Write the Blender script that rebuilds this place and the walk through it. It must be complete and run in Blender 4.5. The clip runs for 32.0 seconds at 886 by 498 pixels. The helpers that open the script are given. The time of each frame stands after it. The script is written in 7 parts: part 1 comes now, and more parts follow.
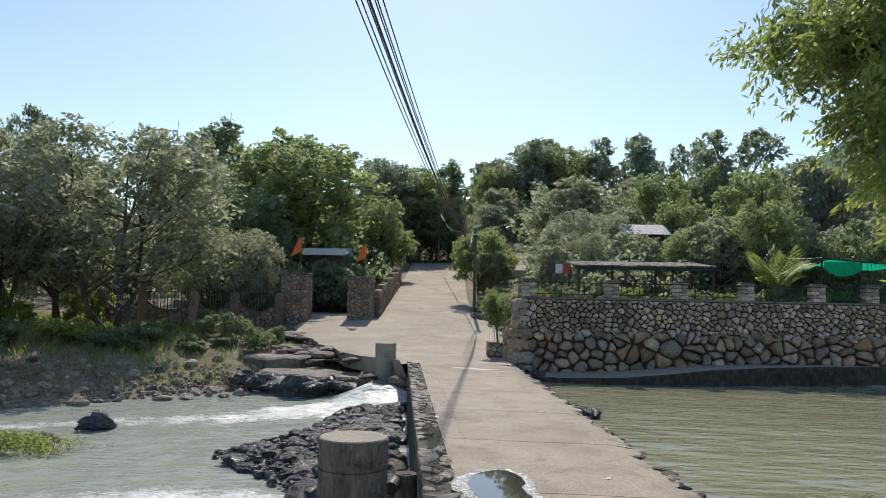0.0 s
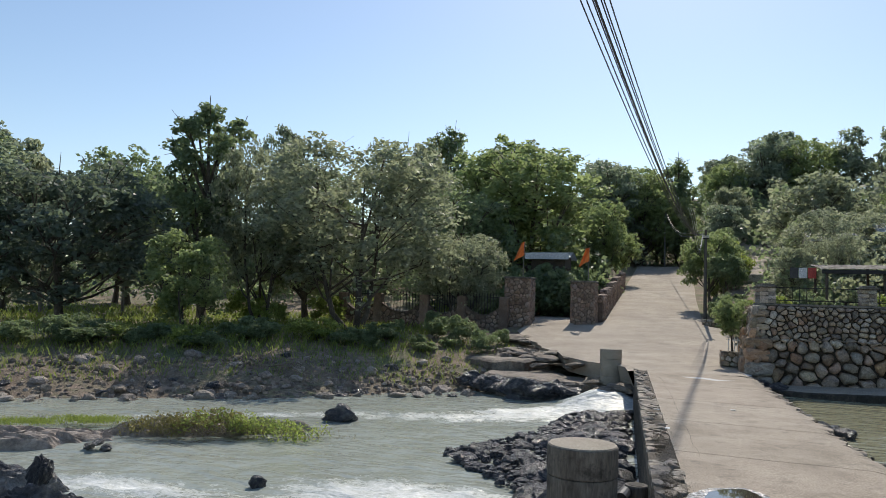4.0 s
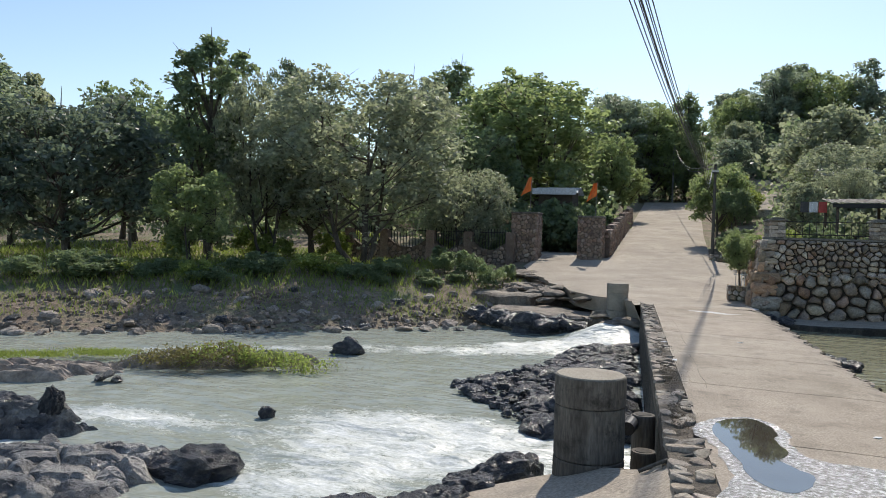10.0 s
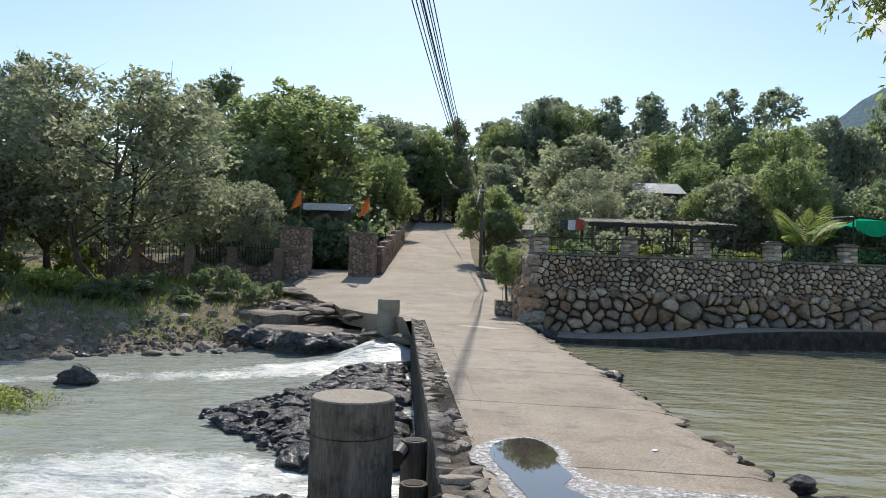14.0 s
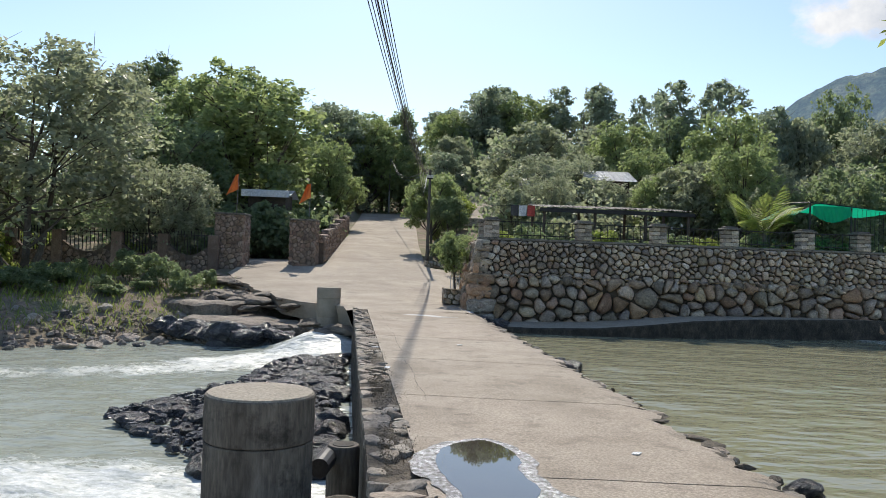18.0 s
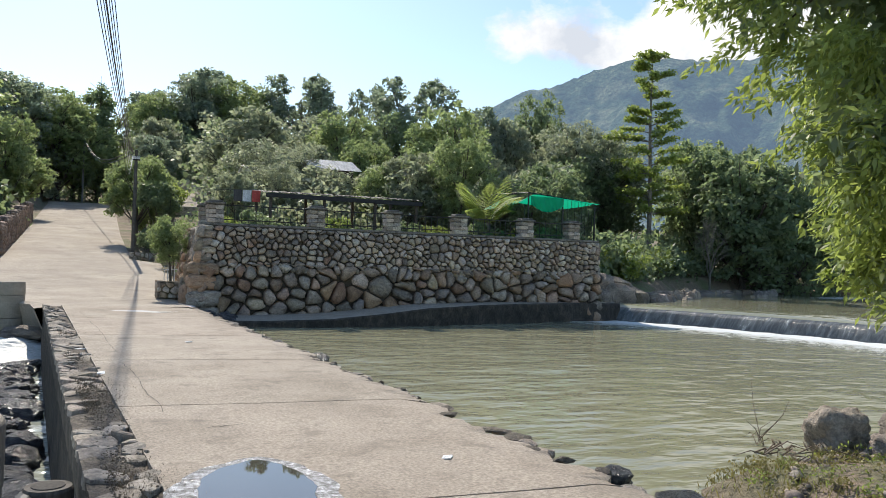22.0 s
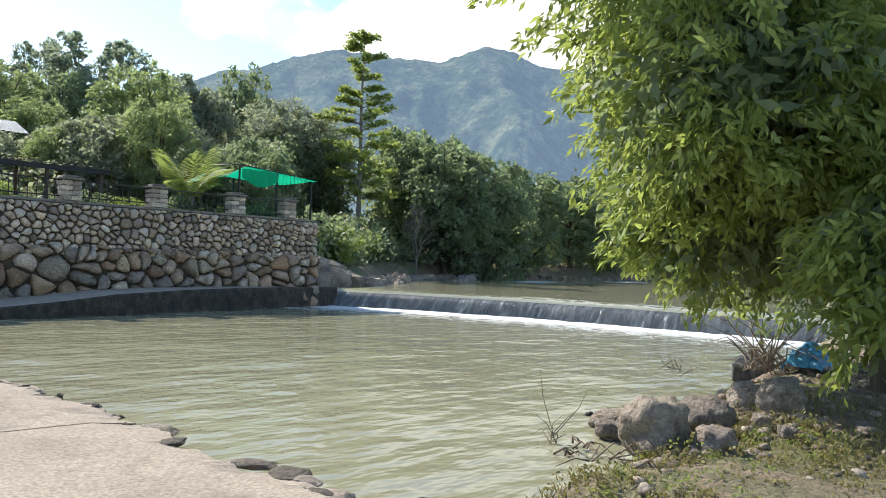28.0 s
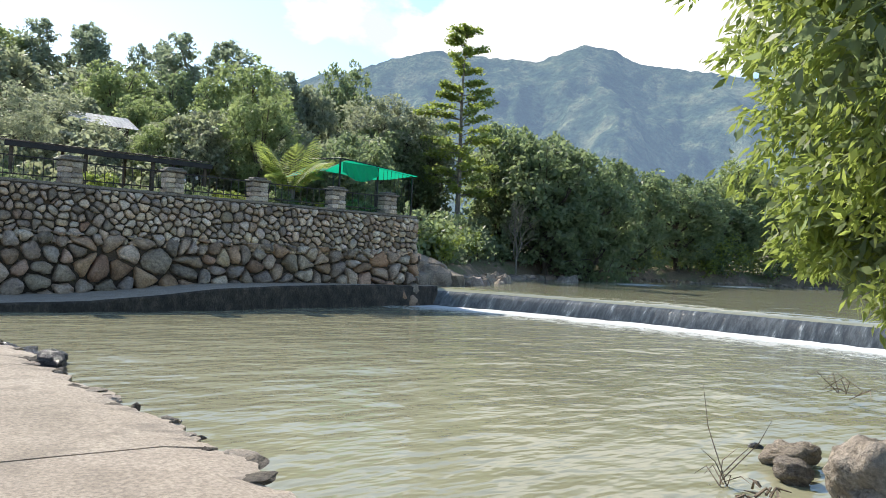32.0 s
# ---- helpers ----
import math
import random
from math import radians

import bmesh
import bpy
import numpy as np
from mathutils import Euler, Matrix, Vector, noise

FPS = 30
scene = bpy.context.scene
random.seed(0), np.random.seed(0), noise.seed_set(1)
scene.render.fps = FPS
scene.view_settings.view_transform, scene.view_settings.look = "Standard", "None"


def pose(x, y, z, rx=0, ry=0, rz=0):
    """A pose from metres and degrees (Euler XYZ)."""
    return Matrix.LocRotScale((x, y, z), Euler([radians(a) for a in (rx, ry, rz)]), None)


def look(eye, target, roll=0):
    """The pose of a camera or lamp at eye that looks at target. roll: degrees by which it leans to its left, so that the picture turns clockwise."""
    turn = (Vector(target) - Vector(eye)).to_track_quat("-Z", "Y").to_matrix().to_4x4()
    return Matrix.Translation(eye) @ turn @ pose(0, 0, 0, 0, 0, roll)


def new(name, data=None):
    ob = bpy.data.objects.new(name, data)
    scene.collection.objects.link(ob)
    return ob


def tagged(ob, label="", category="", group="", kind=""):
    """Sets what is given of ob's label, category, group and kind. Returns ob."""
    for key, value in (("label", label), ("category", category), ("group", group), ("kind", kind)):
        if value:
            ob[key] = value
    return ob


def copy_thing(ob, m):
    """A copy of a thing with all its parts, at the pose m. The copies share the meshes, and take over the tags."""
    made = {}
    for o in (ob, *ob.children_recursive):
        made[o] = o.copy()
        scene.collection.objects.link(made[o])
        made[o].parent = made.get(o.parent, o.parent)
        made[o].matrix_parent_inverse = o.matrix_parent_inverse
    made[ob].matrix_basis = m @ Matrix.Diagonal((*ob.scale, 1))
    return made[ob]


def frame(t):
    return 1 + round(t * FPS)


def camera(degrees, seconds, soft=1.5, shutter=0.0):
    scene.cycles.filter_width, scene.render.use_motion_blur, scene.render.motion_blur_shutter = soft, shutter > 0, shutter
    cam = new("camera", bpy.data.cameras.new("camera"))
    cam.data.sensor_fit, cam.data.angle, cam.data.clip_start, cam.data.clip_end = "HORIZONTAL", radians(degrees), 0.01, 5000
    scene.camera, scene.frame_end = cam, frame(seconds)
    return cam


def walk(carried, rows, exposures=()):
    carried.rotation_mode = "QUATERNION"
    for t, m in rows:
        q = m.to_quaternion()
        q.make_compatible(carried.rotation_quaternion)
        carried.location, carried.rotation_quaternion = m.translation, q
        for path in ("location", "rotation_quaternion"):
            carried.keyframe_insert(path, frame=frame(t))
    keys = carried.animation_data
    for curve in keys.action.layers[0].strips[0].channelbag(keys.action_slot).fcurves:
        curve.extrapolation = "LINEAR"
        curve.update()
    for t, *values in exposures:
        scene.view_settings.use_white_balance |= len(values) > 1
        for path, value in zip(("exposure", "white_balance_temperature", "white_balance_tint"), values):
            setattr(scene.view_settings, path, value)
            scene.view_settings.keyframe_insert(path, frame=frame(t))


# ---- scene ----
cam = camera(60.3, 32.0, soft=0.5)
PATH = [
    (0, (-0.096, -5.015, 2.232), (-0.16, -3.02, 2.358), 1.2),
    (0.5, (-0.057, -5.01, 2.26), (-0.161, -3.016, 2.378), 1.3),
    (1, (-0.096, -4.99, 2.278), (-0.355, -3.011, 2.398), 1.4),
    (1.5, (-0.127, -5.032, 2.291), (-0.507, -3.073, 2.426), 1.6),
    (2, (-0.151, -5.01, 2.295), (-0.622, -3.072, 2.438), 2.1),
    (2.5, (-0.173, -5.047, 2.281), (-0.686, -3.119, 2.418), 2.2),
    (3, (-0.161, -5.075, 2.276), (-0.709, -3.156, 2.408), 1.9),
    (3.5, (-0.158, -5.054, 2.267), (-0.749, -3.147, 2.393), 1.8),
    (5.5, (-0.185, -5.099, 2.243), (-0.891, -3.229, 2.337), 1.7),
    (6, (-0.201, -5.091, 2.242), (-0.919, -3.225, 2.302), 1.6),
    (6.5, (-0.2, -5.066, 2.228), (-0.924, -3.202, 2.218), 1.5),
    (7, (-0.216, -5.062, 2.215), (-0.951, -3.203, 2.146), 1.8),
    (7.5, (-0.204, -5.023, 2.202), (-0.945, -3.168, 2.115), 1.9),
    (8, (-0.205, -5.024, 2.198), (-0.949, -3.171, 2.086), 2.0),
    (8.5, (-0.217, -5.057, 2.209), (-0.969, -3.208, 2.089), 1.8),
    (9, (-0.22, -5.041, 2.204), (-0.983, -3.195, 2.1), 1.3),
    (9.5, (-0.216, -5.034, 2.197), (-0.962, -3.18, 2.118), 1.6),
    (10, (-0.227, -4.892, 2.174), (-0.868, -2.998, 2.129), 1.7),
    (10.5, (-0.26, -4.755, 2.184), (-0.753, -2.816, 2.17), 1.4),
    (11, (-0.256, -4.587, 2.142), (-0.666, -2.63, 2.159), 0.0),
    (11.5, (-0.27, -4.405, 2.114), (-0.65, -2.442, 2.136), 1.0),
    (12, (-0.302, -4.195, 2.082), (-0.563, -2.212, 2.107), 1.4),
    (12.5, (-0.292, -4.017, 2.037), (-0.49, -2.027, 2.064), 1.5),
    (13, (-0.291, -3.824, 2.001), (-0.477, -1.832, 2.009), 1.7),
    (13.5, (-0.332, -3.585, 1.966), (-0.455, -1.588, 1.974), 2.0),
    (14, (-0.321, -3.379, 1.928), (-0.388, -1.38, 1.958), 2.1),
    (14.5, (-0.337, -3.204, 1.886), (-0.364, -1.204, 1.934), 2.4),
    (15, (-0.353, -3.049, 1.873), (-0.325, -1.05, 1.918), 2.1),
    (15.5, (-0.311, -2.858, 1.85), (-0.272, -0.859, 1.885), 1.8),
    (17.5, (-0.232, -1.957, 1.672), (-0.172, 0.042, 1.687), 2.8),
    (18, (-0.261, -1.773, 1.645), (-0.19, 0.225, 1.665), 2.2),
    (18.5, (-0.295, -1.597, 1.619), (-0.218, 0.401, 1.653), 2.2),
    (19, (-0.379, -1.39, 1.578), (-0.258, 0.606, 1.627), 2.4),
    (19.5, (-0.421, -1.16, 1.528), (-0.207, 0.828, 1.567), 1.9),
    (20, (-0.475, -0.98, 1.5), (-0.178, 0.997, 1.537), 2.1),
    (20.5, (-0.529, -0.764, 1.461), (-0.092, 1.187, 1.502), 1.5),
    (21, (-0.518, -0.527, 1.434), (0.026, 1.397, 1.462), 1.1),
    (21.5, (-0.528, -0.365, 1.414), (0.13, 1.523, 1.445), 1.9),
    (22, (-0.536, -0.177, 1.393), (0.259, 1.658, 1.427), 1.8),
    (22.5, (-0.496, 0.005, 1.361), (0.36, 1.812, 1.388), 1.5),
    (23, (-0.458, 0.164, 1.341), (0.437, 1.952, 1.364), 1.9),
    (23.5, (-0.457, 0.345, 1.324), (0.509, 2.096, 1.347), 1.9),
    (24, (-0.413, 0.5, 1.3), (0.592, 2.228, 1.33), 1.1),
    (24.5, (-0.355, 0.653, 1.296), (0.729, 2.332, 1.349), 1.3),
    (25, (-0.323, 0.818, 1.29), (0.864, 2.426, 1.36), 1.5),
    (25.5, (-0.281, 0.972, 1.266), (0.99, 2.515, 1.333), 0.7),
    (26, (-0.18, 1.126, 1.257), (1.147, 2.622, 1.321), 0.8),
    (26.5, (-0.107, 1.307, 1.243), (1.258, 2.768, 1.295), 1.6),
    (28.5, (0.204, 2.079, 1.163), (1.647, 3.464, 1.19), 2.3),
    (29, (0.293, 2.227, 1.161), (1.713, 3.634, 1.203), 2.5),
    (29.5, (0.337, 2.358, 1.141), (1.729, 3.793, 1.197), 3.1),
    (30, (0.374, 2.476, 1.13), (1.751, 3.925, 1.166), 3.0),
    (30.5, (0.432, 2.577, 1.126), (1.793, 4.043, 1.134), 2.8),
    (31, (0.574, 2.703, 1.112), (1.86, 4.234, 1.129), 3.1),
    (31.5, (0.668, 2.864, 1.106), (1.941, 4.407, 1.122), 3.7),
    (32, (0.733, 3.016, 1.104), (1.989, 4.573, 1.122), 3.2),
]
walk(cam, [(t, look(eye, target, roll)) for t, eye, target, roll in PATH], exposures=[(0.0, 0.02), (2.0, -0.15), (4.5, -0.1), (7.0, 0.05), (10.0, 0.03), (14.0, 0.08), (19.0, 0.16), (22.0, 0.3), (26.0, 0.65), (29.0, 0.7), (32.0, 0.66)])

# ---- world, sun ----
SUN_EL, SUN_AZ = radians(43), radians(-2)   # azimuth to the right of +y
world = bpy.data.worlds.new("sky")
scene.world = world
world.use_nodes = True
wn, wl = world.node_tree.nodes, world.node_tree.links
sky = wn.new("ShaderNodeTexSky")
sky.sky_type, sky.sun_disc = "NISHITA", False
sky.sun_elevation, sky.sun_rotation = SUN_EL, SUN_AZ
sky.altitude, sky.air_density, sky.dust_density, sky.ozone_density = 100, 1.1, 0.45, 2.0
wl.new(sky.outputs[0], wn["Background"].inputs[0])
wn["Background"].inputs[1].default_value = 0.143
sun_data = bpy.data.lights.new("sun", "SUN")
sun_data.energy, sun_data.angle, sun_data.color = 4.2, radians(0.55), (1.0, 0.925, 0.81)
sun = new("sun", sun_data)
sun_dir = Vector((math.sin(SUN_AZ) * math.cos(SUN_EL), math.cos(SUN_AZ) * math.cos(SUN_EL), math.sin(SUN_EL)))
sun.matrix_world = look(sun_dir * 80, (0, 0, 0))


# ---- materials ----
def nodes_of(name):
    m = bpy.data.materials.new(name)
    m.use_nodes = True
    return m, m.node_tree.nodes, m.node_tree.links, m.node_tree.nodes["Principled BSDF"]


def ramp(n, stops):
    r = n.new("ShaderNodeValToRGB")
    e = r.color_ramp.elements
    while len(e) < len(stops):
        e.new(0.5)
    for k, (p, c) in enumerate(stops):
        e[k].position, e[k].color = p, (*c, 1)
    return r


def noise_tex(n, l, vec, scale, detail=4.0, rough=0.55, stretch=None):
    t = n.new("ShaderNodeTexNoise")
    t.inputs["Scale"].default_value, t.inputs["Detail"].default_value = scale, detail
    t.inputs["Roughness"].default_value = rough
    if stretch:
        mp = n.new("ShaderNodeMapping")
        mp.inputs["Scale"].default_value = stretch
        l.new(vec, mp.inputs["Vector"])
        vec = mp.outputs[0]
    l.new(vec, t.inputs["Vector"])
    return t


def mix(n, l, fac, a, b, mode="MIX"):
    x = n.new("ShaderNodeMix")
    x.data_type, x.blend_type = "RGBA", mode
    for sock, v in ((0, fac), (6, a), (7, b)):
        if hasattr(v, "is_linked"):
            l.new(v, x.inputs[sock])
        else:
            x.inputs[sock].default_value = v if sock == 0 else (*v, 1)
    return x.outputs[2]


def surf(name, stops, scale=3.0, fine=40.0, rough=0.85, bump=0.3, depth=0.02, vary=0.0, spots=None, metal=0.0, stretch=None, island=False, detail=5.0):
    """A worn solid: colours by a coarse noise, a fine grain, relief, and a tone that differs from piece to piece."""
    m, n, l, p = nodes_of(name)
    tc = n.new("ShaderNodeTexCoord").outputs["Object"]
    a = noise_tex(n, l, tc, scale, detail, 0.6, stretch)
    b = noise_tex(n, l, tc, fine, 6.0, 0.65, stretch)
    r = ramp(n, stops)
    l.new(a.outputs["Fac"], r.inputs[0])
    grain = ramp(n, [(0.36, (0.5, 0.5, 0.5)), (0.66, (1.28, 1.28, 1.28))])
    l.new(b.outputs["Fac"], grain.inputs[0])
    col = mix(n, l, 0.75, r.outputs[0], grain.outputs[0], "MULTIPLY")
    if spots:
        c, s, lo, hi = spots
        k = noise_tex(n, l, tc, s, 6.0, 0.7)
        kr = ramp(n, [(lo, (0, 0, 0)), (hi, (1, 1, 1))])
        l.new(k.outputs["Fac"], kr.inputs[0])
        col = mix(n, l, kr.outputs[0], col, c)
    if vary:
        rnd = n.new("ShaderNodeNewGeometry").outputs["Random Per Island"] if island else n.new("ShaderNodeObjectInfo").outputs["Random"]
        hs = n.new("ShaderNodeHueSaturation")
        for sock, lo, hi in (("Value", 1 - vary, 1 + vary), ("Hue", 0.5 - 0.03 * vary, 0.5 + 0.035 * vary), ("Saturation", 1 - 0.5 * vary, 1 + 0.5 * vary)):
            mr = n.new("ShaderNodeMapRange")
            mr.inputs[3].default_value, mr.inputs[4].default_value = lo, hi
            if sock == "Value":
                l.new(rnd, mr.inputs[0])
            else:
                w = n.new("ShaderNodeMath")
                w.operation, w.inputs[1].default_value = "MULTIPLY", 7.31 if sock == "Hue" else 13.7
                fr = n.new("ShaderNodeMath")
                fr.operation = "FRACT"
                l.new(rnd, w.inputs[0]), l.new(w.outputs[0], fr.inputs[0]), l.new(fr.outputs[0], mr.inputs[0])
            l.new(mr.outputs[0], hs.inputs[sock])
        l.new(col, hs.inputs["Color"])
        col = hs.outputs[0]
    l.new(col, p.inputs["Base Color"])
    p.inputs["Roughness"].default_value, p.inputs["Metallic"].default_value = rough, metal
    if bump:
        add = n.new("ShaderNodeMath")
        add.operation = "ADD"
        l.new(a.outputs["Fac"], add.inputs[0]), l.new(b.outputs["Fac"], add.inputs[1])
        bp = n.new("ShaderNodeBump")
        bp.inputs["Strength"].default_value, bp.inputs["Distance"].default_value = bump, depth
        l.new(add.outputs[0], bp.inputs["Height"]), l.new(bp.outputs[0], p.inputs["Normal"])
    return m


def leaf_mat(name, dark, light, through_it=0.4, gloss=0.25):
    m, n, l, p = nodes_of(name)
    rnd = n.new("ShaderNodeNewGeometry").outputs["Random Per Island"]
    tc = n.new("ShaderNodeTexCoord").outputs["Object"]
    a = noise_tex(n, l, tc, 0.9, 2.0)
    ad = n.new("ShaderNodeMath")
    ad.operation = "ADD"
    l.new(rnd, ad.inputs[0]), l.new(a.outputs["Fac"], ad.inputs[1])
    hf = n.new("ShaderNodeMath")
    hf.operation, hf.inputs[1].default_value = "MULTIPLY", 0.5
    l.new(ad.outputs[0], hf.inputs[0])
    r = ramp(n, [(0.2, dark), (0.75, light)])
    l.new(hf.outputs[0], r.inputs[0])
    l.new(r.outputs[0], p.inputs["Base Color"])
    p.inputs["Roughness"].default_value = 0.5
    p.inputs["Specular IOR Level"].default_value = gloss
    tr = n.new("ShaderNodeBsdfTranslucent")
    br = mix(n, l, 0.5, r.outputs[0], (light[0] * 1.25, light[1] * 1.25, light[2] * 0.8))
    l.new(br, tr.inputs[0])
    ms = n.new("ShaderNodeMixShader")
    ms.inputs[0].default_value = through_it
    l.new(p.outputs[0], ms.inputs[1]), l.new(tr.outputs[0], ms.inputs[2])
    l.new(ms.outputs[0], n["Material Output"].inputs[0])
    return m


def water_mat(name, deep, foam_lo, foam_hi, wave=9.0, bump=0.35, rough=0.12):
    """Murky water: a muddy body, a shiny rippled skin, and foam where the current breaks."""
    m, n, l, p = nodes_of(name)
    tc = n.new("ShaderNodeTexCoord").outputs["Object"]
    a = noise_tex(n, l, tc, 0.25, 3.0)
    body = mix(n, l, a.outputs["Fac"], [c * 0.8 for c in deep], [c * 1.2 for c in deep])
    w1 = noise_tex(n, l, tc, wave, 2.0, 0.5, (0.5, 1.0, 1.0))
    w2 = noise_tex(n, l, tc, wave * 0.22, 2.0, 0.5, (0.6, 1.0, 1.0))
    ad = n.new("ShaderNodeMath")
    ad.operation = "MULTIPLY_ADD"
    ad.inputs[1].default_value = 0.35
    l.new(w1.outputs["Fac"], ad.inputs[0]), l.new(w2.outputs["Fac"], ad.inputs[2])
    bp = n.new("ShaderNodeBump")
    bp.inputs["Strength"].default_value, bp.inputs["Distance"].default_value = bump, 0.25
    l.new(bp.outputs[0], p.inputs["Normal"])
    at = n.new("ShaderNodeAttribute")
    at.attribute_name = "foam"
    f1 = noise_tex(n, l, tc, 2.6, 10.0, 0.78, (0.75, 1.0, 1.0))
    fs_ = noise_tex(n, l, tc, 15.0, 8.0, 0.75, (0.75, 1.0, 1.0))
    fb = n.new("ShaderNodeMix")
    fb.inputs[0].default_value = 0.42
    l.new(f1.outputs["Fac"], fb.inputs[2]), l.new(fs_.outputs["Fac"], fb.inputs[3])
    f2 = n.new("ShaderNodeMath")
    f2.operation = "ADD"
    l.new(fb.outputs[0], f2.inputs[0]), l.new(at.outputs["Fac"], f2.inputs[1])
    fr = ramp(n, [(foam_lo, (0, 0, 0)), (foam_hi, (1, 1, 1))])
    l.new(f2.outputs[0], fr.inputs[0])
    l.new(ad.outputs[0], bp.inputs["Height"])
    white = mix(n, l, fs_.outputs["Fac"], (0.42, 0.46, 0.44), (0.98, 0.98, 0.97))
    col = mix(n, l, fr.outputs[0], body, white)
    l.new(col, p.inputs["Base Color"])
    rr = n.new("ShaderNodeMapRange")
    rr.inputs[3].default_value, rr.inputs[4].default_value = rough, 0.7
    l.new(fr.outputs[0], rr.inputs[0]), l.new(rr.outputs[0], p.inputs["Roughness"])
    p.inputs["IOR"].default_value = 1.33
    return m


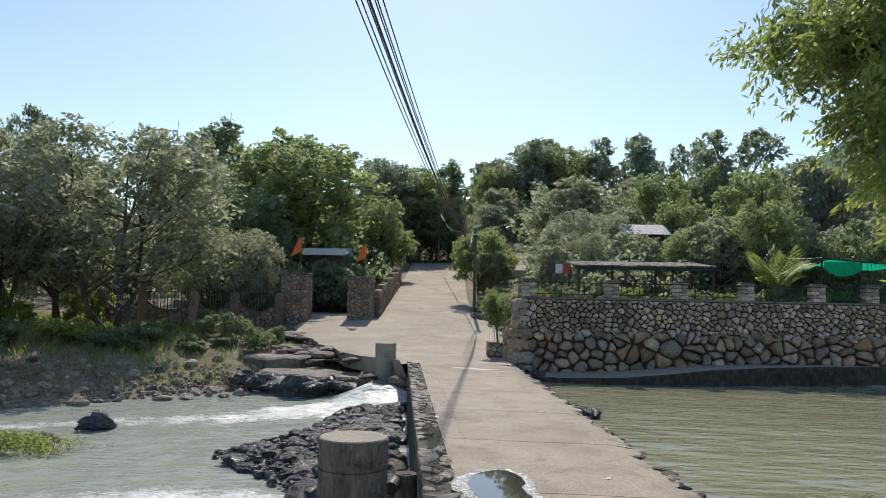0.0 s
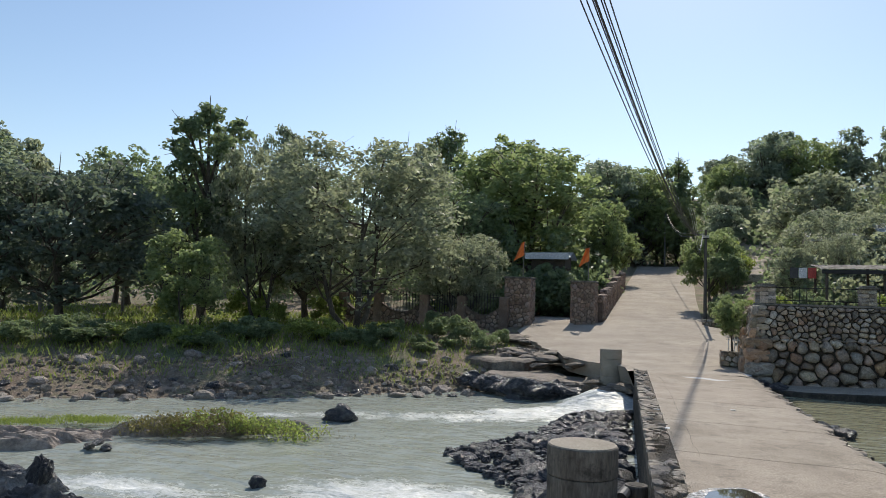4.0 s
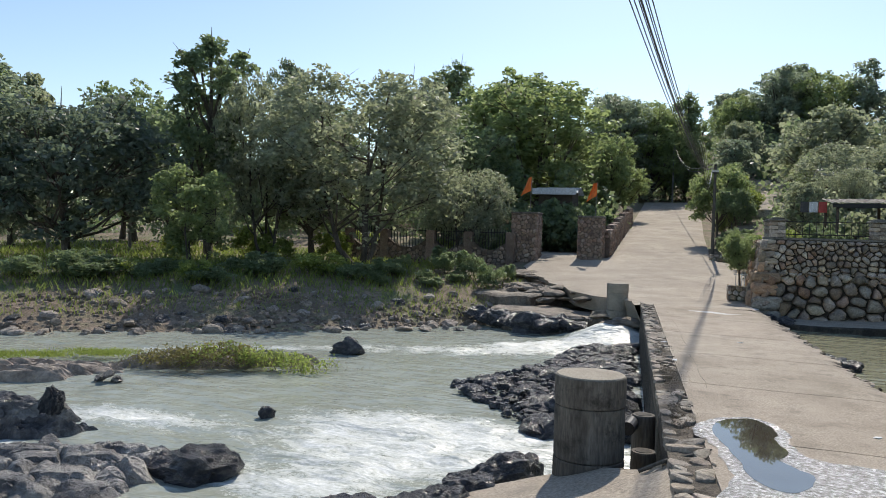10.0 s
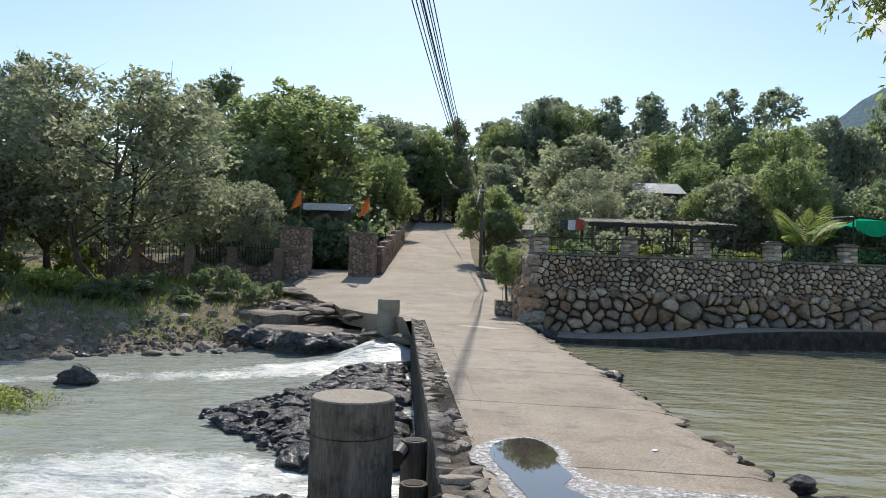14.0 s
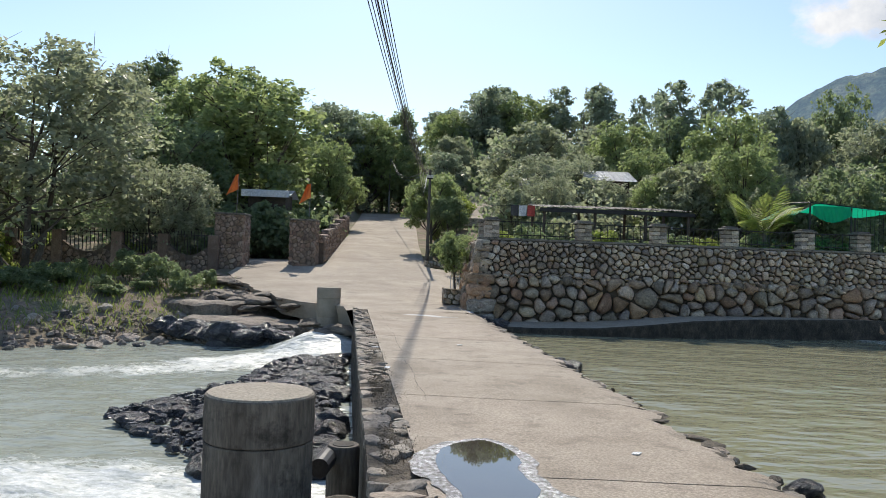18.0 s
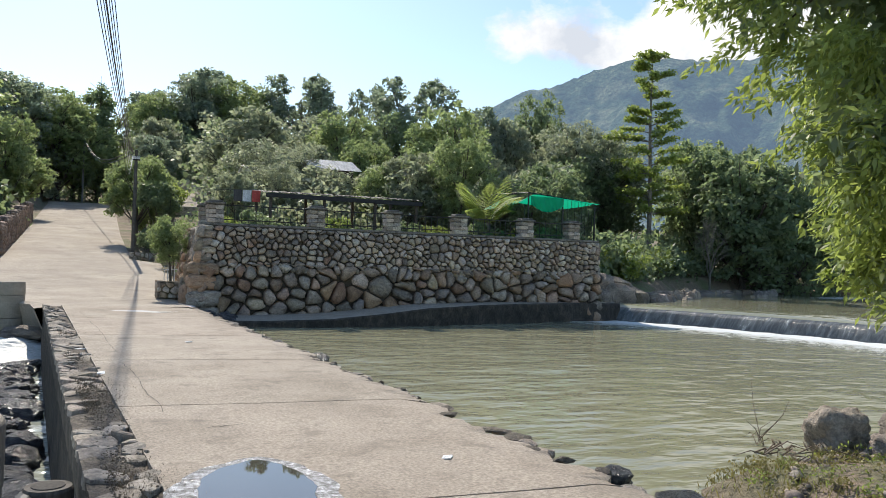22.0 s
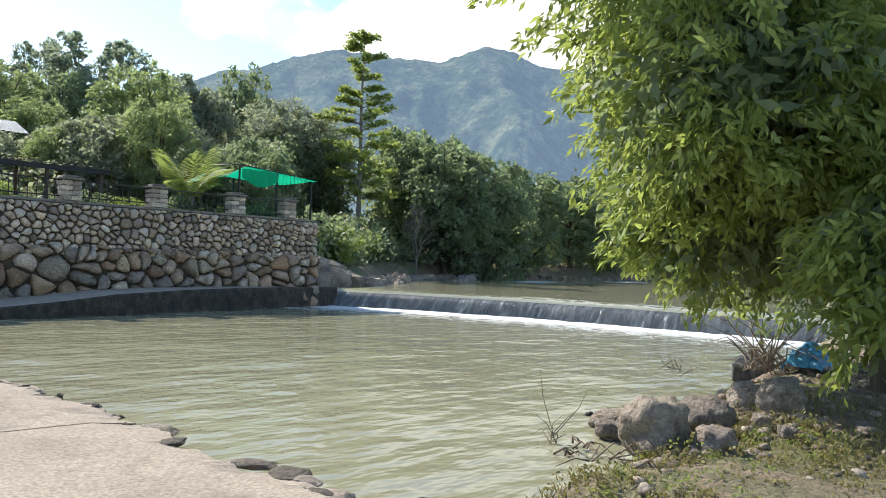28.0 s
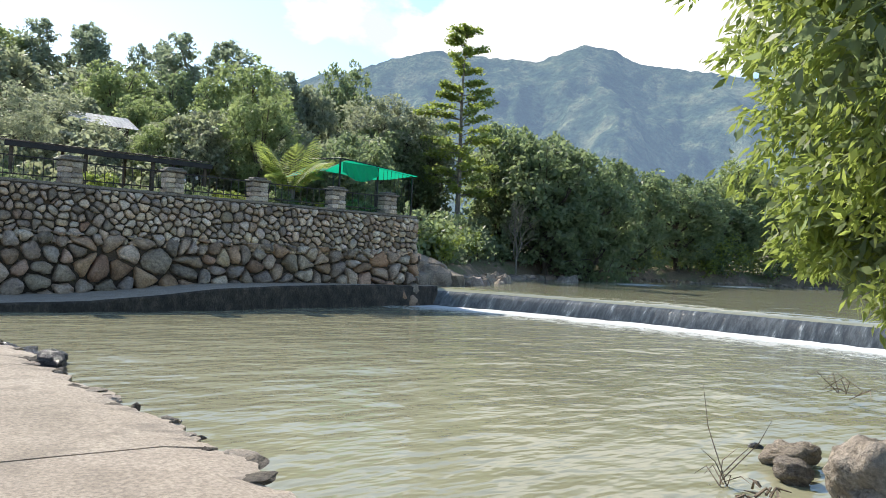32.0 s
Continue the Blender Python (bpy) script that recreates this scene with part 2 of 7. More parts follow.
M = dict(
    concrete=surf("worn_concrete", [(0.3, (0.29, 0.24, 0.183)), (0.5, (0.385, 0.32, 0.25)), (0.75, (0.46, 0.39, 0.31))], 0.9, 42, 0.9, 0.6, 0.014, 0.08, ((0.20, 0.168, 0.132), 2.4, 0.54, 0.70)),
    road=surf("dusty_road", [(0.3, (0.33, 0.275, 0.215)), (0.7, (0.49, 0.42, 0.335))], 0.5, 24, 0.92, 0.5, 0.02, 0, ((0.25, 0.215, 0.175), 0.9, 0.55, 0.68)),
    old_concrete=surf("stained_concrete", [(0.3, (0.07, 0.058, 0.046)), (0.5, (0.135, 0.115, 0.092)), (0.75, (0.23, 0.20, 0.165))], 3.4, 36, 0.88, 0.5, 0.014, 0.08, ((0.045, 0.038, 0.03), 2.6, 0.52, 0.66), stretch=(1, 1, 0.16)),
    cap=surf("concrete_cap", [(0.3, (0.30, 0.26, 0.20)), (0.7, (0.40, 0.35, 0.28))], 3, 40, 0.9, 0.25, 0.01),
    kerb=surf("rubble", [(0.3, (0.22, 0.185, 0.145)), (0.5, (0.36, 0.305, 0.245)), (0.7, (0.48, 0.415, 0.34))], 3, 30, 0.92, 0.6, 0.02, 0.28, ((0.10, 0.085, 0.065), 4, 0.56, 0.7)),
    kerb_dark=surf("dark_rubble", [(0.3, (0.07, 0.056, 0.043)), (0.7, (0.20, 0.165, 0.128))], 4, 30, 0.92, 0.6, 0.02, 0.3),
    kerb_bed=surf("kerb_soil", [(0.3, (0.07, 0.058, 0.045)), (0.7, (0.20, 0.165, 0.125))], 5, 40, 0.95, 0.8, 0.03),
    dark_side=surf("dark_masonry", [(0.3, (0.03, 0.026, 0.02)), (0.5, (0.065, 0.055, 0.042)), (0.7, (0.13, 0.108, 0.082))], 4.5, 25, 0.85, 1.0, 0.06, stretch=(1, 1, 0.7)),
    stone=surf("fieldstone", [(0.25, (0.31, 0.265, 0.21)), (0.5, (0.47, 0.41, 0.335)), (0.78, (0.62, 0.56, 0.475))], 2.6, 18, 0.88, 0.8, 0.03, 0.42, ((0.13, 0.108, 0.085), 2.6, 0.57, 0.70)),
    stone_tan=surf("tan_fieldstone", [(0.25, (0.30, 0.235, 0.17)), (0.5, (0.45, 0.365, 0.275)), (0.78, (0.57, 0.485, 0.39))], 2.6, 22, 0.88, 0.8, 0.03, 0.4, ((0.12, 0.095, 0.07), 1.8, 0.55, 0.7)),
    stone_rust=surf("rusty_fieldstone", [(0.25, (0.24, 0.155, 0.10)), (0.5, (0.38, 0.26, 0.175)), (0.78, (0.50, 0.375, 0.265))], 2.6, 22, 0.88, 0.6, 0.02, 0.3, ((0.10, 0.075, 0.055), 1.8, 0.57, 0.72)),
    stone_dark=surf("dark_fieldstone", [(0.25, (0.18, 0.145, 0.115)), (0.5, (0.345, 0.285, 0.225)), (0.78, (0.53, 0.455, 0.365))], 2.6, 16, 0.85, 0.9, 0.04, 0.4, ((0.07, 0.058, 0.047), 2.2, 0.56, 0.70)),
    stone_mixed=surf("mixed_fieldstone", [(0.25, (0.32, 0.25, 0.185)), (0.5, (0.49, 0.405, 0.31)), (0.78, (0.64, 0.555, 0.45))], 2.2, 22, 0.88, 0.6, 0.02, 0.5, ((0.12, 0.092, 0.065), 1.8, 0.57, 0.72), island=True),
    veneer=surf("brown_stone", [(0.25, (0.20, 0.14, 0.105)), (0.5, (0.29, 0.21, 0.16)), (0.75, (0.38, 0.295, 0.235))], 3.5, 22, 0.88, 0.7, 0.02, 0.3),
    veneer_mixed=surf("brown_rubble", [(0.25, (0.20, 0.14, 0.105)), (0.5, (0.29, 0.21, 0.16)), (0.75, (0.38, 0.295, 0.235))], 3.5, 22, 0.88, 0.7, 0.02, 0.3, island=True),
    mortar_brown=surf("brown_mortar", [(0.3, (0.10, 0.075, 0.058)), (0.7, (0.19, 0.145, 0.112))], 4, 40, 0.95, 0.5, 0.02),
    mortar=surf("mortar", [(0.3, (0.05, 0.041, 0.032)), (0.7, (0.13, 0.107, 0.083))], 4, 40, 0.95, 0.5, 0.02),
    coping=surf("coping", [(0.3, (0.16, 0.145, 0.12)), (0.7, (0.28, 0.25, 0.21))], 4, 40, 0.9, 0.35, 0.01, 0.15, ((0.06, 0.055, 0.045), 4, 0.5, 0.65)),
    rock_black=surf("wet_black_rock", [(0.3, (0.022, 0.024, 0.032)), (0.5, (0.075, 0.076, 0.084)), (0.70, (0.25, 0.235, 0.215))], 2.6, 16, 0.3, 1.0, 0.07, 0.3),
    rock_wet=surf("damp_ledge_rock", [(0.3, (0.06, 0.057, 0.056)), (0.48, (0.22, 0.205, 0.19)), (0.66, (0.44, 0.40, 0.35))], 1.9, 12, 0.32, 1.0, 0.08, 0.2),
    rock=surf("river_rock", [(0.3, (0.20, 0.165, 0.132)), (0.52, (0.35, 0.295, 0.24)), (0.78, (0.48, 0.415, 0.345))], 2.4, 8, 0.8, 0.8, 0.05, 0.3, ((0.13, 0.107, 0.088), 1.6, 0.57, 0.72)),
    rock_flat=surf("brown_ledge_rock", [(0.3, (0.115, 0.092, 0.072)), (0.48, (0.27, 0.222, 0.172)), (0.72, (0.42, 0.355, 0.28))], 1.3, 14, 0.85, 0.9, 0.06, 0.15),
    ground=surf("bank_soil", [(0.25, (0.22, 0.16, 0.115)), (0.47, (0.23, 0.185, 0.125)), (0.66, (0.16, 0.18, 0.08))], 0.35, 14, 0.95, 1.0, 0.07, 0, ((0.32, 0.235, 0.175), 1.1, 0.52, 0.64)),
    bark=surf("bark", [(0.3, (0.06, 0.05, 0.04)), (0.7, (0.17, 0.145, 0.115))], 4, 30, 0.92, 0.7, 0.03, 0.15, stretch=(1, 1, 0.25)),
    bark_pale=surf("pale_bark", [(0.3, (0.16, 0.14, 0.115)), (0.7, (0.32, 0.29, 0.25))], 4, 30, 0.92, 0.5, 0.02, 0.15, stretch=(1, 1, 0.25)),
    twig=surf("dead_twigs", [(0.3, (0.14, 0.105, 0.075)), (0.7, (0.30, 0.24, 0.18))], 5, 30, 0.92, 0.3, 0.01, 0.2, island=True),
    iron=surf("black_iron", [(0.3, (0.018, 0.018, 0.02)), (0.7, (0.04, 0.038, 0.036))], 6, 40, 0.55, 0.2, 0.004, metal=0.3),
    pole=surf("grey_pole", [(0.3, (0.16, 0.155, 0.145)), (0.7, (0.26, 0.25, 0.235))], 4, 30, 0.85, 0.25, 0.006),
    pole_dark=surf("dark_pole", [(0.3, (0.07, 0.065, 0.055)), (0.7, (0.13, 0.12, 0.10))], 4, 30, 0.85, 0.25, 0.006),
    cable=surf("cable", [(0.3, (0.03, 0.03, 0.032)), (0.7, (0.06, 0.06, 0.062))], 3, 20, 0.6, 0),
    cable_pale=surf("pale_cable", [(0.3, (0.5, 0.5, 0.48)), (0.7, (0.7, 0.7, 0.68))], 3, 20, 0.6, 0),
    flag=surf("orange_cloth", [(0.3, (0.80, 0.16, 0.025)), (0.7, (0.92, 0.24, 0.05))], 3, 60, 0.8, 0.15, 0.004),
    tin=surf("tin_roof", [(0.3, (0.04, 0.038, 0.038)), (0.7, (0.085, 0.08, 0.078))], 1.5, 20, 0.7, 0.2, 0.006),
    tin_white=surf("white_tin", [(0.3, (0.60, 0.61, 0.62)), (0.7, (0.8, 0.8, 0.8))], 1.5, 20, 0.5, 0.15, 0.006),
    red=surf("faded_red_cloth", [(0.3, (0.42, 0.06, 0.05)), (0.7, (0.55, 0.10, 0.08))], 3, 30, 0.85, 0.1, 0.004),
    white=surf("white_cloth", [(0.3, (0.62, 0.62, 0.62)), (0.7, (0.8, 0.8, 0.8))], 3, 30, 0.85, 0.1, 0.004),
    wood_dark=surf("dark_timber", [(0.3, (0.05, 0.04, 0.03)), (0.7, (0.12, 0.095, 0.07))], 3, 25, 0.85, 0.3, 0.006, 0.15),
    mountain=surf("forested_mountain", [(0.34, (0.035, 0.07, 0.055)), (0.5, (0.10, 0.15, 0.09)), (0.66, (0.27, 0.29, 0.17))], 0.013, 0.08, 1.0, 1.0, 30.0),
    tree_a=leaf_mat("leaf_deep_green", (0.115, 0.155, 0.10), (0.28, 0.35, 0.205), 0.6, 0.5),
    tree_b=leaf_mat("leaf_olive", (0.155, 0.18, 0.14), (0.38, 0.415, 0.315), 0.6, 0.6),
    tree_c=leaf_mat("leaf_fresh", (0.14, 0.19, 0.10), (0.35, 0.42, 0.215), 0.62, 0.45),
    tree_d=leaf_mat("leaf_dark_blue", (0.085, 0.11, 0.095), (0.20, 0.25, 0.195), 0.5, 0.6),
    tree_e=leaf_mat("leaf_grey_green", (0.16, 0.205, 0.17), (0.34, 0.40, 0.315), 0.56, 0.5),
    tree_y=leaf_mat("leaf_yellow_green", (0.12, 0.175, 0.055), (0.37, 0.44, 0.135), 0.58, 0.6),
    grass=leaf_mat("grass_blades", (0.10, 0.15, 0.045), (0.32, 0.38, 0.12), 0.55),
    straw=leaf_mat("dry_grass", (0.14, 0.12, 0.05), (0.30, 0.27, 0.12), 0.35),
    weed=leaf_mat("brown_weed", (0.10, 0.085, 0.05), (0.25, 0.225, 0.12), 0.3),
    litter_leaf=leaf_mat("dry_litter", (0.06, 0.045, 0.032), (0.17, 0.135, 0.095), 0.1),
    shade_net=leaf_mat("green_shade_net", (0.0, 0.32, 0.20), (0.01, 0.46, 0.30), 0.6),
    tarp=surf("blue_tarp", [(0.3, (0.03, 0.22, 0.42)), (0.7, (0.10, 0.42, 0.66))], 5, 30, 0.5, 0.4, 0.03),
    crack=surf("crack", [(0.3, (0.05, 0.042, 0.035)), (0.7, (0.09, 0.08, 0.065))], 9, 40, 0.95, 0),
    litter=surf("pale_cement", [(0.3, (0.55, 0.53, 0.5)), (0.7, (0.72, 0.7, 0.66))], 9, 40, 0.9, 0.2, 0.004),
    debris=surf("dark_litter", [(0.3, (0.09, 0.075, 0.055)), (0.7, (0.22, 0.185, 0.14))], 6, 40, 0.95, 0.8, 0.03),
    river=water_mat("river_water", (0.36, 0.385, 0.33), 0.80, 1.12, 4.5, 0.9, rough=0.12),
    pool=water_mat("pool_water", (0.285, 0.28, 0.185), 0.80, 1.02, 4.6, 0.38, rough=0.06),
)

far = M["mountain"].node_tree.nodes["Principled BSDF"]      # distant backdrop; blue emission stands in for the haze of air light
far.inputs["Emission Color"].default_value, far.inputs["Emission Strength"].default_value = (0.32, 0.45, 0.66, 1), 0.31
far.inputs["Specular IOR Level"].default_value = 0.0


# ---- mesh helpers ----
def obj(name, verts, faces, mat, parent=None, smooth=False):
    me = bpy.data.meshes.new(name)
    me.from_pydata([tuple(map(float, v)) for v in verts], [], faces)
    me.materials.append(mat)
    if smooth:
        me.polygons.foreach_set("use_smooth", [True] * len(me.polygons))
    ob = new(name, me)
    if parent is not None:
        ob.parent = parent
    return ob


def part(name, bm, material, parent=None, label="", smooth=False):
    bmesh.ops.recalc_face_normals(bm, faces=bm.faces)
    me = bpy.data.meshes.new(name)
    bm.to_mesh(me)
    bm.free()
    me.materials.append(material)
    if smooth:
        me.polygons.foreach_set("use_smooth", [True] * len(me.polygons))
    ob = new(name, me)
    if parent is not None:
        ob.parent = parent
    return tagged(ob, label)


def empty(name, x, y, z, label, category, group="", kind="", rz=0):
    ob = new(name)
    ob.matrix_world = pose(x, y, z, 0, 0, rz)
    return tagged(ob, label, category, group, kind)


def box(sx, sy, sz, x=0, y=0, z=0, bevel=0.01, rz=0.0, jit=0.0, seed=0):
    """A box with its base centre at x, y, z."""
    bm = bmesh.new()
    bmesh.ops.create_cube(bm, size=1)
    r = random.Random(seed)
    for v in bm.verts:
        v.co = Vector((v.co.x * sx, v.co.y * sy, (v.co.z + 0.5) * sz))
        if jit:
            v.co += Vector([r.uniform(-jit, jit) for _ in range(3)])
    if bevel:
        bmesh.ops.bevel(bm, geom=bm.edges[:], offset=bevel, segments=1, affect="EDGES")
    bm.transform(pose(x, y, z, 0, 0, rz))
    return bm


def lathe(profile, seg=24):
    """A turned solid from (radius, height) pairs, bottom to top."""
    bm = bmesh.new()
    rings = [[bm.verts.new((r * math.cos(2 * math.pi * k / seg), r * math.sin(2 * math.pi * k / seg), z)) for k in range(seg)] for r, z in profile]
    for a, b in zip(rings, rings[1:]):
        for k in range(seg):
            bm.faces.new((a[k], a[(k + 1) % seg], b[(k + 1) % seg], b[k]))
    bm.faces.new(rings[0][::-1]), bm.faces.new(rings[-1])
    return bm


def tube(points, radii, seg=6):
    """A tapered tube along points."""
    bm = bmesh.new()
    pts = [Vector(p) for p in points]
    rings = []
    for k, p in enumerate(pts):
        d = (pts[min(k + 1, len(pts) - 1)] - pts[max(k - 1, 0)]).normalized()
        u = d.orthogonal().normalized() if abs(d.z) < 0.95 else Vector((1, 0, 0)).cross(d).normalized()
        if rings:
            u = (prev - d * prev.dot(d)).normalized()
        prev, w = u, d.cross(u)
        r = radii[k] if hasattr(radii, "__len__") else radii
        rings.append([bm.verts.new(p + (u * math.cos(2 * math.pi * j / seg) + w * math.sin(2 * math.pi * j / seg)) * r) for j in range(seg)])
    for a, b in zip(rings, rings[1:]):
        for j in range(seg):
            bm.faces.new((a[j], a[(j + 1) % seg], b[(j + 1) % seg], b[j]))
    bm.faces.new(rings[0][::-1]), bm.faces.new(rings[-1])
    return bm


def join(*bms):
    out = bmesh.new()
    for b in bms:
        me = bpy.data.meshes.new("tmp")
        b.to_mesh(me)
        b.free()
        out.from_mesh(me)
        bpy.data.meshes.remove(me)
    return out


def smoothstep(a, b, x):
    t = np.clip((x - a) / (b - a), 0, 1)
    return t * t * (3 - 2 * t)


def fbm(x, y, seed=0.0, octaves=4, gain=0.5):
    return sum(gain ** k * noise.noise((x * 2 ** k + seed, y * 2 ** k - seed, seed * 0.7)) for k in range(octaves))
# ---- ground and river ----
RIVER = [(-60, -52), (-30, -25), (-8, -3.6), (-3.4, 0.2), (-2.2, 2.7), (-0.4, 3.4), (2.9, 3.2), (3.2, 5.3), (4.1, 6.05), (5.5, 6.05), (6.6, 6.1), (8.3, 6.85),
         (13, 7.2), (19.5, 8.6), (28, 12), (45, 16.5), (60, 15), (80, 7), (150, -18), (150, 6), (100, 18), (70, 28), (58, 34), (48, 36.5), (36, 35), (27.5, 31.6), (20.5, 25.2), (17, 24), (15.4, 22.9),
         (1.6, 22.9), (1.2, 22.2), (-2.4, 22.2), (-4.2, 22.0), (-6.5, 23.6), (-9, 21.6), (-13.5, 16.7), (-17.7, 14.4), (-22, 11.6), (-60, -16)]
POOL_Z, RIVER_Z, UPPER_Z = -0.5, -1.4, 0.03


EA = np.array(RIVER, float)
ED = np.roll(EA, -1, 0) - EA
EL = (ED ** 2).sum(1)
EY = np.where(ED[:, 1] == 0, 1e-9, ED[:, 1])


def shore(x, y):
    """Distance from the shore line, negative on the water."""
    x, y = np.asarray(x, float), np.asarray(y, float)
    if x.ndim == 0 and y.ndim == 0:
        t = np.clip(((x - EA[:, 0]) * ED[:, 0] + (y - EA[:, 1]) * ED[:, 1]) / EL, 0, 1)
        d = float(np.min(np.hypot(x - EA[:, 0] - t * ED[:, 0], y - EA[:, 1] - t * ED[:, 1])))
        over = (EA[:, 1] > y) != (EA[:, 1] + ED[:, 1] > y)
        hits = np.count_nonzero(over & (x < ED[:, 0] * (y - EA[:, 1]) / EY + EA[:, 0]))
        return np.float64(-d if hits % 2 else d)
    best, inside = np.full(x.shape, 1e9), np.zeros(x.shape, bool)
    for (ax, ay), (bx, by) in zip(RIVER, RIVER[1:] + RIVER[:1]):
        dx, dy = bx - ax, by - ay
        t = np.clip(((x - ax) * dx + (y - ay) * dy) / (dx * dx + dy * dy), 0, 1)
        best = np.minimum(best, np.hypot(x - ax - t * dx, y - ay - t * dy))
        cross = ((ay > y) != (by > y)) & (x < dx * (y - ay) / (dy if dy else 1e-9) + ax)
        inside ^= cross
    return np.where(inside, -best, best)


def road_z(y):
    return np.interp(y, [20, 24, 28, 33, 37, 60, 83, 110, 200], [0, 0.0, 0.17, 0.55, 0.97, 3.4, 6.0, 8.6, 16])


def road_l(y):
    return np.interp(y, [20.5, 22.5, 25, 30, 33.6, 35.4, 36.4, 38, 83, 110], [-2.05, -2.6, -4.9, -7.4, -9.0, -8.9, -6.4, -5.05, -6.4, -9])


def road_r(y):
    return np.interp(y, [20.5, 24, 30, 37, 38.2, 51, 74, 83, 110], [1.62, 1.5, 1.75, 1.5, 0.3, -0.1, -0.4, -0.9, -3])


def land(x, y):
    """The height that the ground has away from the water."""
    x, y = np.asarray(x, float), np.asarray(y, float)
    hill = 0.13 * np.maximum(0, y - 40) + 0.0006 * np.maximum(0, y - 60) ** 2 * (y < 130) + (0.0006 * 4900 + 0.084 * (y - 130)) * (y >= 130)
    hill = np.minimum(hill, 26)
    left = 0.25 + 0.02 * np.clip(y - 30, 0, 40) + hill * smoothstep(-60, -12, x) + 0.3 * hill * (1 - smoothstep(-60, -12, x))
    right = 1.6 + 0.05 * np.clip(y - 24, 0, 40) * (1 - smoothstep(60, 120, y) * 0.6) + hill
    z = np.where(x > 1.7, right, left)
    bank = 0.45 + 0.05 * np.clip(y - 24, 0, 40) + 0.4 * hill
    z = np.where(x > 15.2, bank + (z - bank) * (1 - smoothstep(15.2, 18, x)), z)
    onroad = (x > road_l(y) - 0.9) & (x < road_r(y) + 0.9) & (y > 20) & (y < 112)
    z = np.where(onroad, road_z(y) - 0.14, z)
    near = np.interp(y, [-60, -30, -5.5, 0.8, 3.5], [3.5, 2.2, 0.62, -0.08, -0.12])
    near = np.where(x > 3.2, np.minimum(-0.31 + 0.03 * (x - 3) + 0.10 * np.maximum(0, 3.2 - y), 0.8), near)
    near = np.where(x < -2.2, near - 0.12 * np.minimum(-2.2 - x, 6), near)
    near = np.where((x < -0.3) & (x > -3.0) & (y > -2.6), near - 0.45, near)
    nside = y < np.interp(x, [-60, -30, -8, 0, 10, 20, 28, 45, 60, 80, 150], [-32, -8, 5, 11, 15, 16, 22, 26, 25, 17, -6])
    return np.where(nside, near, z)


def ground_z(x, y):
    d, t = shore(x, y), land(x, y)
    far_left = (np.asarray(x) < -3) & (np.asarray(y) > 0.7 * np.asarray(x) + 22)
    w = np.where(far_left, 9.0, 1.6)
    lo = np.where(np.asarray(x) < 0, -2.0, -1.4)
    return lo + (t - lo) * smoothstep(-np.where(far_left, 3.0, 0.7), w, d)


def spaced(lo, hi, step, far, grow=1.22):
    mid = list(np.arange(lo, hi + step / 2, step))
    a, s = [], step
    while mid[0] - sum(a) > -far:
        s *= grow
        a.append(s)
    left = list(mid[0] - np.cumsum(a))[::-1]
    b, s = [], step
    while mid[-1] + sum(b) < far:
        s *= grow
        b.append(s)
    return np.array(left + mid + list(mid[-1] + np.cumsum(b)))


gx, gy = spaced(-36, 36, 0.6, 2600), spaced(-12, 62, 0.6, 2600)
X, Y = np.meshgrid(gx, gy)
Z = ground_z(X, Y)
rough_part = np.array([[0.12 * fbm(x * 0.5, y * 0.5, 3.0) if abs(x) < 200 and abs(y) < 200 else 0 for x in gx] for y in gy])
on_road = (X > road_l(Y) - 1.2) & (X < road_r(Y) + 1.2) & (Y > 20) | (np.abs(X - 0.4) < 3.0) & (Y < 4)
Z = Z + np.where(on_road, 0.02, 1.0) * rough_part
nx = len(gx)
faces = [(j * nx + i, j * nx + i + 1, (j + 1) * nx + i + 1, (j + 1) * nx + i) for j in range(len(gy) - 1) for i in range(nx - 1)]
ground = obj("ground", np.stack([X.ravel(), Y.ravel(), Z.ravel()], 1), faces, M["ground"], smooth=True)
tagged(ground, "brown soil and green grass banks rising to a hill", "ground", kind="structure")


def water_sheet(name, x0, x1, y0, y1, step, height, mat, label, foam, wave):
    xs, ys = np.arange(x0, x1 + step / 2, step), np.arange(y0, y1 + step / 2, step)
    vs, fo = [], []
    for y in ys:
        for x in xs:
            f = foam(x, y)
            vs.append((x, y, height(x, y) + wave * (0.4 + 2.5 * f) * fbm(x * 1.3, y * 1.9, 7.0, 3) + (2.6 * wave * max(0.0, f - 0.16) * fbm(x * 4.5, y * 5.5, 9.0, 3) if wave > 0.03 else 0.0)))
            fo.append(f)
    n = len(xs)
    fs = [(j * n + i, j * n + i + 1, (j + 1) * n + i + 1, (j + 1) * n + i) for j in range(len(ys) - 1) for i in range(n - 1)]
    ob = obj(name, vs, fs, mat, smooth=True)
    at = ob.data.attributes.new("foam", "FLOAT", "POINT")
    at.data.foreach_set("value", fo)
    return tagged(ob, label, "water", kind="structure")


def bump2(x, y, cx, cy, rx, ry, rot=0.0):
    c, s = math.cos(rot), math.sin(rot)
    u, v = ((x - cx) * c + (y - cy) * s) / rx, (-(x - cx) * s + (y - cy) * c) / ry
    return math.exp(-(u * u + v * v))


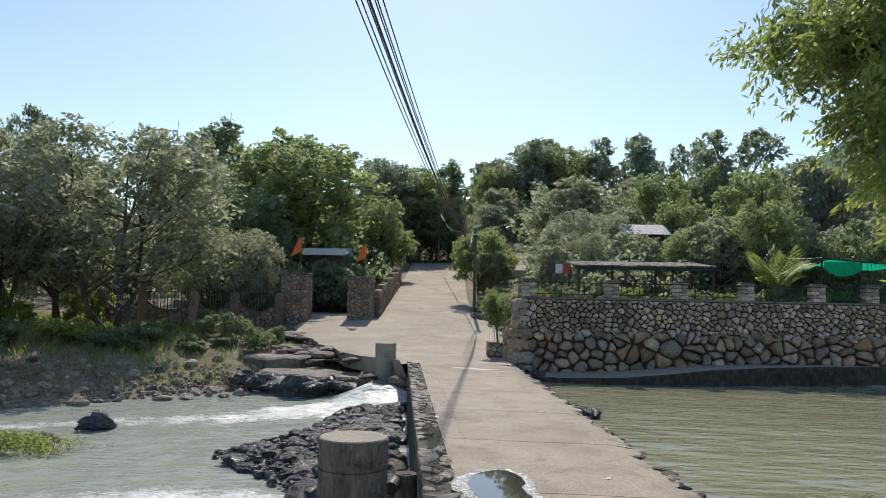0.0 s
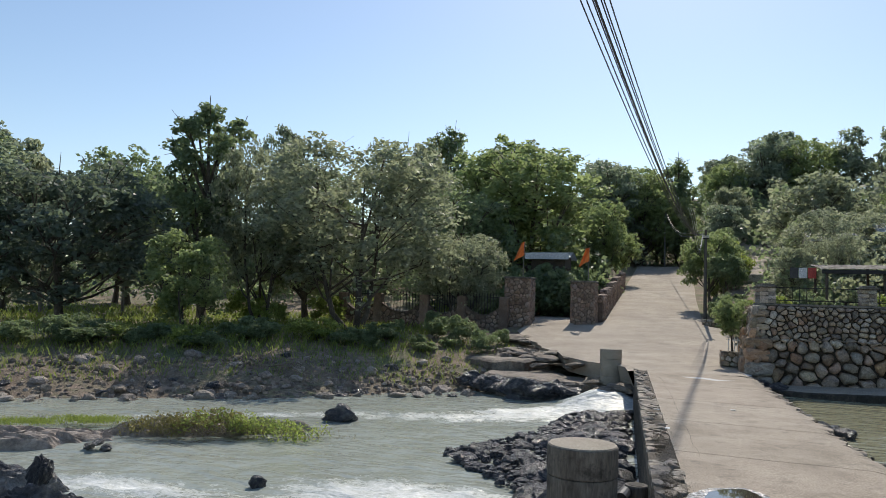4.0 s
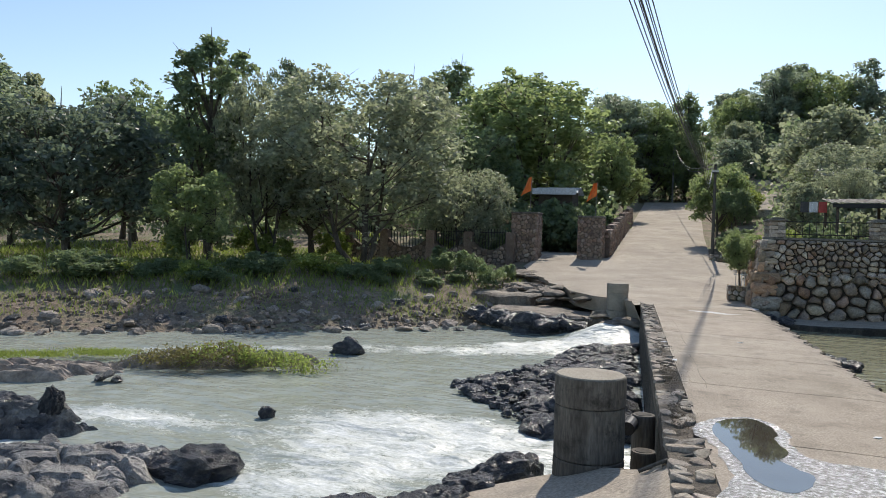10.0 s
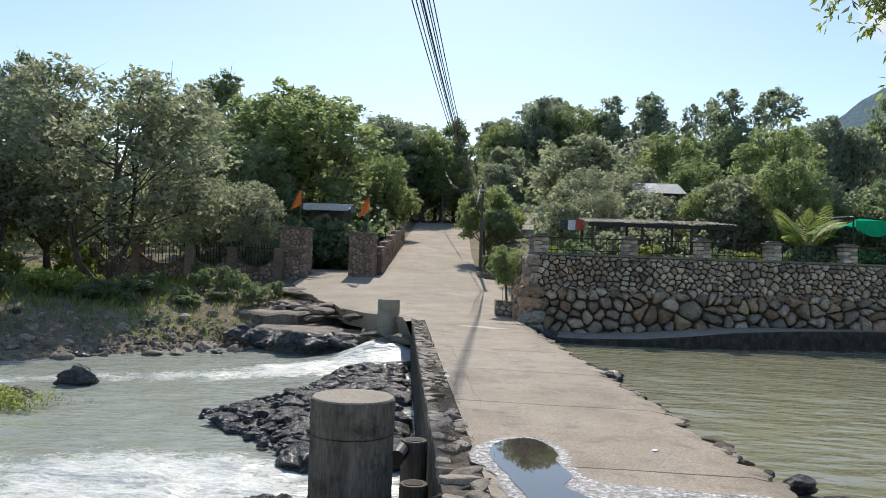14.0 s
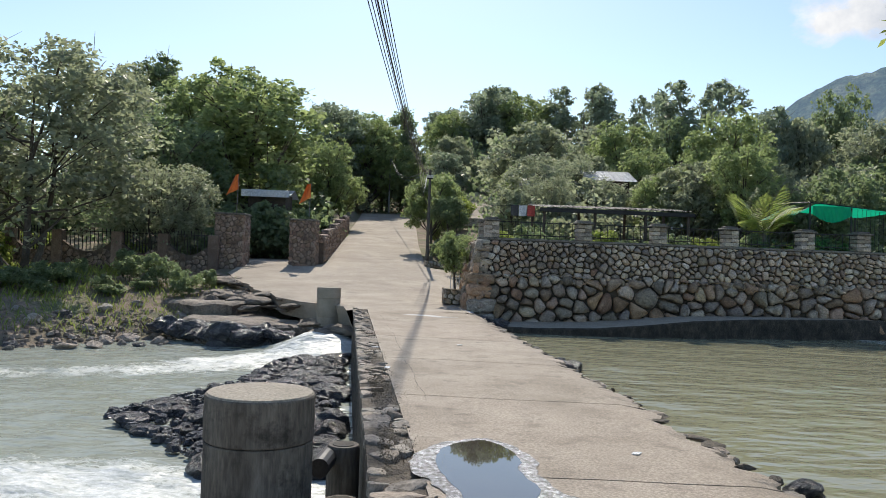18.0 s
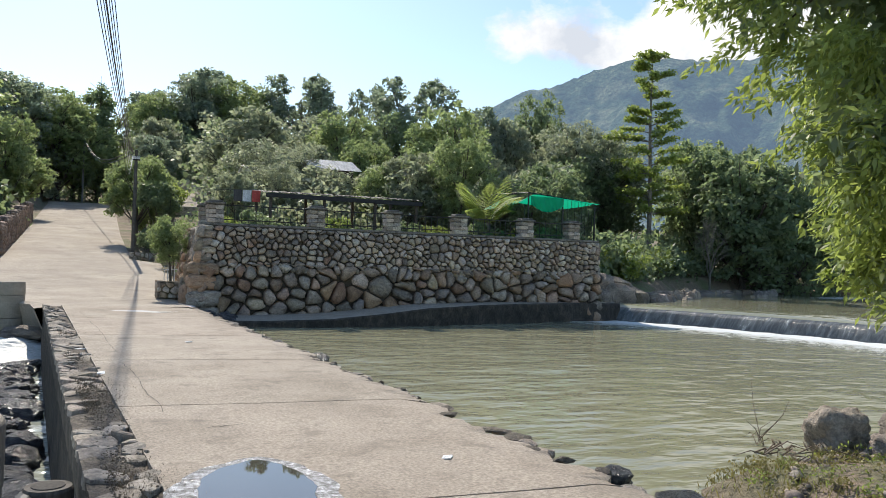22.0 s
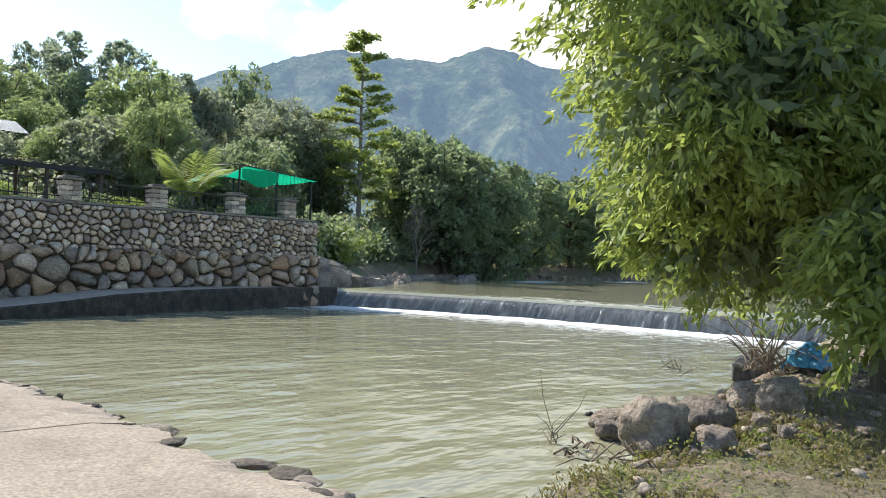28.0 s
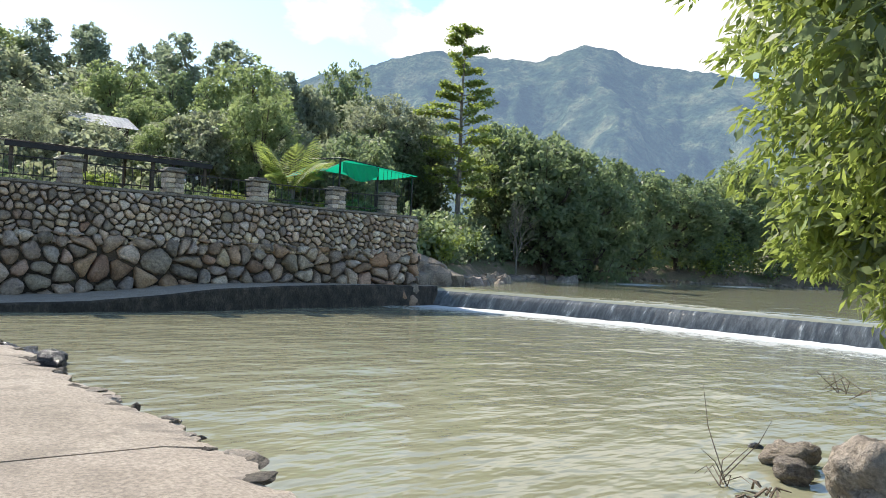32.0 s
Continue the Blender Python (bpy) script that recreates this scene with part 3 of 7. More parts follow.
def river_foam(x, y):
    f = 0.50 * bump2(x, y, -4.4, 6.8, 2.4, 1.8, 0.5) + 0.36 * bump2(x, y, -6.5, 17.4, 6.0, 1.5, 0.45) + 0.62 * bump2(x, y, -3.1, 21.3, 1.4, 1.0) + 0.45 * bump2(x, y, -4.6, 19.8, 2.2, 0.8, 0.3)
    f += 0.56 * bump2(x, y, -12.0, 4.3, 2.0, 1.3) + 0.3 * bump2(x, y, -9.5, 1.8, 2.0, 0.8) + 0.3 * bump2(x, y, -11.0, 2.6, 2.0, 1.0) + 0.30 * bump2(x, y, -5.4, 4.2, 1.8, 0.9) + 0.4 * bump2(x, y, -10.5, 6.6, 2.2, 0.7) + 0.14 * bump2(x, y, -7, 7, 3.5, 2.0) + 0.3 * bump2(x, y, -14, 13.6, 4, 0.6, 0.6)
    f += 0.38 * bump2(x, y, -1.7, 7.6, 0.6, 2.2) + 0.22 * bump2(x, y, -5.5, 8.5, 3.0, 1.2)
    return min(0.10 + 0.82 * f, 0.43)


def river_h(x, y):
    return RIVER_Z + 0.55 * bump2(x, y, -3.0, 21.7, 1.3, 0.9) + 0.2 * bump2(x, y, -2.4, 20.6, 1.4, 1.2) - 0.25 * float(np.clip((-10 - x) / 6, 0, 1) * np.clip((9 - y) / 5, 0, 1))


water_sheet("water_river", -50, -0.6, -18, 25, 0.22, river_h, M["river"], "grey-green river water broken by white rapids", river_foam, 0.05)


def weir_x(y):
    """The foot of the weir, across the pool."""
    return float(np.interp(y, [4, 8, 11, 13.8, 16, 18.5, 20.7, 23.2], [20.3, 20.2, 19.9, 19.4, 18.9, 18.0, 17.0, 15.4]))


def pool_foam(x, y):
    d = weir_x(y) - x
    f = 0.56 * math.exp(-(d / 1.1) ** 2) + 0.30 * math.exp(-((d - 1.8) / 2.4) ** 2) + 0.10 * math.exp(-((d - 5) / 3.5) ** 2)
    return f if y < 23 else 0.0


water_sheet("water_pool", -0.6, 20.8, 2.4, 23.1, 0.4, lambda x, y: POOL_Z, M["pool"], "calm murky green pool below the weir", pool_foam, 0.012)
water_sheet("water_upper", 15.0, 152, 4, 92, 0.9, lambda x, y: UPPER_Z + 0.003 * max(0, x - 24) if x > weir_x(y) + 0.9 else -0.9, M["pool"], "green river water held above the weir",
            lambda x, y: 0.42 * bump2(x, y, 37, 30, 6, 2.2, 0.4) + 0.42 * bump2(x, y, 50, 31, 8, 2.5, 0.2), 0.02)

# weir: a dark wet slope of concrete with water sliding over it
ys = np.arange(4.0, 23.3, 0.25)
rows = []
for y in ys:
    w = weir_x(y)
    q = 0.03 * fbm(y * 1.7, 4.0, 3.0, 3)
    rows.append([(w - 0.05 + q, y, POOL_Z - 0.3), (w + q, y, POOL_Z + 0.0), (w + 0.22 + q, y, UPPER_Z - 0.20), (w + 0.36 + q, y, UPPER_Z - 0.06), (w + 1.3, y, UPPER_Z + 0.03), (w + 2.0, y, UPPER_Z - 0.02), (w + 2.2, y, -1.0)])
vs = [p for r in rows for p in r]
fs = [(j * 7 + i, j * 7 + i + 1, (j + 1) * 7 + i + 1, (j + 1) * 7 + i) for j in range(len(rows) - 1) for i in range(6)]


def weir_mat():
    m, n, l, p = nodes_of("weir_sheet")
    tc = n.new("ShaderNodeTexCoord").outputs["Object"]
    a = noise_tex(n, l, tc, 2.6, 6.0, 0.72, (0.3, 2.2, 0.6))
    r = ramp(n, [(0.42, (0.06, 0.066, 0.068)), (0.60, (0.14, 0.155, 0.155)), (0.74, (0.62, 0.65, 0.64))])
    l.new(a.outputs["Fac"], r.inputs[0]), l.new(r.outputs[0], p.inputs["Base Color"])
    p.inputs["Roughness"].default_value = 0.25
    b = n.new("ShaderNodeBump")
    b.inputs["Strength"].default_value, b.inputs["Distance"].default_value = 0.5, 0.05
    l.new(a.outputs["Fac"], b.inputs["Height"]), l.new(b.outputs[0], p.inputs["Normal"])
    return m


weir = obj("weir", vs, fs, weir_mat(), smooth=True)
weir.data.materials.append(M["pool"])       # a film of water on the crest
for k, poly in enumerate(weir.data.polygons):
    poly.material_index = 1 if k % 6 in (3, 4, 5) else 0
tagged(weir, "low dark weir with water sliding over its lip", "weir", kind="structure")

# ---- causeway ----
def deck_l(y):
    return -0.22 - 0.088 * y


def deck_r(y):
    return 3.03 - 0.068 * y


causeway = empty("causeway", 0, 12, 0, "low worn concrete causeway of cast slabs across the river", "bridge")
joints = [-7.5, -3.6, 0.6, 4.05, 7.25, 10.45, 13.7, 17.2, 21.0]


def slab_z(x, y):
    return float(np.interp(y, [-8, -5.5, 0.8, 2.6], [0.85, 0.66, 0.02, 0.0])) - 0.0175 * x


def sheet(name, xl, xr, y0, y1, nx_, ny_, zf, thick, mat, parent, edge=0.0, seed=0):
    """A slab with a crumbled edge along its sides."""
    bm = bmesh.new()
    top, bot = [], []
    for j in range(ny_ + 1):
        y = y0 + (y1 - y0) * j / ny_
        a, b = xl(y), xr(y)
        ra, rb = [], []
        for i in range(nx_ + 1):
            x = a + (b - a) * i / nx_
            drop = 0.0
            if edge and i == nx_:
                x += edge * fbm(y * 3.3, seed, 1.0, 4)
                drop = 0.03 + 0.05 * abs(fbm(y * 3.1, seed + 4, 1.0, 2))
            ra.append(bm.verts.new((x, y, zf(x, y) - drop)))
            rb.append(bm.verts.new((x, y, zf(x, y) - thick)))
        top.append(ra), bot.append(rb)
    for j in range(ny_):
        for i in range(nx_):
            bm.faces.new((top[j][i], top[j][i + 1], top[j + 1][i + 1], top[j + 1][i]))
        bm.faces.new((top[j][nx_], bot[j][nx_], bot[j + 1][nx_], top[j + 1][nx_]))
        bm.faces.new((top[j][0], top[j + 1][0], bot[j + 1][0], bot[j][0]))
    bm.faces.new([v for v in top[0]] + [v for v in bot[0]][::-1]), bm.faces.new([v for v in top[-1]][::-1] + [v for v in bot[-1]])
    return part(name, bm, mat, parent)


for k, (a, b) in enumerate(zip(joints, joints[1:])):
    g = 0.012
    wide = b < 1
    s = sheet("slab", (lambda y: deck_l(y) - 0.15) if wide else (lambda y: deck_l(y) + 0.42), (lambda y: 3.4) if wide else deck_r, a + g, b - g, 10, 48,
              lambda x, y: slab_z(x, y) + 0.006 * fbm(x, y, 5.0, 2), 0.5, M["concrete"], causeway, 0.17, k * 3.1)
    s.location = (0, -12, 0)

# body under the slabs, with its dark masonry side
vs, fs = [], []
for y in np.linspace(1.2, 22.6, 40):
    a, b = deck_l(y) + 0.03, deck_r(y) - 0.12
    vs += [(a, y, -0.03), (a - 0.05, y, -2.0), (b, y, -0.1), (b + 0.05, y, -2.0)]
for j in range(39):
    q, r = 4 * j, 4 * j + 4
    fs += [(q, q + 1, r + 1, r), (q + 2, r + 2, r + 3, q + 3), (q, r, r + 2, q + 2)]
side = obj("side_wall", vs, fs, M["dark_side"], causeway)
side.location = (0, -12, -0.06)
tagged(side, "dark masonry flank")

# ---- road beyond the causeway ----
bm = bmesh.new()
stations = list(np.arange(20.9, 40, 0.5)) + list(np.arange(40, 88, 2.0))
grid = []
for y in stations:
    a, b = float(road_l(y)), float(road_r(y))
    row = []
    for i in range(15):
        e = 0.25 * fbm(y * 0.8, i, 2.0, 3) if i in (0, 14) and y < 36 else 0
        x = a + (b - a) * i / 14 + e
        row.append(bm.verts.new((x, y, float(road_z(y)) - (0.05 if i in (0, 14) else 0) + 0.012 * fbm(x * .5, y * .5, 9.0, 2))))
    grid.append(row)
for r, s in zip(grid, grid[1:]):
    for i in range(14):
        bm.faces.new((r[i], r[i + 1], s[i + 1], s[i]))
for r, s in zip(grid, grid[1:]):
    for i in (0, 14):
        lo = [bm.verts.new(v.co - Vector((-0.25 if i == 0 else 0.25, 0, 0.6))) for v in (r[i], s[i])]
        bm.faces.new((r[i], s[i], lo[1], lo[0]))
road = part("road", bm, M["road"])
tagged(road, "pale dusty concrete road climbing from the causeway", "road", kind="structure")
# side track through the gate
sheet_bm = sheet("track", lambda y: -13 - 0.9 * (y - 36), lambda y: -6.3 - 0.2 * (y - 36), 35.6, 44, 6, 14, lambda x, y: float(road_z(min(y, 37.5))) + 0.02 * (y - 36), 0.4, M["road"], None)
tagged(sheet_bm, "pale earth track leading through the gate", "track", kind="structure")
# ---- trees ----
def leaf_mesh(name, p, ax, nn, s, long, mat, parent, pointed=0.45):
    """Leaves as folded blades: base points p, axes ax, normals nn, lengths s."""
    n = len(p)
    w = np.cross(ax, nn)
    w /= np.linalg.norm(w, axis=1)[:, None] + 1e-9
    L, W = s[:, None], (s / long)[:, None]
    mid = p + ax * L * (pointed - 0.5) + nn * W * 0.16
    v = np.stack([p - ax * L * 0.5, mid + w * W * 0.5, p + ax * L * 0.5, mid - w * W * 0.5], 1).reshape(-1, 3)
    me = bpy.data.meshes.new(name)
    me.vertices.add(4 * n)
    me.vertices.foreach_set("co", v.ravel())
    me.loops.add(4 * n)
    me.loops.foreach_set("vertex_index", np.arange(4 * n))
    me.polygons.add(n)
    me.polygons.foreach_set("loop_start", np.arange(n) * 4)
    me.polygons.foreach_set("loop_total", np.full(n, 4))
    me.update(calc_edges=True)
    me.materials.append(mat)
    ob = new(name, me)
    ob.parent = parent
    return ob


def unit(a):
    return a / (np.linalg.norm(a, axis=1)[:, None] + 1e-9)


def leaf_cloud(name, centres, radii, per, size, mat, parent, seed, droop=0.3, long=1.7, loose=1.1):
    """Leafy clumps: the leaves lie like scales round each clump, their faces turned outwards and up."""
    r = np.random.RandomState(seed)
    c = np.repeat(np.asarray(centres, float), per, 0)
    rad = np.repeat(np.asarray(radii, float), per, 0)
    n = len(c)
    d = unit(r.normal(size=(n, 3)) + [0, 0, 0.25])
    p = c + d * (rad * r.uniform(0.1, 1.0, n) ** 0.45)[:, None] * [1, 1, 0.8]
    s = size * r.uniform(0.6, 1.35, n)
    nn = unit(d * 0.75 + [0, 0, 0.35] + r.normal(size=(n, 3)) * loose)
    ax = r.normal(size=(n, 3)) * 0.8 + d * 0.4 - [0, 0, droop]
    ax = unit(ax - nn * (ax * nn).sum(1)[:, None])
    return leaf_mesh(name, p, ax, nn, s, long, mat, parent)


def crown_points(r, n, radius, h0, h1, lobes, size, gap, taper):
    """Clump centres over the lobes of a crown. taper > 0 narrows the crown upwards, < 0 downwards; gap sets how far the lobes stand apart."""
    mid, half = (h0 + h1) / 2, (h1 - h0) / 2
    big = []
    for k in range(lobes):
        v = -0.80 + 1.62 * (k + r.uniform(0.1, 0.9)) / lobes       # from the crown's foot to its head
        a = 2.4 * k + r.uniform(-0.5, 0.5)
        wide = math.sqrt(max(0.06, 1 - v * v)) * (1 - taper * v)
        q = r.uniform(0.42, 0.72) * wide
        rr = size * r.uniform(0.75, 1.2) * (0.55 + 0.45 * wide)
        big.append((Vector((math.cos(a) * radius * q, math.sin(a) * radius * q, mid + v * half * 0.84)), rr * radius, rr * min(half, radius * 1.2)))
    cs = []
    for k in range(n):
        c, rx, rz = big[r.randrange(lobes)]
        d = Vector((r.gauss(0, 1), r.gauss(0, 1), r.gauss(0.35, 1))).normalized() * (r.uniform(0.80, 1.0) if r.random() < 0.8 else r.uniform(0.2, 0.8)) * (1 - gap)
        z = c.z + d.z * rz
        cs.append((c.x + d.x * rx, c.y + d.y * rx, max(h0 * 0.8, min(h1, z))))
    return cs, [b[0] for b in big]


def make_tree(name, label, seed, height, radius, h0, mat, clumps=150, per=60, leaf=0.26, clump=0.5, trunk=0.16, bark="bark", stems=1, lobes=9, droop=0.3, long=1.7, size=0.42, gap=0.0, taper=0.0, loose=1.1):
    """A tree at the origin: tapered trunk, limbs to each lobe, leafy crown."""
    r = random.Random(seed)
    t = empty(name, 0, 0, 0, label, "tree" if height > 3 else "bush")
    cs, top = crown_points(r, clumps, radius, h0, height, lobes, size, gap, taper)
    bms = []
    for k in range(stems):
        a = 6.28 * (k + r.random() * 0.5) / stems
        ox, oy = (0.25 * math.cos(a), 0.25 * math.sin(a)) if stems > 1 else (0, 0)
        lean = Vector((math.cos(a), math.sin(a), 0)) * (0.2 if stems == 1 else 0.3 * radius)
        pts = [Vector((ox, oy, -0.3)), Vector((ox, oy, 0.1)) + lean * 0.1, Vector((ox, oy, max(h0, 0.1 * height) * 0.8)) + lean * 0.45, Vector((ox, oy, h0 + 0.3 * (height - h0))) + lean * 0.9, Vector((ox, oy, height * 0.74)) + lean]
        q = trunk / (1 if stems == 1 else 1.5)
        bms.append(tube(pts, [q * 1.5, q * 1.15, q * 0.9, q * 0.6, q * 0.15], 8))
        for e in top[k::stems]:
            s = pts[2].lerp(pts[3], r.uniform(0.0, 0.6)) if e.z < pts[3].z + 0.2 * height else pts[3].lerp(pts[4], r.uniform(0.0, 0.5))
            bms.append(tube([s, s.lerp(e, 0.45) + Vector((0, 0, -0.05 * radius)), e, e + (e - s) * 0.25], [q * 0.5, q * 0.36, q * 0.2, q * 0.06], 5))
            for _ in range(3):
                g = e + Vector((r.uniform(-1, 1), r.uniform(-1, 1), r.uniform(-0.2, 1.0))) * radius * 0.4
                bms.append(tube([s.lerp(e, r.uniform(0.5, 0.95)), e.lerp(g, 0.5), g], [q * 0.2, q * 0.12, q * 0.03], 4))
    part("trunk", join(*bms), M[bark], t)
    leaf_cloud("crown", cs, [clump * r.uniform(0.6, 1.3) for _ in cs], per, leaf, M[mat], t, seed, droop, long, loose)
    t["height"], t["radius"] = height, radius
    return t


def bare_tree(name, label, seed, height, spread):
    """A leafless tree of forking twigs."""
    r = random.Random(seed)
    t = empty(name, 0, 0, 0, label, "tree")
    bms = []

    def fork(p, d, length, rad, level):
        e = p + d * length
        bms.append(tube([p, p.lerp(e, 0.5) + Vector((r.uniform(-1, 1), r.uniform(-1, 1), 0)) * length * 0.06, e], [rad, rad * 0.85, rad * 0.62], 5 if level < 3 else 3))
        if level == 5:
            return
        for _ in range(3 if level else 5):
            nd = (d + Vector((r.gauss(0, 1), r.gauss(0, 1), r.gauss(0.2, 0.4))) * spread).normalized()
            fork(p.lerp(e, r.uniform(0.55, 1.0)), nd, length * r.uniform(0.55, 0.8), rad * 0.55, level + 1)

    fork(Vector((0, 0, -0.3)), Vector((0, 0, 1)), height * 0.36, 0.13, 0)
    part("trunk", join(*bms), M["bark_pale"], t)
    return t


def plant(src, x, y, s=1.0, rz=0.0, sink=0.0, sz=None, z=None):
    h = float(ground_z(x, y)) if z is None else z
    o = copy_thing(src, Matrix.Identity(4))
    o.matrix_basis = pose(x, y, h - sink, 0, 0, rz) @ Matrix.Diagonal((s, s, sz or s, 1))
    return o


def place(src, x, y, s=1.0, rz=0.0, sz=None, z=None):
    h = float(ground_z(x, y)) if z is None else z
    src.matrix_basis = pose(x, y, h, 0, 0, rz) @ Matrix.Diagonal((s, s, sz or s, 1))
    return src


rt = random.Random(11)
KINDS = dict(
    round=make_tree("broadleaf_tree", "rounded olive green broadleaf tree with a dense crown", 1, 9.5, 4.2, 1.0, "tree_b", 660, 30, 0.20, 0.46, stems=3, lobes=26, size=0.36),
    deep=make_tree("broadleaf_tree", "deep green leafy tree with a full crown", 2, 9.5, 3.0, 0.6, "tree_a", 420, 28, 0.25, 0.46, lobes=20, size=0.38),
    fresh=make_tree("broadleaf_tree", "fresh green leafy tree with a bright full crown", 7, 11.0, 3.6, 0.8, "tree_c", 460, 28, 0.28, 0.50, lobes=22, size=0.38),
    dark=make_tree("broadleaf_tree", "very dark bluish green shade tree with drooping layers", 3, 7.5, 3.6, 0.4, "tree_d", 520, 32, 0.22, 0.46, lobes=22, size=0.36, droop=0.8, taper=0.2),
    tall=make_tree("tall_tree", "tall dark green tree with clumps of leaves on an open crown", 14, 13.5, 2.4, 2.6, "tree_a", 330, 34, 0.24, 0.40, 0.2, lobes=22, size=0.30, taper=-0.05),
    young=make_tree("young_tree", "bright yellow-green young tree on the bank", 4, 4.6, 1.8, 0.2, "tree_c", 230, 34, 0.16, 0.28, 0.07, stems=3, lobes=16, size=0.32),
    feather=make_tree("young_tree", "light green feathery roadside tree with a flat crown", 15, 5.2, 2.0, 1.3, "tree_c", 300, 44, 0.14, 0.30, 0.09, lobes=14, size=0.36, taper=0.0, droop=0.5),
    conifer=make_tree("hillside_tree", "dark tree with a pointed crown on the skyline", 16, 13.0, 2.4, 1.5, "tree_a", 210, 22, 0.34, 0.5, lobes=16, size=0.36, taper=0.4),
    airy=make_tree("eucalyptus_tree", "tall grey-green tree with an open airy crown", 6, 12.0, 2.8, 3.4, "tree_e", 260, 24, 0.28, 0.44, 0.14, "bark_pale", lobes=14, size=0.30, taper=-0.15),
    grey=make_tree("hillside_tree", "pale grey-green tree with soft drooping foliage", 17, 10.5, 2.8, 0.5, "tree_e", 300, 26, 0.31, 0.48, lobes=18, size=0.36, droop=1.0, long=2.2, taper=0.15),
    olive=make_tree("hillside_tree", "olive green hillside tree with a rounded crown", 5, 8.5, 3.2, 0.2, "tree_b", 320, 25, 0.32, 0.52, lobes=17, size=0.38),
    shore=make_tree("riverside_tree", "dark green tree leaning over the upper river bank", 12, 8.2, 3.2, -0.3, "tree_a", 360, 28, 0.29, 0.50, lobes=20, size=0.38, droop=0.6),
)
bush = make_tree("bush", "leafy green bush growing on the bank", 8, 1.7, 1.2, 0.05, "tree_a", 70, 42, 0.15, 0.26, 0.03, stems=3, lobes=9, size=0.36)
pale_bush = make_tree("bush", "yellow-green bush growing on the bank", 9, 1.8, 1.3, 0.05, "tree_y", 70, 42, 0.15, 0.26, 0.03, stems=3, lobes=9, size=0.36)
bare = bare_tree("bare_tree", "leafless grey tree of fine forking twigs", 18, 11.0, 0.36)
# ---- stonework ----
def cells(w, h, size, seed, jitter=0.42, flat=1.25, drop=0.12, top_size=None):
    """Irregular stone outlines that fill a w by h face: each a convex ring of (u, v). The stones may shrink towards the top."""
    r = random.Random(seed)
    first = size
    pts, row, v = [], 0, size * 0.5 / flat
    while v < h + size:
        if top_size:
            size = first + (top_size - first) * min(1, v / h) ** 0.75
        u = size * (0.5 if row % 2 else 0.0)
        while u < w + size:
            pts.append((u + r.uniform(-jitter, jitter) * size, v + r.uniform(-jitter, jitter) * size / flat))
            u += size
        v += size / flat
        row += 1
    pts = [p for p in pts if r.random() > drop]
    wt = [(r.uniform(0.0, 0.42) * size) ** 2 * (1.0 if not top_size else max(0.25, 1 - 0.75 * p[1] / h)) for p in pts]
    size = first
    least = (top_size or size) * 0.9
    out = []
    for k, (px, py) in enumerate(pts):
        ring = [(0, 0), (w, 0), (w, h), (0, h)]
        for j, (qx, qy) in enumerate(pts):
            if j == k or abs(qx - px) > 2.6 * size or abs(qy - py) > 2.6 * size:
                continue
            nx_, ny_ = qx - px, qy - py
            t_ = min(0.85, max(0.15, 0.5 + (wt[k] - wt[j]) / (2 * (nx_ * nx_ + ny_ * ny_) + 1e-9)))
            mx, my = px + nx_ * t_, py + ny_ * t_
            cut = []
            for a, b in zip(ring, ring[1:] + ring[:1]):
                da, db = (a[0] - mx) * nx_ + (a[1] - my) * ny_, (b[0] - mx) * nx_ + (b[1] - my) * ny_
                if da <= 0:
                    cut.append(a)
                if (da < 0 < db) or (db < 0 < da):
                    t = da / (da - db)
                    cut.append((a[0] + t * (b[0] - a[0]), a[1] + t * (b[1] - a[1])))
            ring = cut
            if len(ring) < 3:
                break
        if len(ring) >= 3:
            area = abs(sum(a[0] * b[1] - b[0] * a[1] for a, b in zip(ring, ring[1:] + ring[:1]))) / 2
            if area > 0.12 * least * least / flat:
                out.append(ring)
    return out


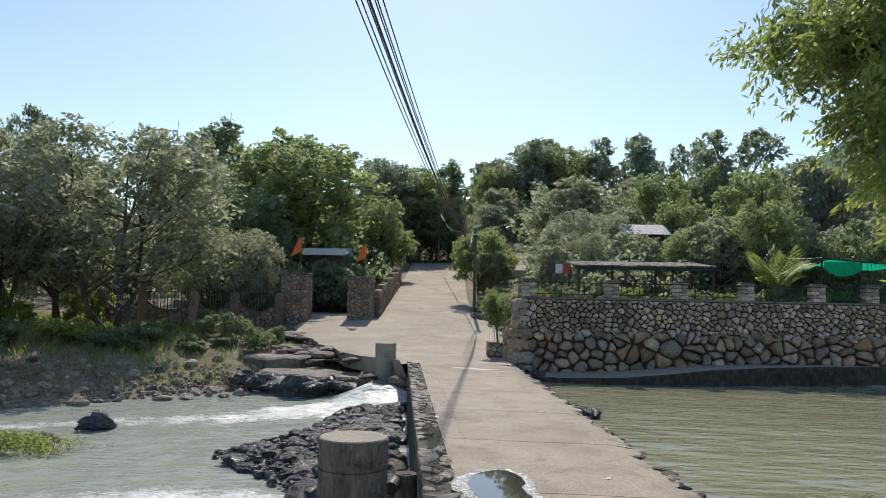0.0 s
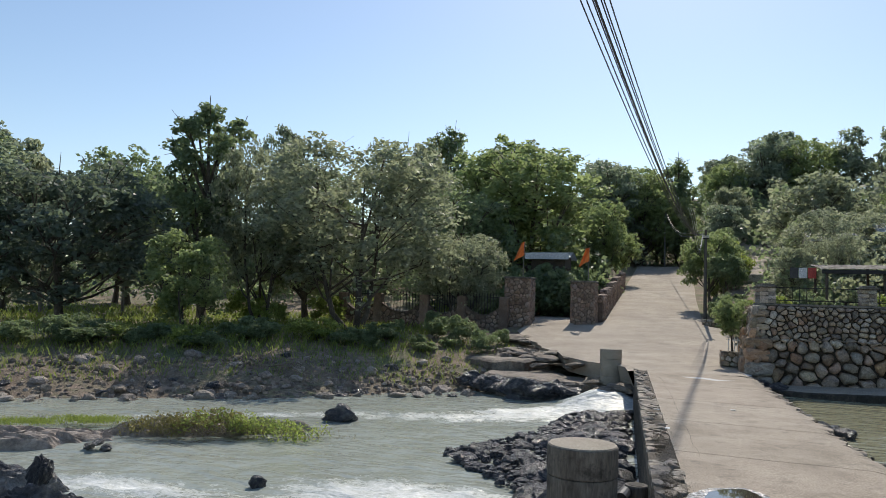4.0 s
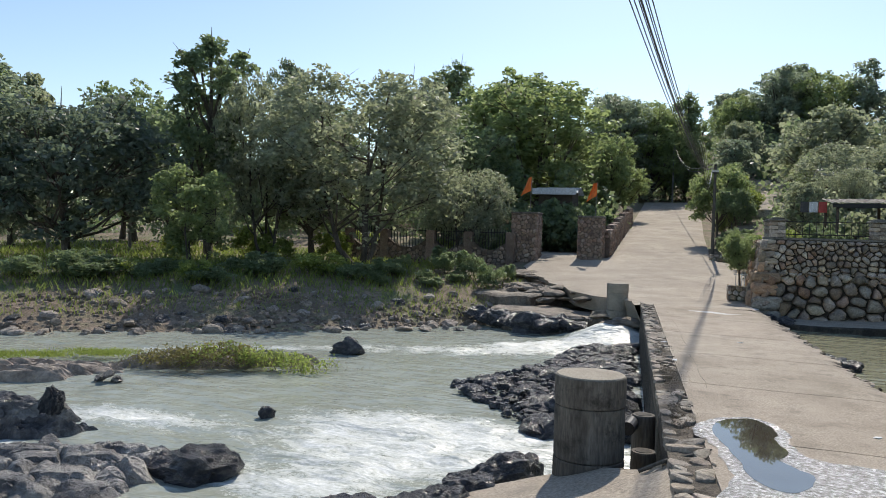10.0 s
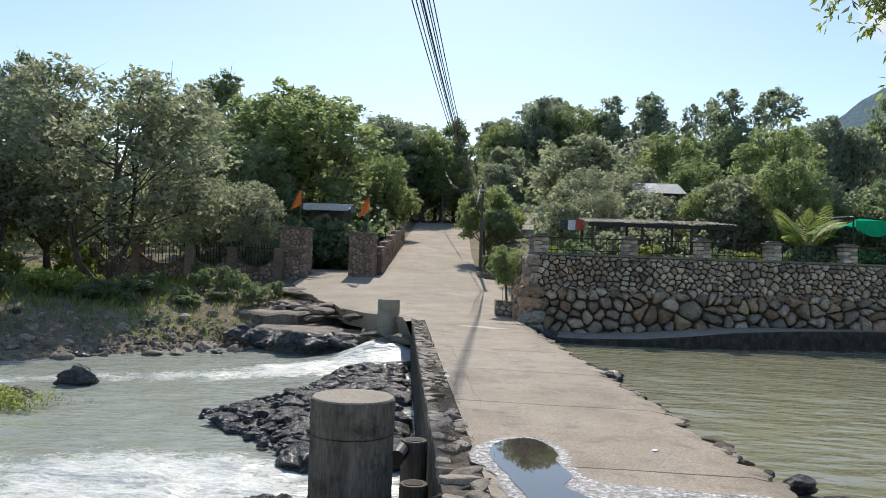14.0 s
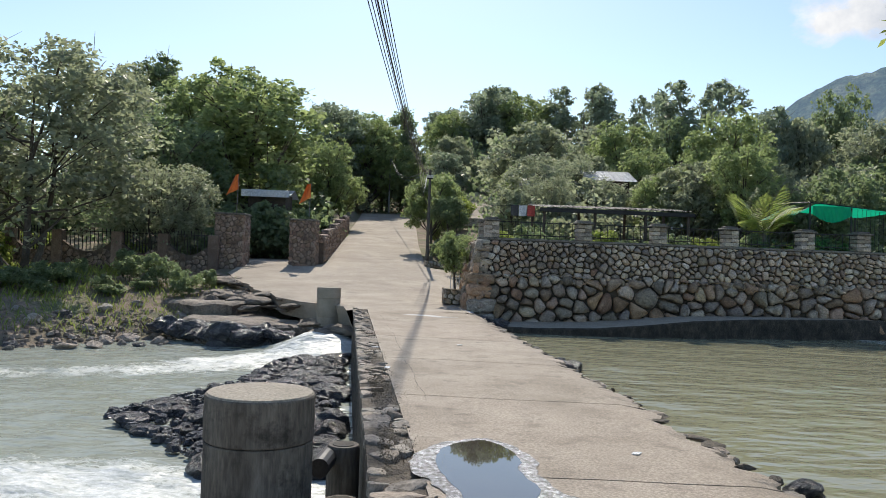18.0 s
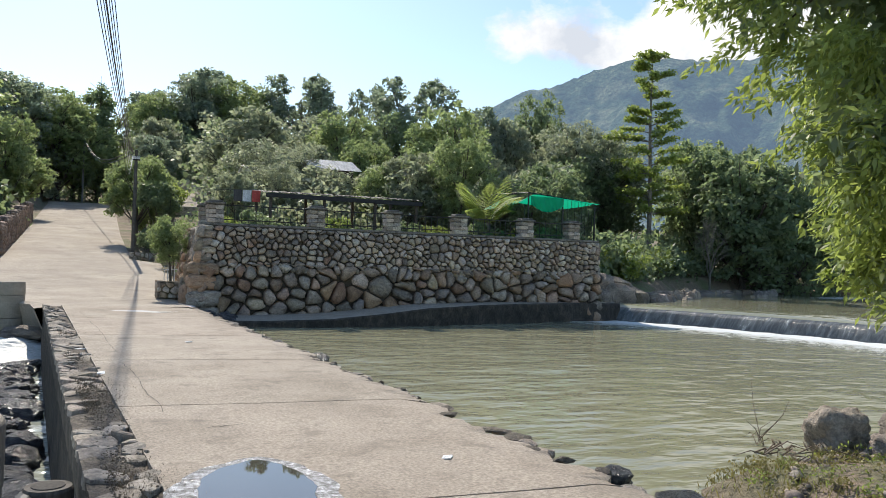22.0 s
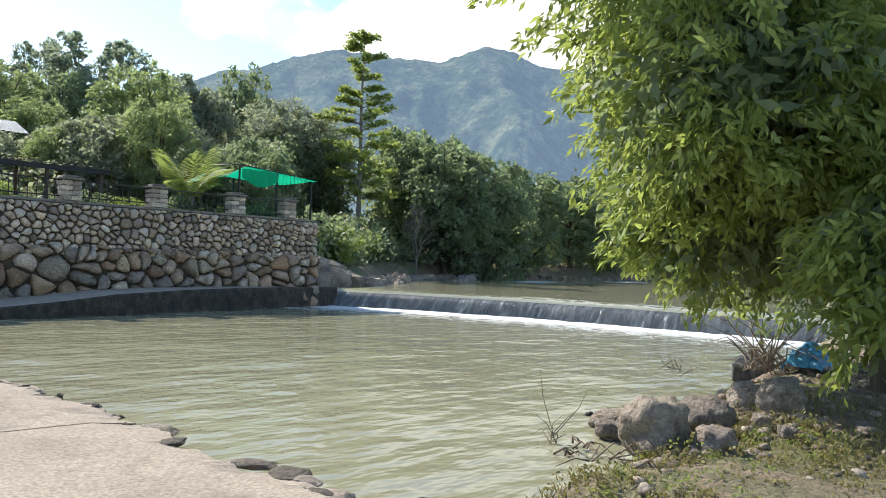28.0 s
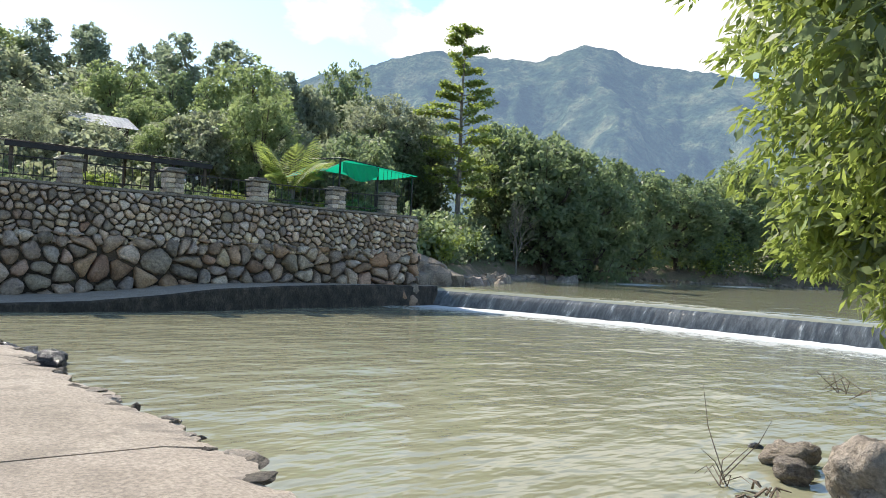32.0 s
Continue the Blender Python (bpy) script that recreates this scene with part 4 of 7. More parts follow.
def stone_piece(ring, frame_m, mat, parent, gap, proud, r, name="stone", bag=None, smooth=True):
    """One stone: its outline drawn in by the joint, with a rounded, uneven face."""
    if mat is M["stone"]:
        mat = M[r.choice(("stone", "stone", "stone_tan", "stone_tan", "stone_tan", "stone_rust", "stone_dark"))]
    elif mat is M["stone_dark"]:
        mat = M[r.choice(("stone_dark", "stone_dark", "stone_rust", "stone_rust", "stone_tan", "stone_tan"))]
    cx, cy = sum(p[0] for p in ring) / len(ring), sum(p[1] for p in ring) / len(ring)
    fine = []
    for a, b in zip(ring, ring[1:] + ring[:1]):      # corners cut off, sides uneven
        L = math.hypot(b[0] - a[0], b[1] - a[1])
        if L < 1.5 * gap:
            continue
        cut = r.uniform(0.16, 0.32)
        for t in ((cut, 1 - cut) if L < 7 * gap else (cut, 0.5, 1 - cut)):
            fine.append((a[0] + (b[0] - a[0]) * t + r.uniform(-.55, .55) * gap, a[1] + (b[1] - a[1]) * t + r.uniform(-.55, .55) * gap))
    if len(fine) < 4:
        return None
    tilt_u, tilt_v = r.uniform(-0.22, 0.22), r.uniform(-0.25, 0.12)
    span = max(math.hypot(p[0] - cx, p[1] - cy) for p in fine)
    n, vs = len(fine), []
    for scale_in, depth in ((1.0, -0.05), (0.96, proud * 0.45), (0.80, proud * 0.9)):
        for u, v in fine:
            d = math.hypot(u - cx, v - cy) + 1e-6
            k = max(0.1, (d - gap) / d) * scale_in
            vs.append((cx + (u - cx) * k, cy + (v - cy) * k, depth * (1 if depth < 0 else r.uniform(0.7, 1.2)) + (0 if depth < 0 else (u - cx) * tilt_u + (v - cy) * tilt_v)))
    vs.append((cx + r.uniform(-.2, .2) * span, cy + r.uniform(-.2, .2) * span, proud * r.uniform(0.85, 1.25)))
    fs = []
    for q in (0, n):
        fs += [(q + j, q + (j + 1) % n, q + n + (j + 1) % n, q + n + j) for j in range(n)]
    fs += [(2 * n + j, 2 * n + (j + 1) % n, 3 * n) for j in range(n)]
    vs = [frame_m @ Vector(v) for v in vs]
    if bag is not None:
        b = len(bag[0])
        bag[0].extend(vs), bag[1].extend(tuple(b + i for i in f) for f in fs)
        return None
    return obj(name, vs, fs, mat, parent, smooth=smooth)


def face_frame(x, y, z, ax, ay, lean=0.0):
    """Stones' frame: u along (ax, ay), v up (leaning back), depth outwards to the right of u."""
    u = Vector((ax, ay, 0)).normalized()
    nrm = u.cross(Vector((0, 0, 1)))
    v = (Vector((0, 0, 1)) - nrm * lean).normalized()
    m = Matrix((u, v, nrm)).transposed().to_4x4()
    m.translation = (x, y, z)
    return m


rs = random.Random(5)
# retaining wall of the garden: big stones below, small ones above
WY, WX0, WX1, WTOP = 22.45, 1.75, 15.3, 2.25
retaining = empty("wall_garden", 0, 0, 0, "tall retaining wall of rounded brown fieldstones in dark mortar", "wall", kind="structure")
vs = [(WX0 - 0.28, WY - 0.17, -1.5), (WX1, WY - 0.17, -1.5), (WX1, WY + 0.10, WTOP), (WX0, WY + 0.10, WTOP),
      (WX0 - 0.30, 31, -1.5), (WX1, 26.5, -1.5), (WX1, WY + 0.6, WTOP), (WX0 + 0.5, WY + 0.6, WTOP), (WX0 + 0.1, 31, WTOP), (WX0 + 0.55, 31, WTOP), (WX1 - 0.5, WY + 0.6, WTOP), (WX1, 26.5, WTOP), (WX1 - 0.5, 26.5, WTOP)]
obj("core", vs, [(0, 1, 2, 3), (4, 0, 3, 8), (3, 2, 6, 7), (8, 3, 7, 9), (1, 5, 11, 2), (2, 11, 12, 10)], M["mortar"], retaining)
rest = ([], [])
SPLIT = 1.70      # height, above the foot, where the large dark stones give way to small pale ones
for ring in cells(WX1 - WX0 + 0.1, SPLIT + 0.12, 0.50, 3, 0.45, 1.25, 0.14, 0.36):
    stone_piece(ring, face_frame(WX0 - 0.08, WY - 0.19, -0.62, 1, 0, 0.10), M["stone_dark"], retaining, 0.028, 0.20, rs)
for ring in cells(WX1 - WX0 + 0.1, WTOP + 0.80 - SPLIT, 0.225, 4, 0.45, 1.3, 0.12):
    stone_piece(ring, face_frame(WX0 - 0.08, WY - 0.03, -0.80 + SPLIT, 1, 0, 0.07), M["stone"], retaining, 0.018, 0.085, rs, bag=rest if ring[0][0] > 4.2 else None)
tagged(obj("small_stones", rest[0], rest[1], M["stone_mixed"], retaining, smooth=True), kind="stuff")
for ring in cells(5.5, 3.1, 0.52, 12, 0.42, 1.3):
    if ring[0][0] > 2.2 or ring[0][1] > 1.2:
        stone_piece(ring, face_frame(WX0 - 0.26, WY + 5.3, -0.85, 0, -1, 0.10), M["stone_rust"] if ring[0][1] < 2.0 else M["stone"], retaining, 0.028, 0.14, rs)
for ring in cells(3.6, 2.7, 0.42, 13, 0.38, 1.3):
    stone_piece(ring, face_frame(WX1, WY, -0.45, 0.45, 0.9, 0.02), M["stone"], retaining, 0.02, 0.09, rs)
# great corner stones
def boulder_mesh(seed, cuts=9, detail=2, amp=0.12, near=0.58):
    bm = bmesh.new()
    r = random.Random(seed)
    bmesh.ops.create_icosphere(bm, subdivisions=detail + 1, radius=1.0)
    planes = [(Vector((r.gauss(0, 1), r.gauss(0, 1), r.gauss(0, 0.8))).normalized(), r.uniform(near, near + 0.32)) for _ in range(cuts)]
    for v in bm.verts:
        for n_, d in planes:
            k = v.co.dot(n_) - d
            if k > 0:
                v.co -= n_ * k * 0.92
        v.co *= 1 + amp * noise.noise(v.co * 1.7 + Vector((seed, 0, 0))) + amp * 0.5 * noise.noise(v.co * 4.3 + Vector((0, seed, 0)))
    me = bpy.data.meshes.new("boulder")
    bm.to_mesh(me)
    bm.free()
    return me


STONES = [boulder_mesh(s, 13, 2 if s % 3 == 0 else 1, 0.19) for s in range(12)]
for me in STONES:
    me.materials.append(M["rock"])
BLACK = [boulder_mesh(40 + s, 15, 2, 0.24) for s in range(12)]
for me in BLACK:
    me.materials.clear()
    me.materials.append(M["rock_black"])


def boulder(name, x, y, z, sx, sy, sz, k, rz=0, label="", category="rock", group="", black=False, parent=None, tilt=0):
    ob = new(name, (BLACK if black else STONES)[k % 12])
    ob.matrix_basis = pose(x, y, z, tilt, tilt * 0.6, rz) @ Matrix.Diagonal((sx, sy, sz, 1))
    if parent is not None:
        ob.parent = parent
        return ob
    return tagged(ob, label, category, group)


def block_mesh(seed, mat, power=3.4, amp=0.10):
    """A squarish quarry block with worn edges."""
    bm = bmesh.new()
    bmesh.ops.create_icosphere(bm, subdivisions=4 if amp < 0.12 or amp > 0.25 else 2, radius=1.0)
    for v in bm.verts:
        c = v.co
        c = c / (abs(c.x) ** power + abs(c.y) ** power + abs(c.z) ** power) ** (1 / power)
        v.co = c * (1 + amp * noise.noise(c * 1.4 + Vector((seed, 0, 0))) + amp * 0.5 * noise.noise(c * 4 + Vector((0, seed, 0))))
    me = bpy.data.meshes.new("block")
    bm.to_mesh(me)
    bm.free()
    me.materials.append(mat)
    return me


for k, (dx, dy, z, sx, sy, sz, mt) in enumerate(((0.14, 0.04, -0.36, 0.52, 0.40, 0.26, "stone_dark"), (0.16, 0.06, 0.14, 0.48, 0.40, 0.24, "stone_dark"), (0.12, 0.10, 0.60, 0.46, 0.38, 0.21, "stone_rust"), (0.14, 0.14, 1.00, 0.44, 0.36, 0.18, "stone_rust"),
                                                 (0.10, 0.16, 1.30, 0.22, 0.26, 0.11, "stone"), (0.16, 0.18, 1.53, 0.27, 0.26, 0.11, "stone_tan"), (0.12, 0.18, 1.76, 0.22, 0.26, 0.11, "stone"), (0.17, 0.19, 1.98, 0.26, 0.26, 0.11, "stone_tan"), (0.14, 0.20, 2.17, 0.22, 0.25, 0.08, "stone"),
                                                 (-0.20, 0.75, 0.1, 0.28, 0.40, 0.40, "stone_rust"), (-0.16, 1.4, 0.35, 0.26, 0.36, 0.36, "stone_tan"), (-0.10, 0.85, 0.85, 0.26, 0.36, 0.26, "stone_rust"))):
    o = new("cornerstone", block_mesh(k * 3.3, M[mt], 4.2))
    o.parent = retaining
    o.matrix_basis = pose(WX0 + dx, WY + dy, z, 0, rs.uniform(-4, 4), rs.uniform(-7, 7)) @ Matrix.Diagonal((sx, sy, sz, 1))

# coping and piers with caps, railing between them
part("coping", box(WX1 - WX0 + 0.1, 0.42, 0.07, (WX0 + WX1) / 2, WY + 0.28, WTOP, 0.015), M["coping"], retaining, "grey cement coping")
PIERS = [2.15, 5.13, 7.58, 9.93, 12.43, 14.3]
pier = empty("fence_pier", PIERS[0], WY + 0.3, WTOP + 0.07, "square stacked-stone pier with a stepped cap", "pier", "piers on the garden wall")
for k in range(4):
    for j in range(2):
        w = 0.23
        part("block", box(w * (1.0 + 0.08 * ((k + j) % 2)), 0.46 - 0.03 * ((k * 2 + j) % 3), 0.125, (j - 0.5) * w * 1.0, 0, 0.005 + 0.13 * k, 0.02, 0, 0.012, 9 * k + j), M["stone"], pier)
part("shaft", box(0.38, 0.38, 0.54, 0, 0, 0, 0.01), M["mortar"], pier)
part("lower_cap", box(0.56, 0.56, 0.06, 0, 0, 0.54, 0.015), M["coping"], pier)
part("upper_cap", box(0.40, 0.40, 0.06, 0, 0, 0.60, 0.02), M["coping"], pier)
for x in PIERS[1:]:
    copy_thing(pier, pose(x, WY + 0.3, WTOP + 0.07, 0, 0, rs.uniform(-4, 4)))
copy_thing(pier, pose(WX0 + 0.35, WY + 1.9, WTOP + 0.07))
for a, b in zip(PIERS, PIERS[1:]):
    rail = empty("railing", (a + b) / 2, WY + 0.3, WTOP + 0.07, "thin black iron railing between stone piers", "railing", "railings on the garden wall")
    L = b - a - 0.5
    for z in (0.1, 0.52):
        part("bar", box(L, 0.03, 0.03, 0, 0, z, 0), M["iron"], rail)
    n = int(L / 0.2)
    for k in range(n):
        part("upright", box(0.016, 0.016, 0.52, -L / 2 + L * (k + 0.5) / n, 0, 0.04, 0), M["iron"], rail)

# walkway at the foot of the wall
bm = bmesh.new()
wk = [(1.5, 20.9, -0.32), (3.2, 20.35, -0.32), (5, 20.25, -0.26), (6.5, 20.3, -0.13), (8, 20.6, 0.02), (10, 21.1, 0.1), (12, 21.6, 0.13), (14, 22.0, 0.14), (16.3, 22.4, 0.12)]
tops = []
for x in np.linspace(1.5, 16.2, 50):
    y = float(np.interp(x, [p[0] for p in wk], [p[1] for p in wk])) + 0.05 * fbm(x * 1.5, 1, 3.0, 2)
    z = float(np.interp(x, [p[0] for p in wk], [p[2] for p in wk]))
    tops.append([bm.verts.new((x, WY + 0.2, z + 0.01)), bm.verts.new((x, y + 0.5, z)), bm.verts.new((x, y, z - 0.01)), bm.verts.new((x, y - 0.03, z - 0.06)), bm.verts.new((x, y - 0.1, -1.4))])
for a, b in zip(tops, tops[1:]):
    for i in range(4):
        f = bm.faces.new((a[i], a[i + 1], b[i + 1], b[i]))
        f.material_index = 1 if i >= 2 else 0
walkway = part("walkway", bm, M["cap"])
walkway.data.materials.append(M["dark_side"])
tagged(walkway, "narrow cement ledge walkway along the pool under the wall", "walkway", kind="structure")


# ---- gate, fence and pillars ----
def gate_pillar(x, y, z, w, h, seed, label):
    g = empty("gate_pillar", x, y, z, label, "pillar", "gate pillars")
    part("core", box(w - 0.06, w - 0.06, h + 0.3, 0, 0, -0.35, 0.02), M["mortar_brown"], g)
    for k, (ax, ay, ox, oy) in enumerate(((1, 0, -w / 2, -w / 2 + 0.03), (0, -1, -w / 2 + 0.03, w / 2), (0, 1, w / 2 - 0.03, -w / 2))):
        for ring in cells(w, h - 0.09, 0.25, seed + k, 0.42, 1.5):
            stone_piece(ring, face_frame(ox, oy, 0, ax, ay), M["veneer"], g, 0.011, 0.04, rs)
    part("cap", box(w + 0.06, w + 0.06, 0.09, 0, 0, h - 0.09, 0.02), M["coping"], g, "thin cement cap")
    return g


gate_pillar(-9.32, 36.2, 0.50, 1.42, 2.88, 20, "square gate pillar faced with brown stone, shaded side towards the river")
gate_pillar(-5.95, 37.3, 0.85, 1.32, 2.42, 30, "square gate pillar faced with reddish brown stone beside the road")


def flag(x, y, z, h, seed, label):
    f = empty("flag", x, y, z, label, "flag", "flags on the gate pillars")
    mast = part("flagpole", tube([(0, 0, 0), (0.02, 0, h * 0.5), (0.05, 0, h)], [0.022, 0.02, 0.014], 6), M["pole"], f)
    bm = bmesh.new()
    r = random.Random(seed)
    g = []
    for i in range(9):
        q = i / 8
        row = []
        for j in range(7):
            p = j / 6
            wdt = 0.62 * (1 - p * 0.8)
            row.append(bm.verts.new((0.05 - q * wdt * 0.8 - 0.1 * q, 0.09 * math.sin(5 * q + 2.2 * p + seed), h - 0.02 - 0.08 * (1 - p) * q - (1 - p) * 0.72 - 0.22 * q * (1.2 - p))))
        g.append(row)
    for a, b in zip(g, g[1:]):
        for j in range(6):
            bm.faces.new((a[j], a[j + 1], b[j + 1], b[j]))
    part("cloth", bm, M["flag"], mast, smooth=True)
    return f


flag(-9.15, 36.1, 3.38, 1.95, 1, "orange cloth pennant on a thin pole on the pillar")
flag(-5.75, 37.2, 3.27, 1.85, 3, "faded orange pennant hanging on a thin pole on the pillar")

# parapet from the gate along the climbing road
parapet = empty("parapet", 0, 0, 0, "stepped low stone parapet climbing beside the road", "wall", kind="structure")
parapet_stones = ([], [])
CAPS = [block_mesh(50 + q, M["veneer"], 3.0, 0.16) for q in range(3)]
y = 38.0
for k in range(9):
    x, z = float(road_l(y)) - 0.15, float(road_z(y))
    x2 = float(road_l(y + 2.3)) - 0.15
    top = 1.28 + 0.10 * (k % 2)
    part("segment", box(0.42, 2.36, top + 0.25, (x + x2) / 2, y + 1.15, z - 0.15, 0.03, 0.7, 0.03, k), M["mortar_brown"], parapet)
    for ring in cells(2.34, top, 0.27, 70 + k, 0.42, 1.4):
        stone_piece(ring, face_frame(x + 0.20, y, z + 0.08, x2 - x, 2.3), M["veneer"], parapet, 0.012, 0.05, rs, bag=parapet_stones)
    for ring in cells(0.42, 0.35, 0.22, 90 + k, 0.3, 1.2):
        stone_piece(ring, face_frame(x - 0.21, y - 0.02, z + top - 0.26, 1, 0), M["veneer"], parapet, 0.012, 0.04, rs, bag=parapet_stones)
    for q in range(3):      # rough merlon stones on the wall head
        o = new("capstone", CAPS[q])
        o.parent = parapet
        o.matrix_basis = pose((x + x2) / 2 + 0.02, y + 0.4 + 0.75 * q, z + top + 0.12, 0, 0, rs.uniform(-10, 10)) @ Matrix.Diagonal((0.22, 0.34, 0.10 + 0.03 * q, 1))
    y += 2.3
tagged(obj("facing_stones", parapet_stones[0], parapet_stones[1], M["veneer_mixed"], parapet, smooth=True), kind="stuff")

# curved fence wall with iron pickets left of the gate
fence = empty("wall_fence", 0, 0, 0, "low brown stone wall with scooped bays and iron pickets", "fence", kind="structure")
fence_stones = ([], [])
bays = [-19.6, -17.4, -14.6, -12.4, -10.0]
for k, (a, b) in enumerate(zip(bays, bays[1:])):
    bm = bmesh.new()
    up, lo = [], []
    for i in range(17):
        u = i / 16
        h = 2.1 - 0.85 * math.sin(math.pi * u) ** 0.7
        yy = 35.3 + 0.02 * k
        up.append((bm.verts.new((a + (b - a) * u, yy, h)), bm.verts.new((a + (b - a) * u, yy + 0.35, h))))
        lo.append((bm.verts.new((a + (b - a) * u, yy - 0.05, -0.7)), bm.verts.new((a + (b - a) * u, yy + 0.4, -0.7))))
    for p, q, s, t in zip(up, up[1:], lo, lo[1:]):
        bm.faces.new((p[0], q[0], t[0], s[0])), bm.faces.new((p[1], s[1], t[1], q[1])), bm.faces.new((p[0], p[1], q[1], q[0]))
    part("bay", bm, M["mortar_brown"], fence)
    for ring in cells(b - a, 2.8, 0.30, 40 + k, 0.42, 1.4):
        cu, cv = sum(p[0] for p in ring) / len(ring) / (b - a), max(p[1] for p in ring)
        if cv - 0.7 < 2.1 - 0.85 * math.sin(math.pi * min(1, max(0, cu))) ** 0.7 + 0.05:
            stone_piece(ring, face_frame(a, 35.3 + 0.02 * k, -0.7, 1, 0), M["veneer"], fence, 0.012, 0.05, rs, bag=fence_stones)
    n = 15
    for i in range(1, n):
        u = i / n
        h = 2.1 - 0.85 * math.sin(math.pi * u) ** 0.7
        part("picket", box(0.028, 0.028, 2.3 - h + 0.05 + 0.1 * math.sin(math.pi * u), a + (b - a) * u, 35.48, h - 0.03, 0), M["iron"], fence)
    part("rail", box(b - a, 0.03, 0.035, (a + b) / 2, 35.48, 2.2, 0), M["iron"], fence)
tagged(obj("facing_stones", fence_stones[0], fence_stones[1], M["veneer_mixed"], fence, smooth=True), kind="stuff")
for x in bays:
    part("post", box(0.5, 0.5, 2.95, x, 35.48, -0.7, 0.03, 0, 0.015, int(x * 7)), M["veneer"], fence)

# ---- round concrete piers beside the causeway ----
def ring_pier(x, y, z0, z1, rad, label, mat="old_concrete"):
    g = empty("round_pier", x, y, z0, label, "pier", "round concrete piers")
    h = z1 - z0
    cuts = [0.0, max(0.02, h - 0.95), max(0.04, h - 0.34), h]
    for k, (a, b) in enumerate(zip(cuts, cuts[1:])):
        q = rad * (1.0 - 0.012 * (k % 2))
        bm = lathe([(q * 0.985, a + 0.006), (q, a + 0.02), (q * 1.004, (a + b) / 2), (q, b - 0.015), (q * 0.985, b - 0.003)], 40)
        part("ring", bm, M[mat], g, smooth=False)
    part("top_face", lathe([(rad * 0.975, h - 0.002), (rad * 0.95, h + 0.012)], 40), M["cap"], g, "paler concrete top")
    return g


ring_pier(-1.39, 4.05, -0.95, 0.565, 0.41, "round pier of stained grey concrete rings standing by the causeway")
ring_pier(-3.02, 23.1, -0.75, 0.50, 0.385, "short round tan concrete pier on rocks by the far end", "cap")

# ---- trees in their places: x, y, height of the top, radius of the crown ----
STANDS = dict(
    round=[(-16.9, 31.3, 10.6, 4.4), (-23.3, 32.4, 10.8, 2.5), (-13.1, 37.0, 6.1, 2.2), (7.4, 42.3, 7.9, 2.4), (27.8, 43.4, 11.2, 3.0), (28.1, 41.7, 10.3, 2.8)],
    deep=[(-22.5, 36.3, 10.1, 2.7), (-15.4, 44.7, 10.0, 2.6), (28.7, 49.9, 14.7, 1.8), (21.4, 63.5, 14.7, 2.8), (-34.7, 39.1, 11.0, 2.7), (-41.9, 43.5, 12.4, 3.4), (28.7, 40.4, 9.7, 1.8), (-43.9, 44.4, 13.6, 3.0)],
    fresh=[(-12.1, 51.8, 14.5, 4.4), (-16.3, 54.9, 14.6, 3.5), (14.2, 53.1, 12.3, 2.0), (14.1, 46.9, 9.3, 1.5), (11.2, 80.2, 19.8, 3.1), (-4.1, 94.9, 16.9, 3.6), (14.9, 50.3, 9.3, 1.8), (37.1, 42.0, 10.9, 2.4), (-4.8, 94.9, 17.2, 3.9), (-7.6, 60.6, 11.2, 1.6), (-6.8, 92.8, 19.3, 3.2), (-6.0, 88.8, 18.6, 3.7), (-45.4, 31.4, 12.9, 3.0)],
    dark=[(-29.8, 24.8, 8.6, 3.8), (-35.2, 23.3, 6.5, 2.2)],
    grey=[(2.3, 66.9, 11.4, 1.7), (7.8, 84.6, 21.9, 3.8), (4.6, 82.8, 16.9, 2.7), (23.0, 48.9, 13.3, 2.4), (19.1, 46.3, 10.6, 2.0), (30.5, 58.1, 14.7, 2.4), (7.2, 80.7, 20.7, 3.4), (-9.5, 86.5, 19.6, 3.7), (-11.5, 94.3, 20.7, 4.3)],
    tall=[(-27.1, 32.3, 14.0, 2.4)],
    young=[(-21.7, 23.8, 5.0, 1.7)],
    feather=[(-6.6, 62.7, 8.4, 2.3), (0.7, 46.0, 7.0, 2.1)],
    conifer=[(-27.8, 78.6, 23.3, 2.9), (-2.5, 95.0, 21.7, 2.4)],
    airy=[(-39.4, 62.4, 19.8, 2.2), (-35.7, 24.2, 11.3, 3.2), (3.6, 106.9, 23.3, 2.8), (3.0, 104.9, 22.8, 2.9), (16.6, 77.2, 21.0, 3.4), (22.2, 71.6, 19.4, 2.1), (25.1, 66.4, 19.5, 3.5), (18.3, 76.3, 19.3, 3.0)],
    olive=[(7.8, 52.4, 11.6, 2.8), (24.7, 47.1, 11.9, 2.0), (8.8, 39.0, 6.3, 2.1), (12.5, 38.0, 6.5, 1.8), (20.9, 36.0, 7.1, 2.1), (16.8, 42.4, 7.7, 2.0), (14.6, 60.8, 13.0, 2.1), (-41.9, 32.3, 9.3, 2.7), (-28.2, 69.9, 18.6, 3.5), (-19.7, 76.7, 19.6, 3.6), (-44.9, 35.0, 12.7, 3.1)],
    shore=[(34.4, 34.9, 8.8, 3.1), (38.3, 35.0, 8.5, 2.9), (44.7, 36.7, 8.5, 3.0), (51.6, 37.4, 8.0, 3.1), (58.4, 38.0, 7.9, 2.9), (79.9, 48.7, 13.2, 3.1), (33.5, 37.8, 9.8, 2.3), (37.3, 38.3, 9.9, 2.1)],
)
placed = set()
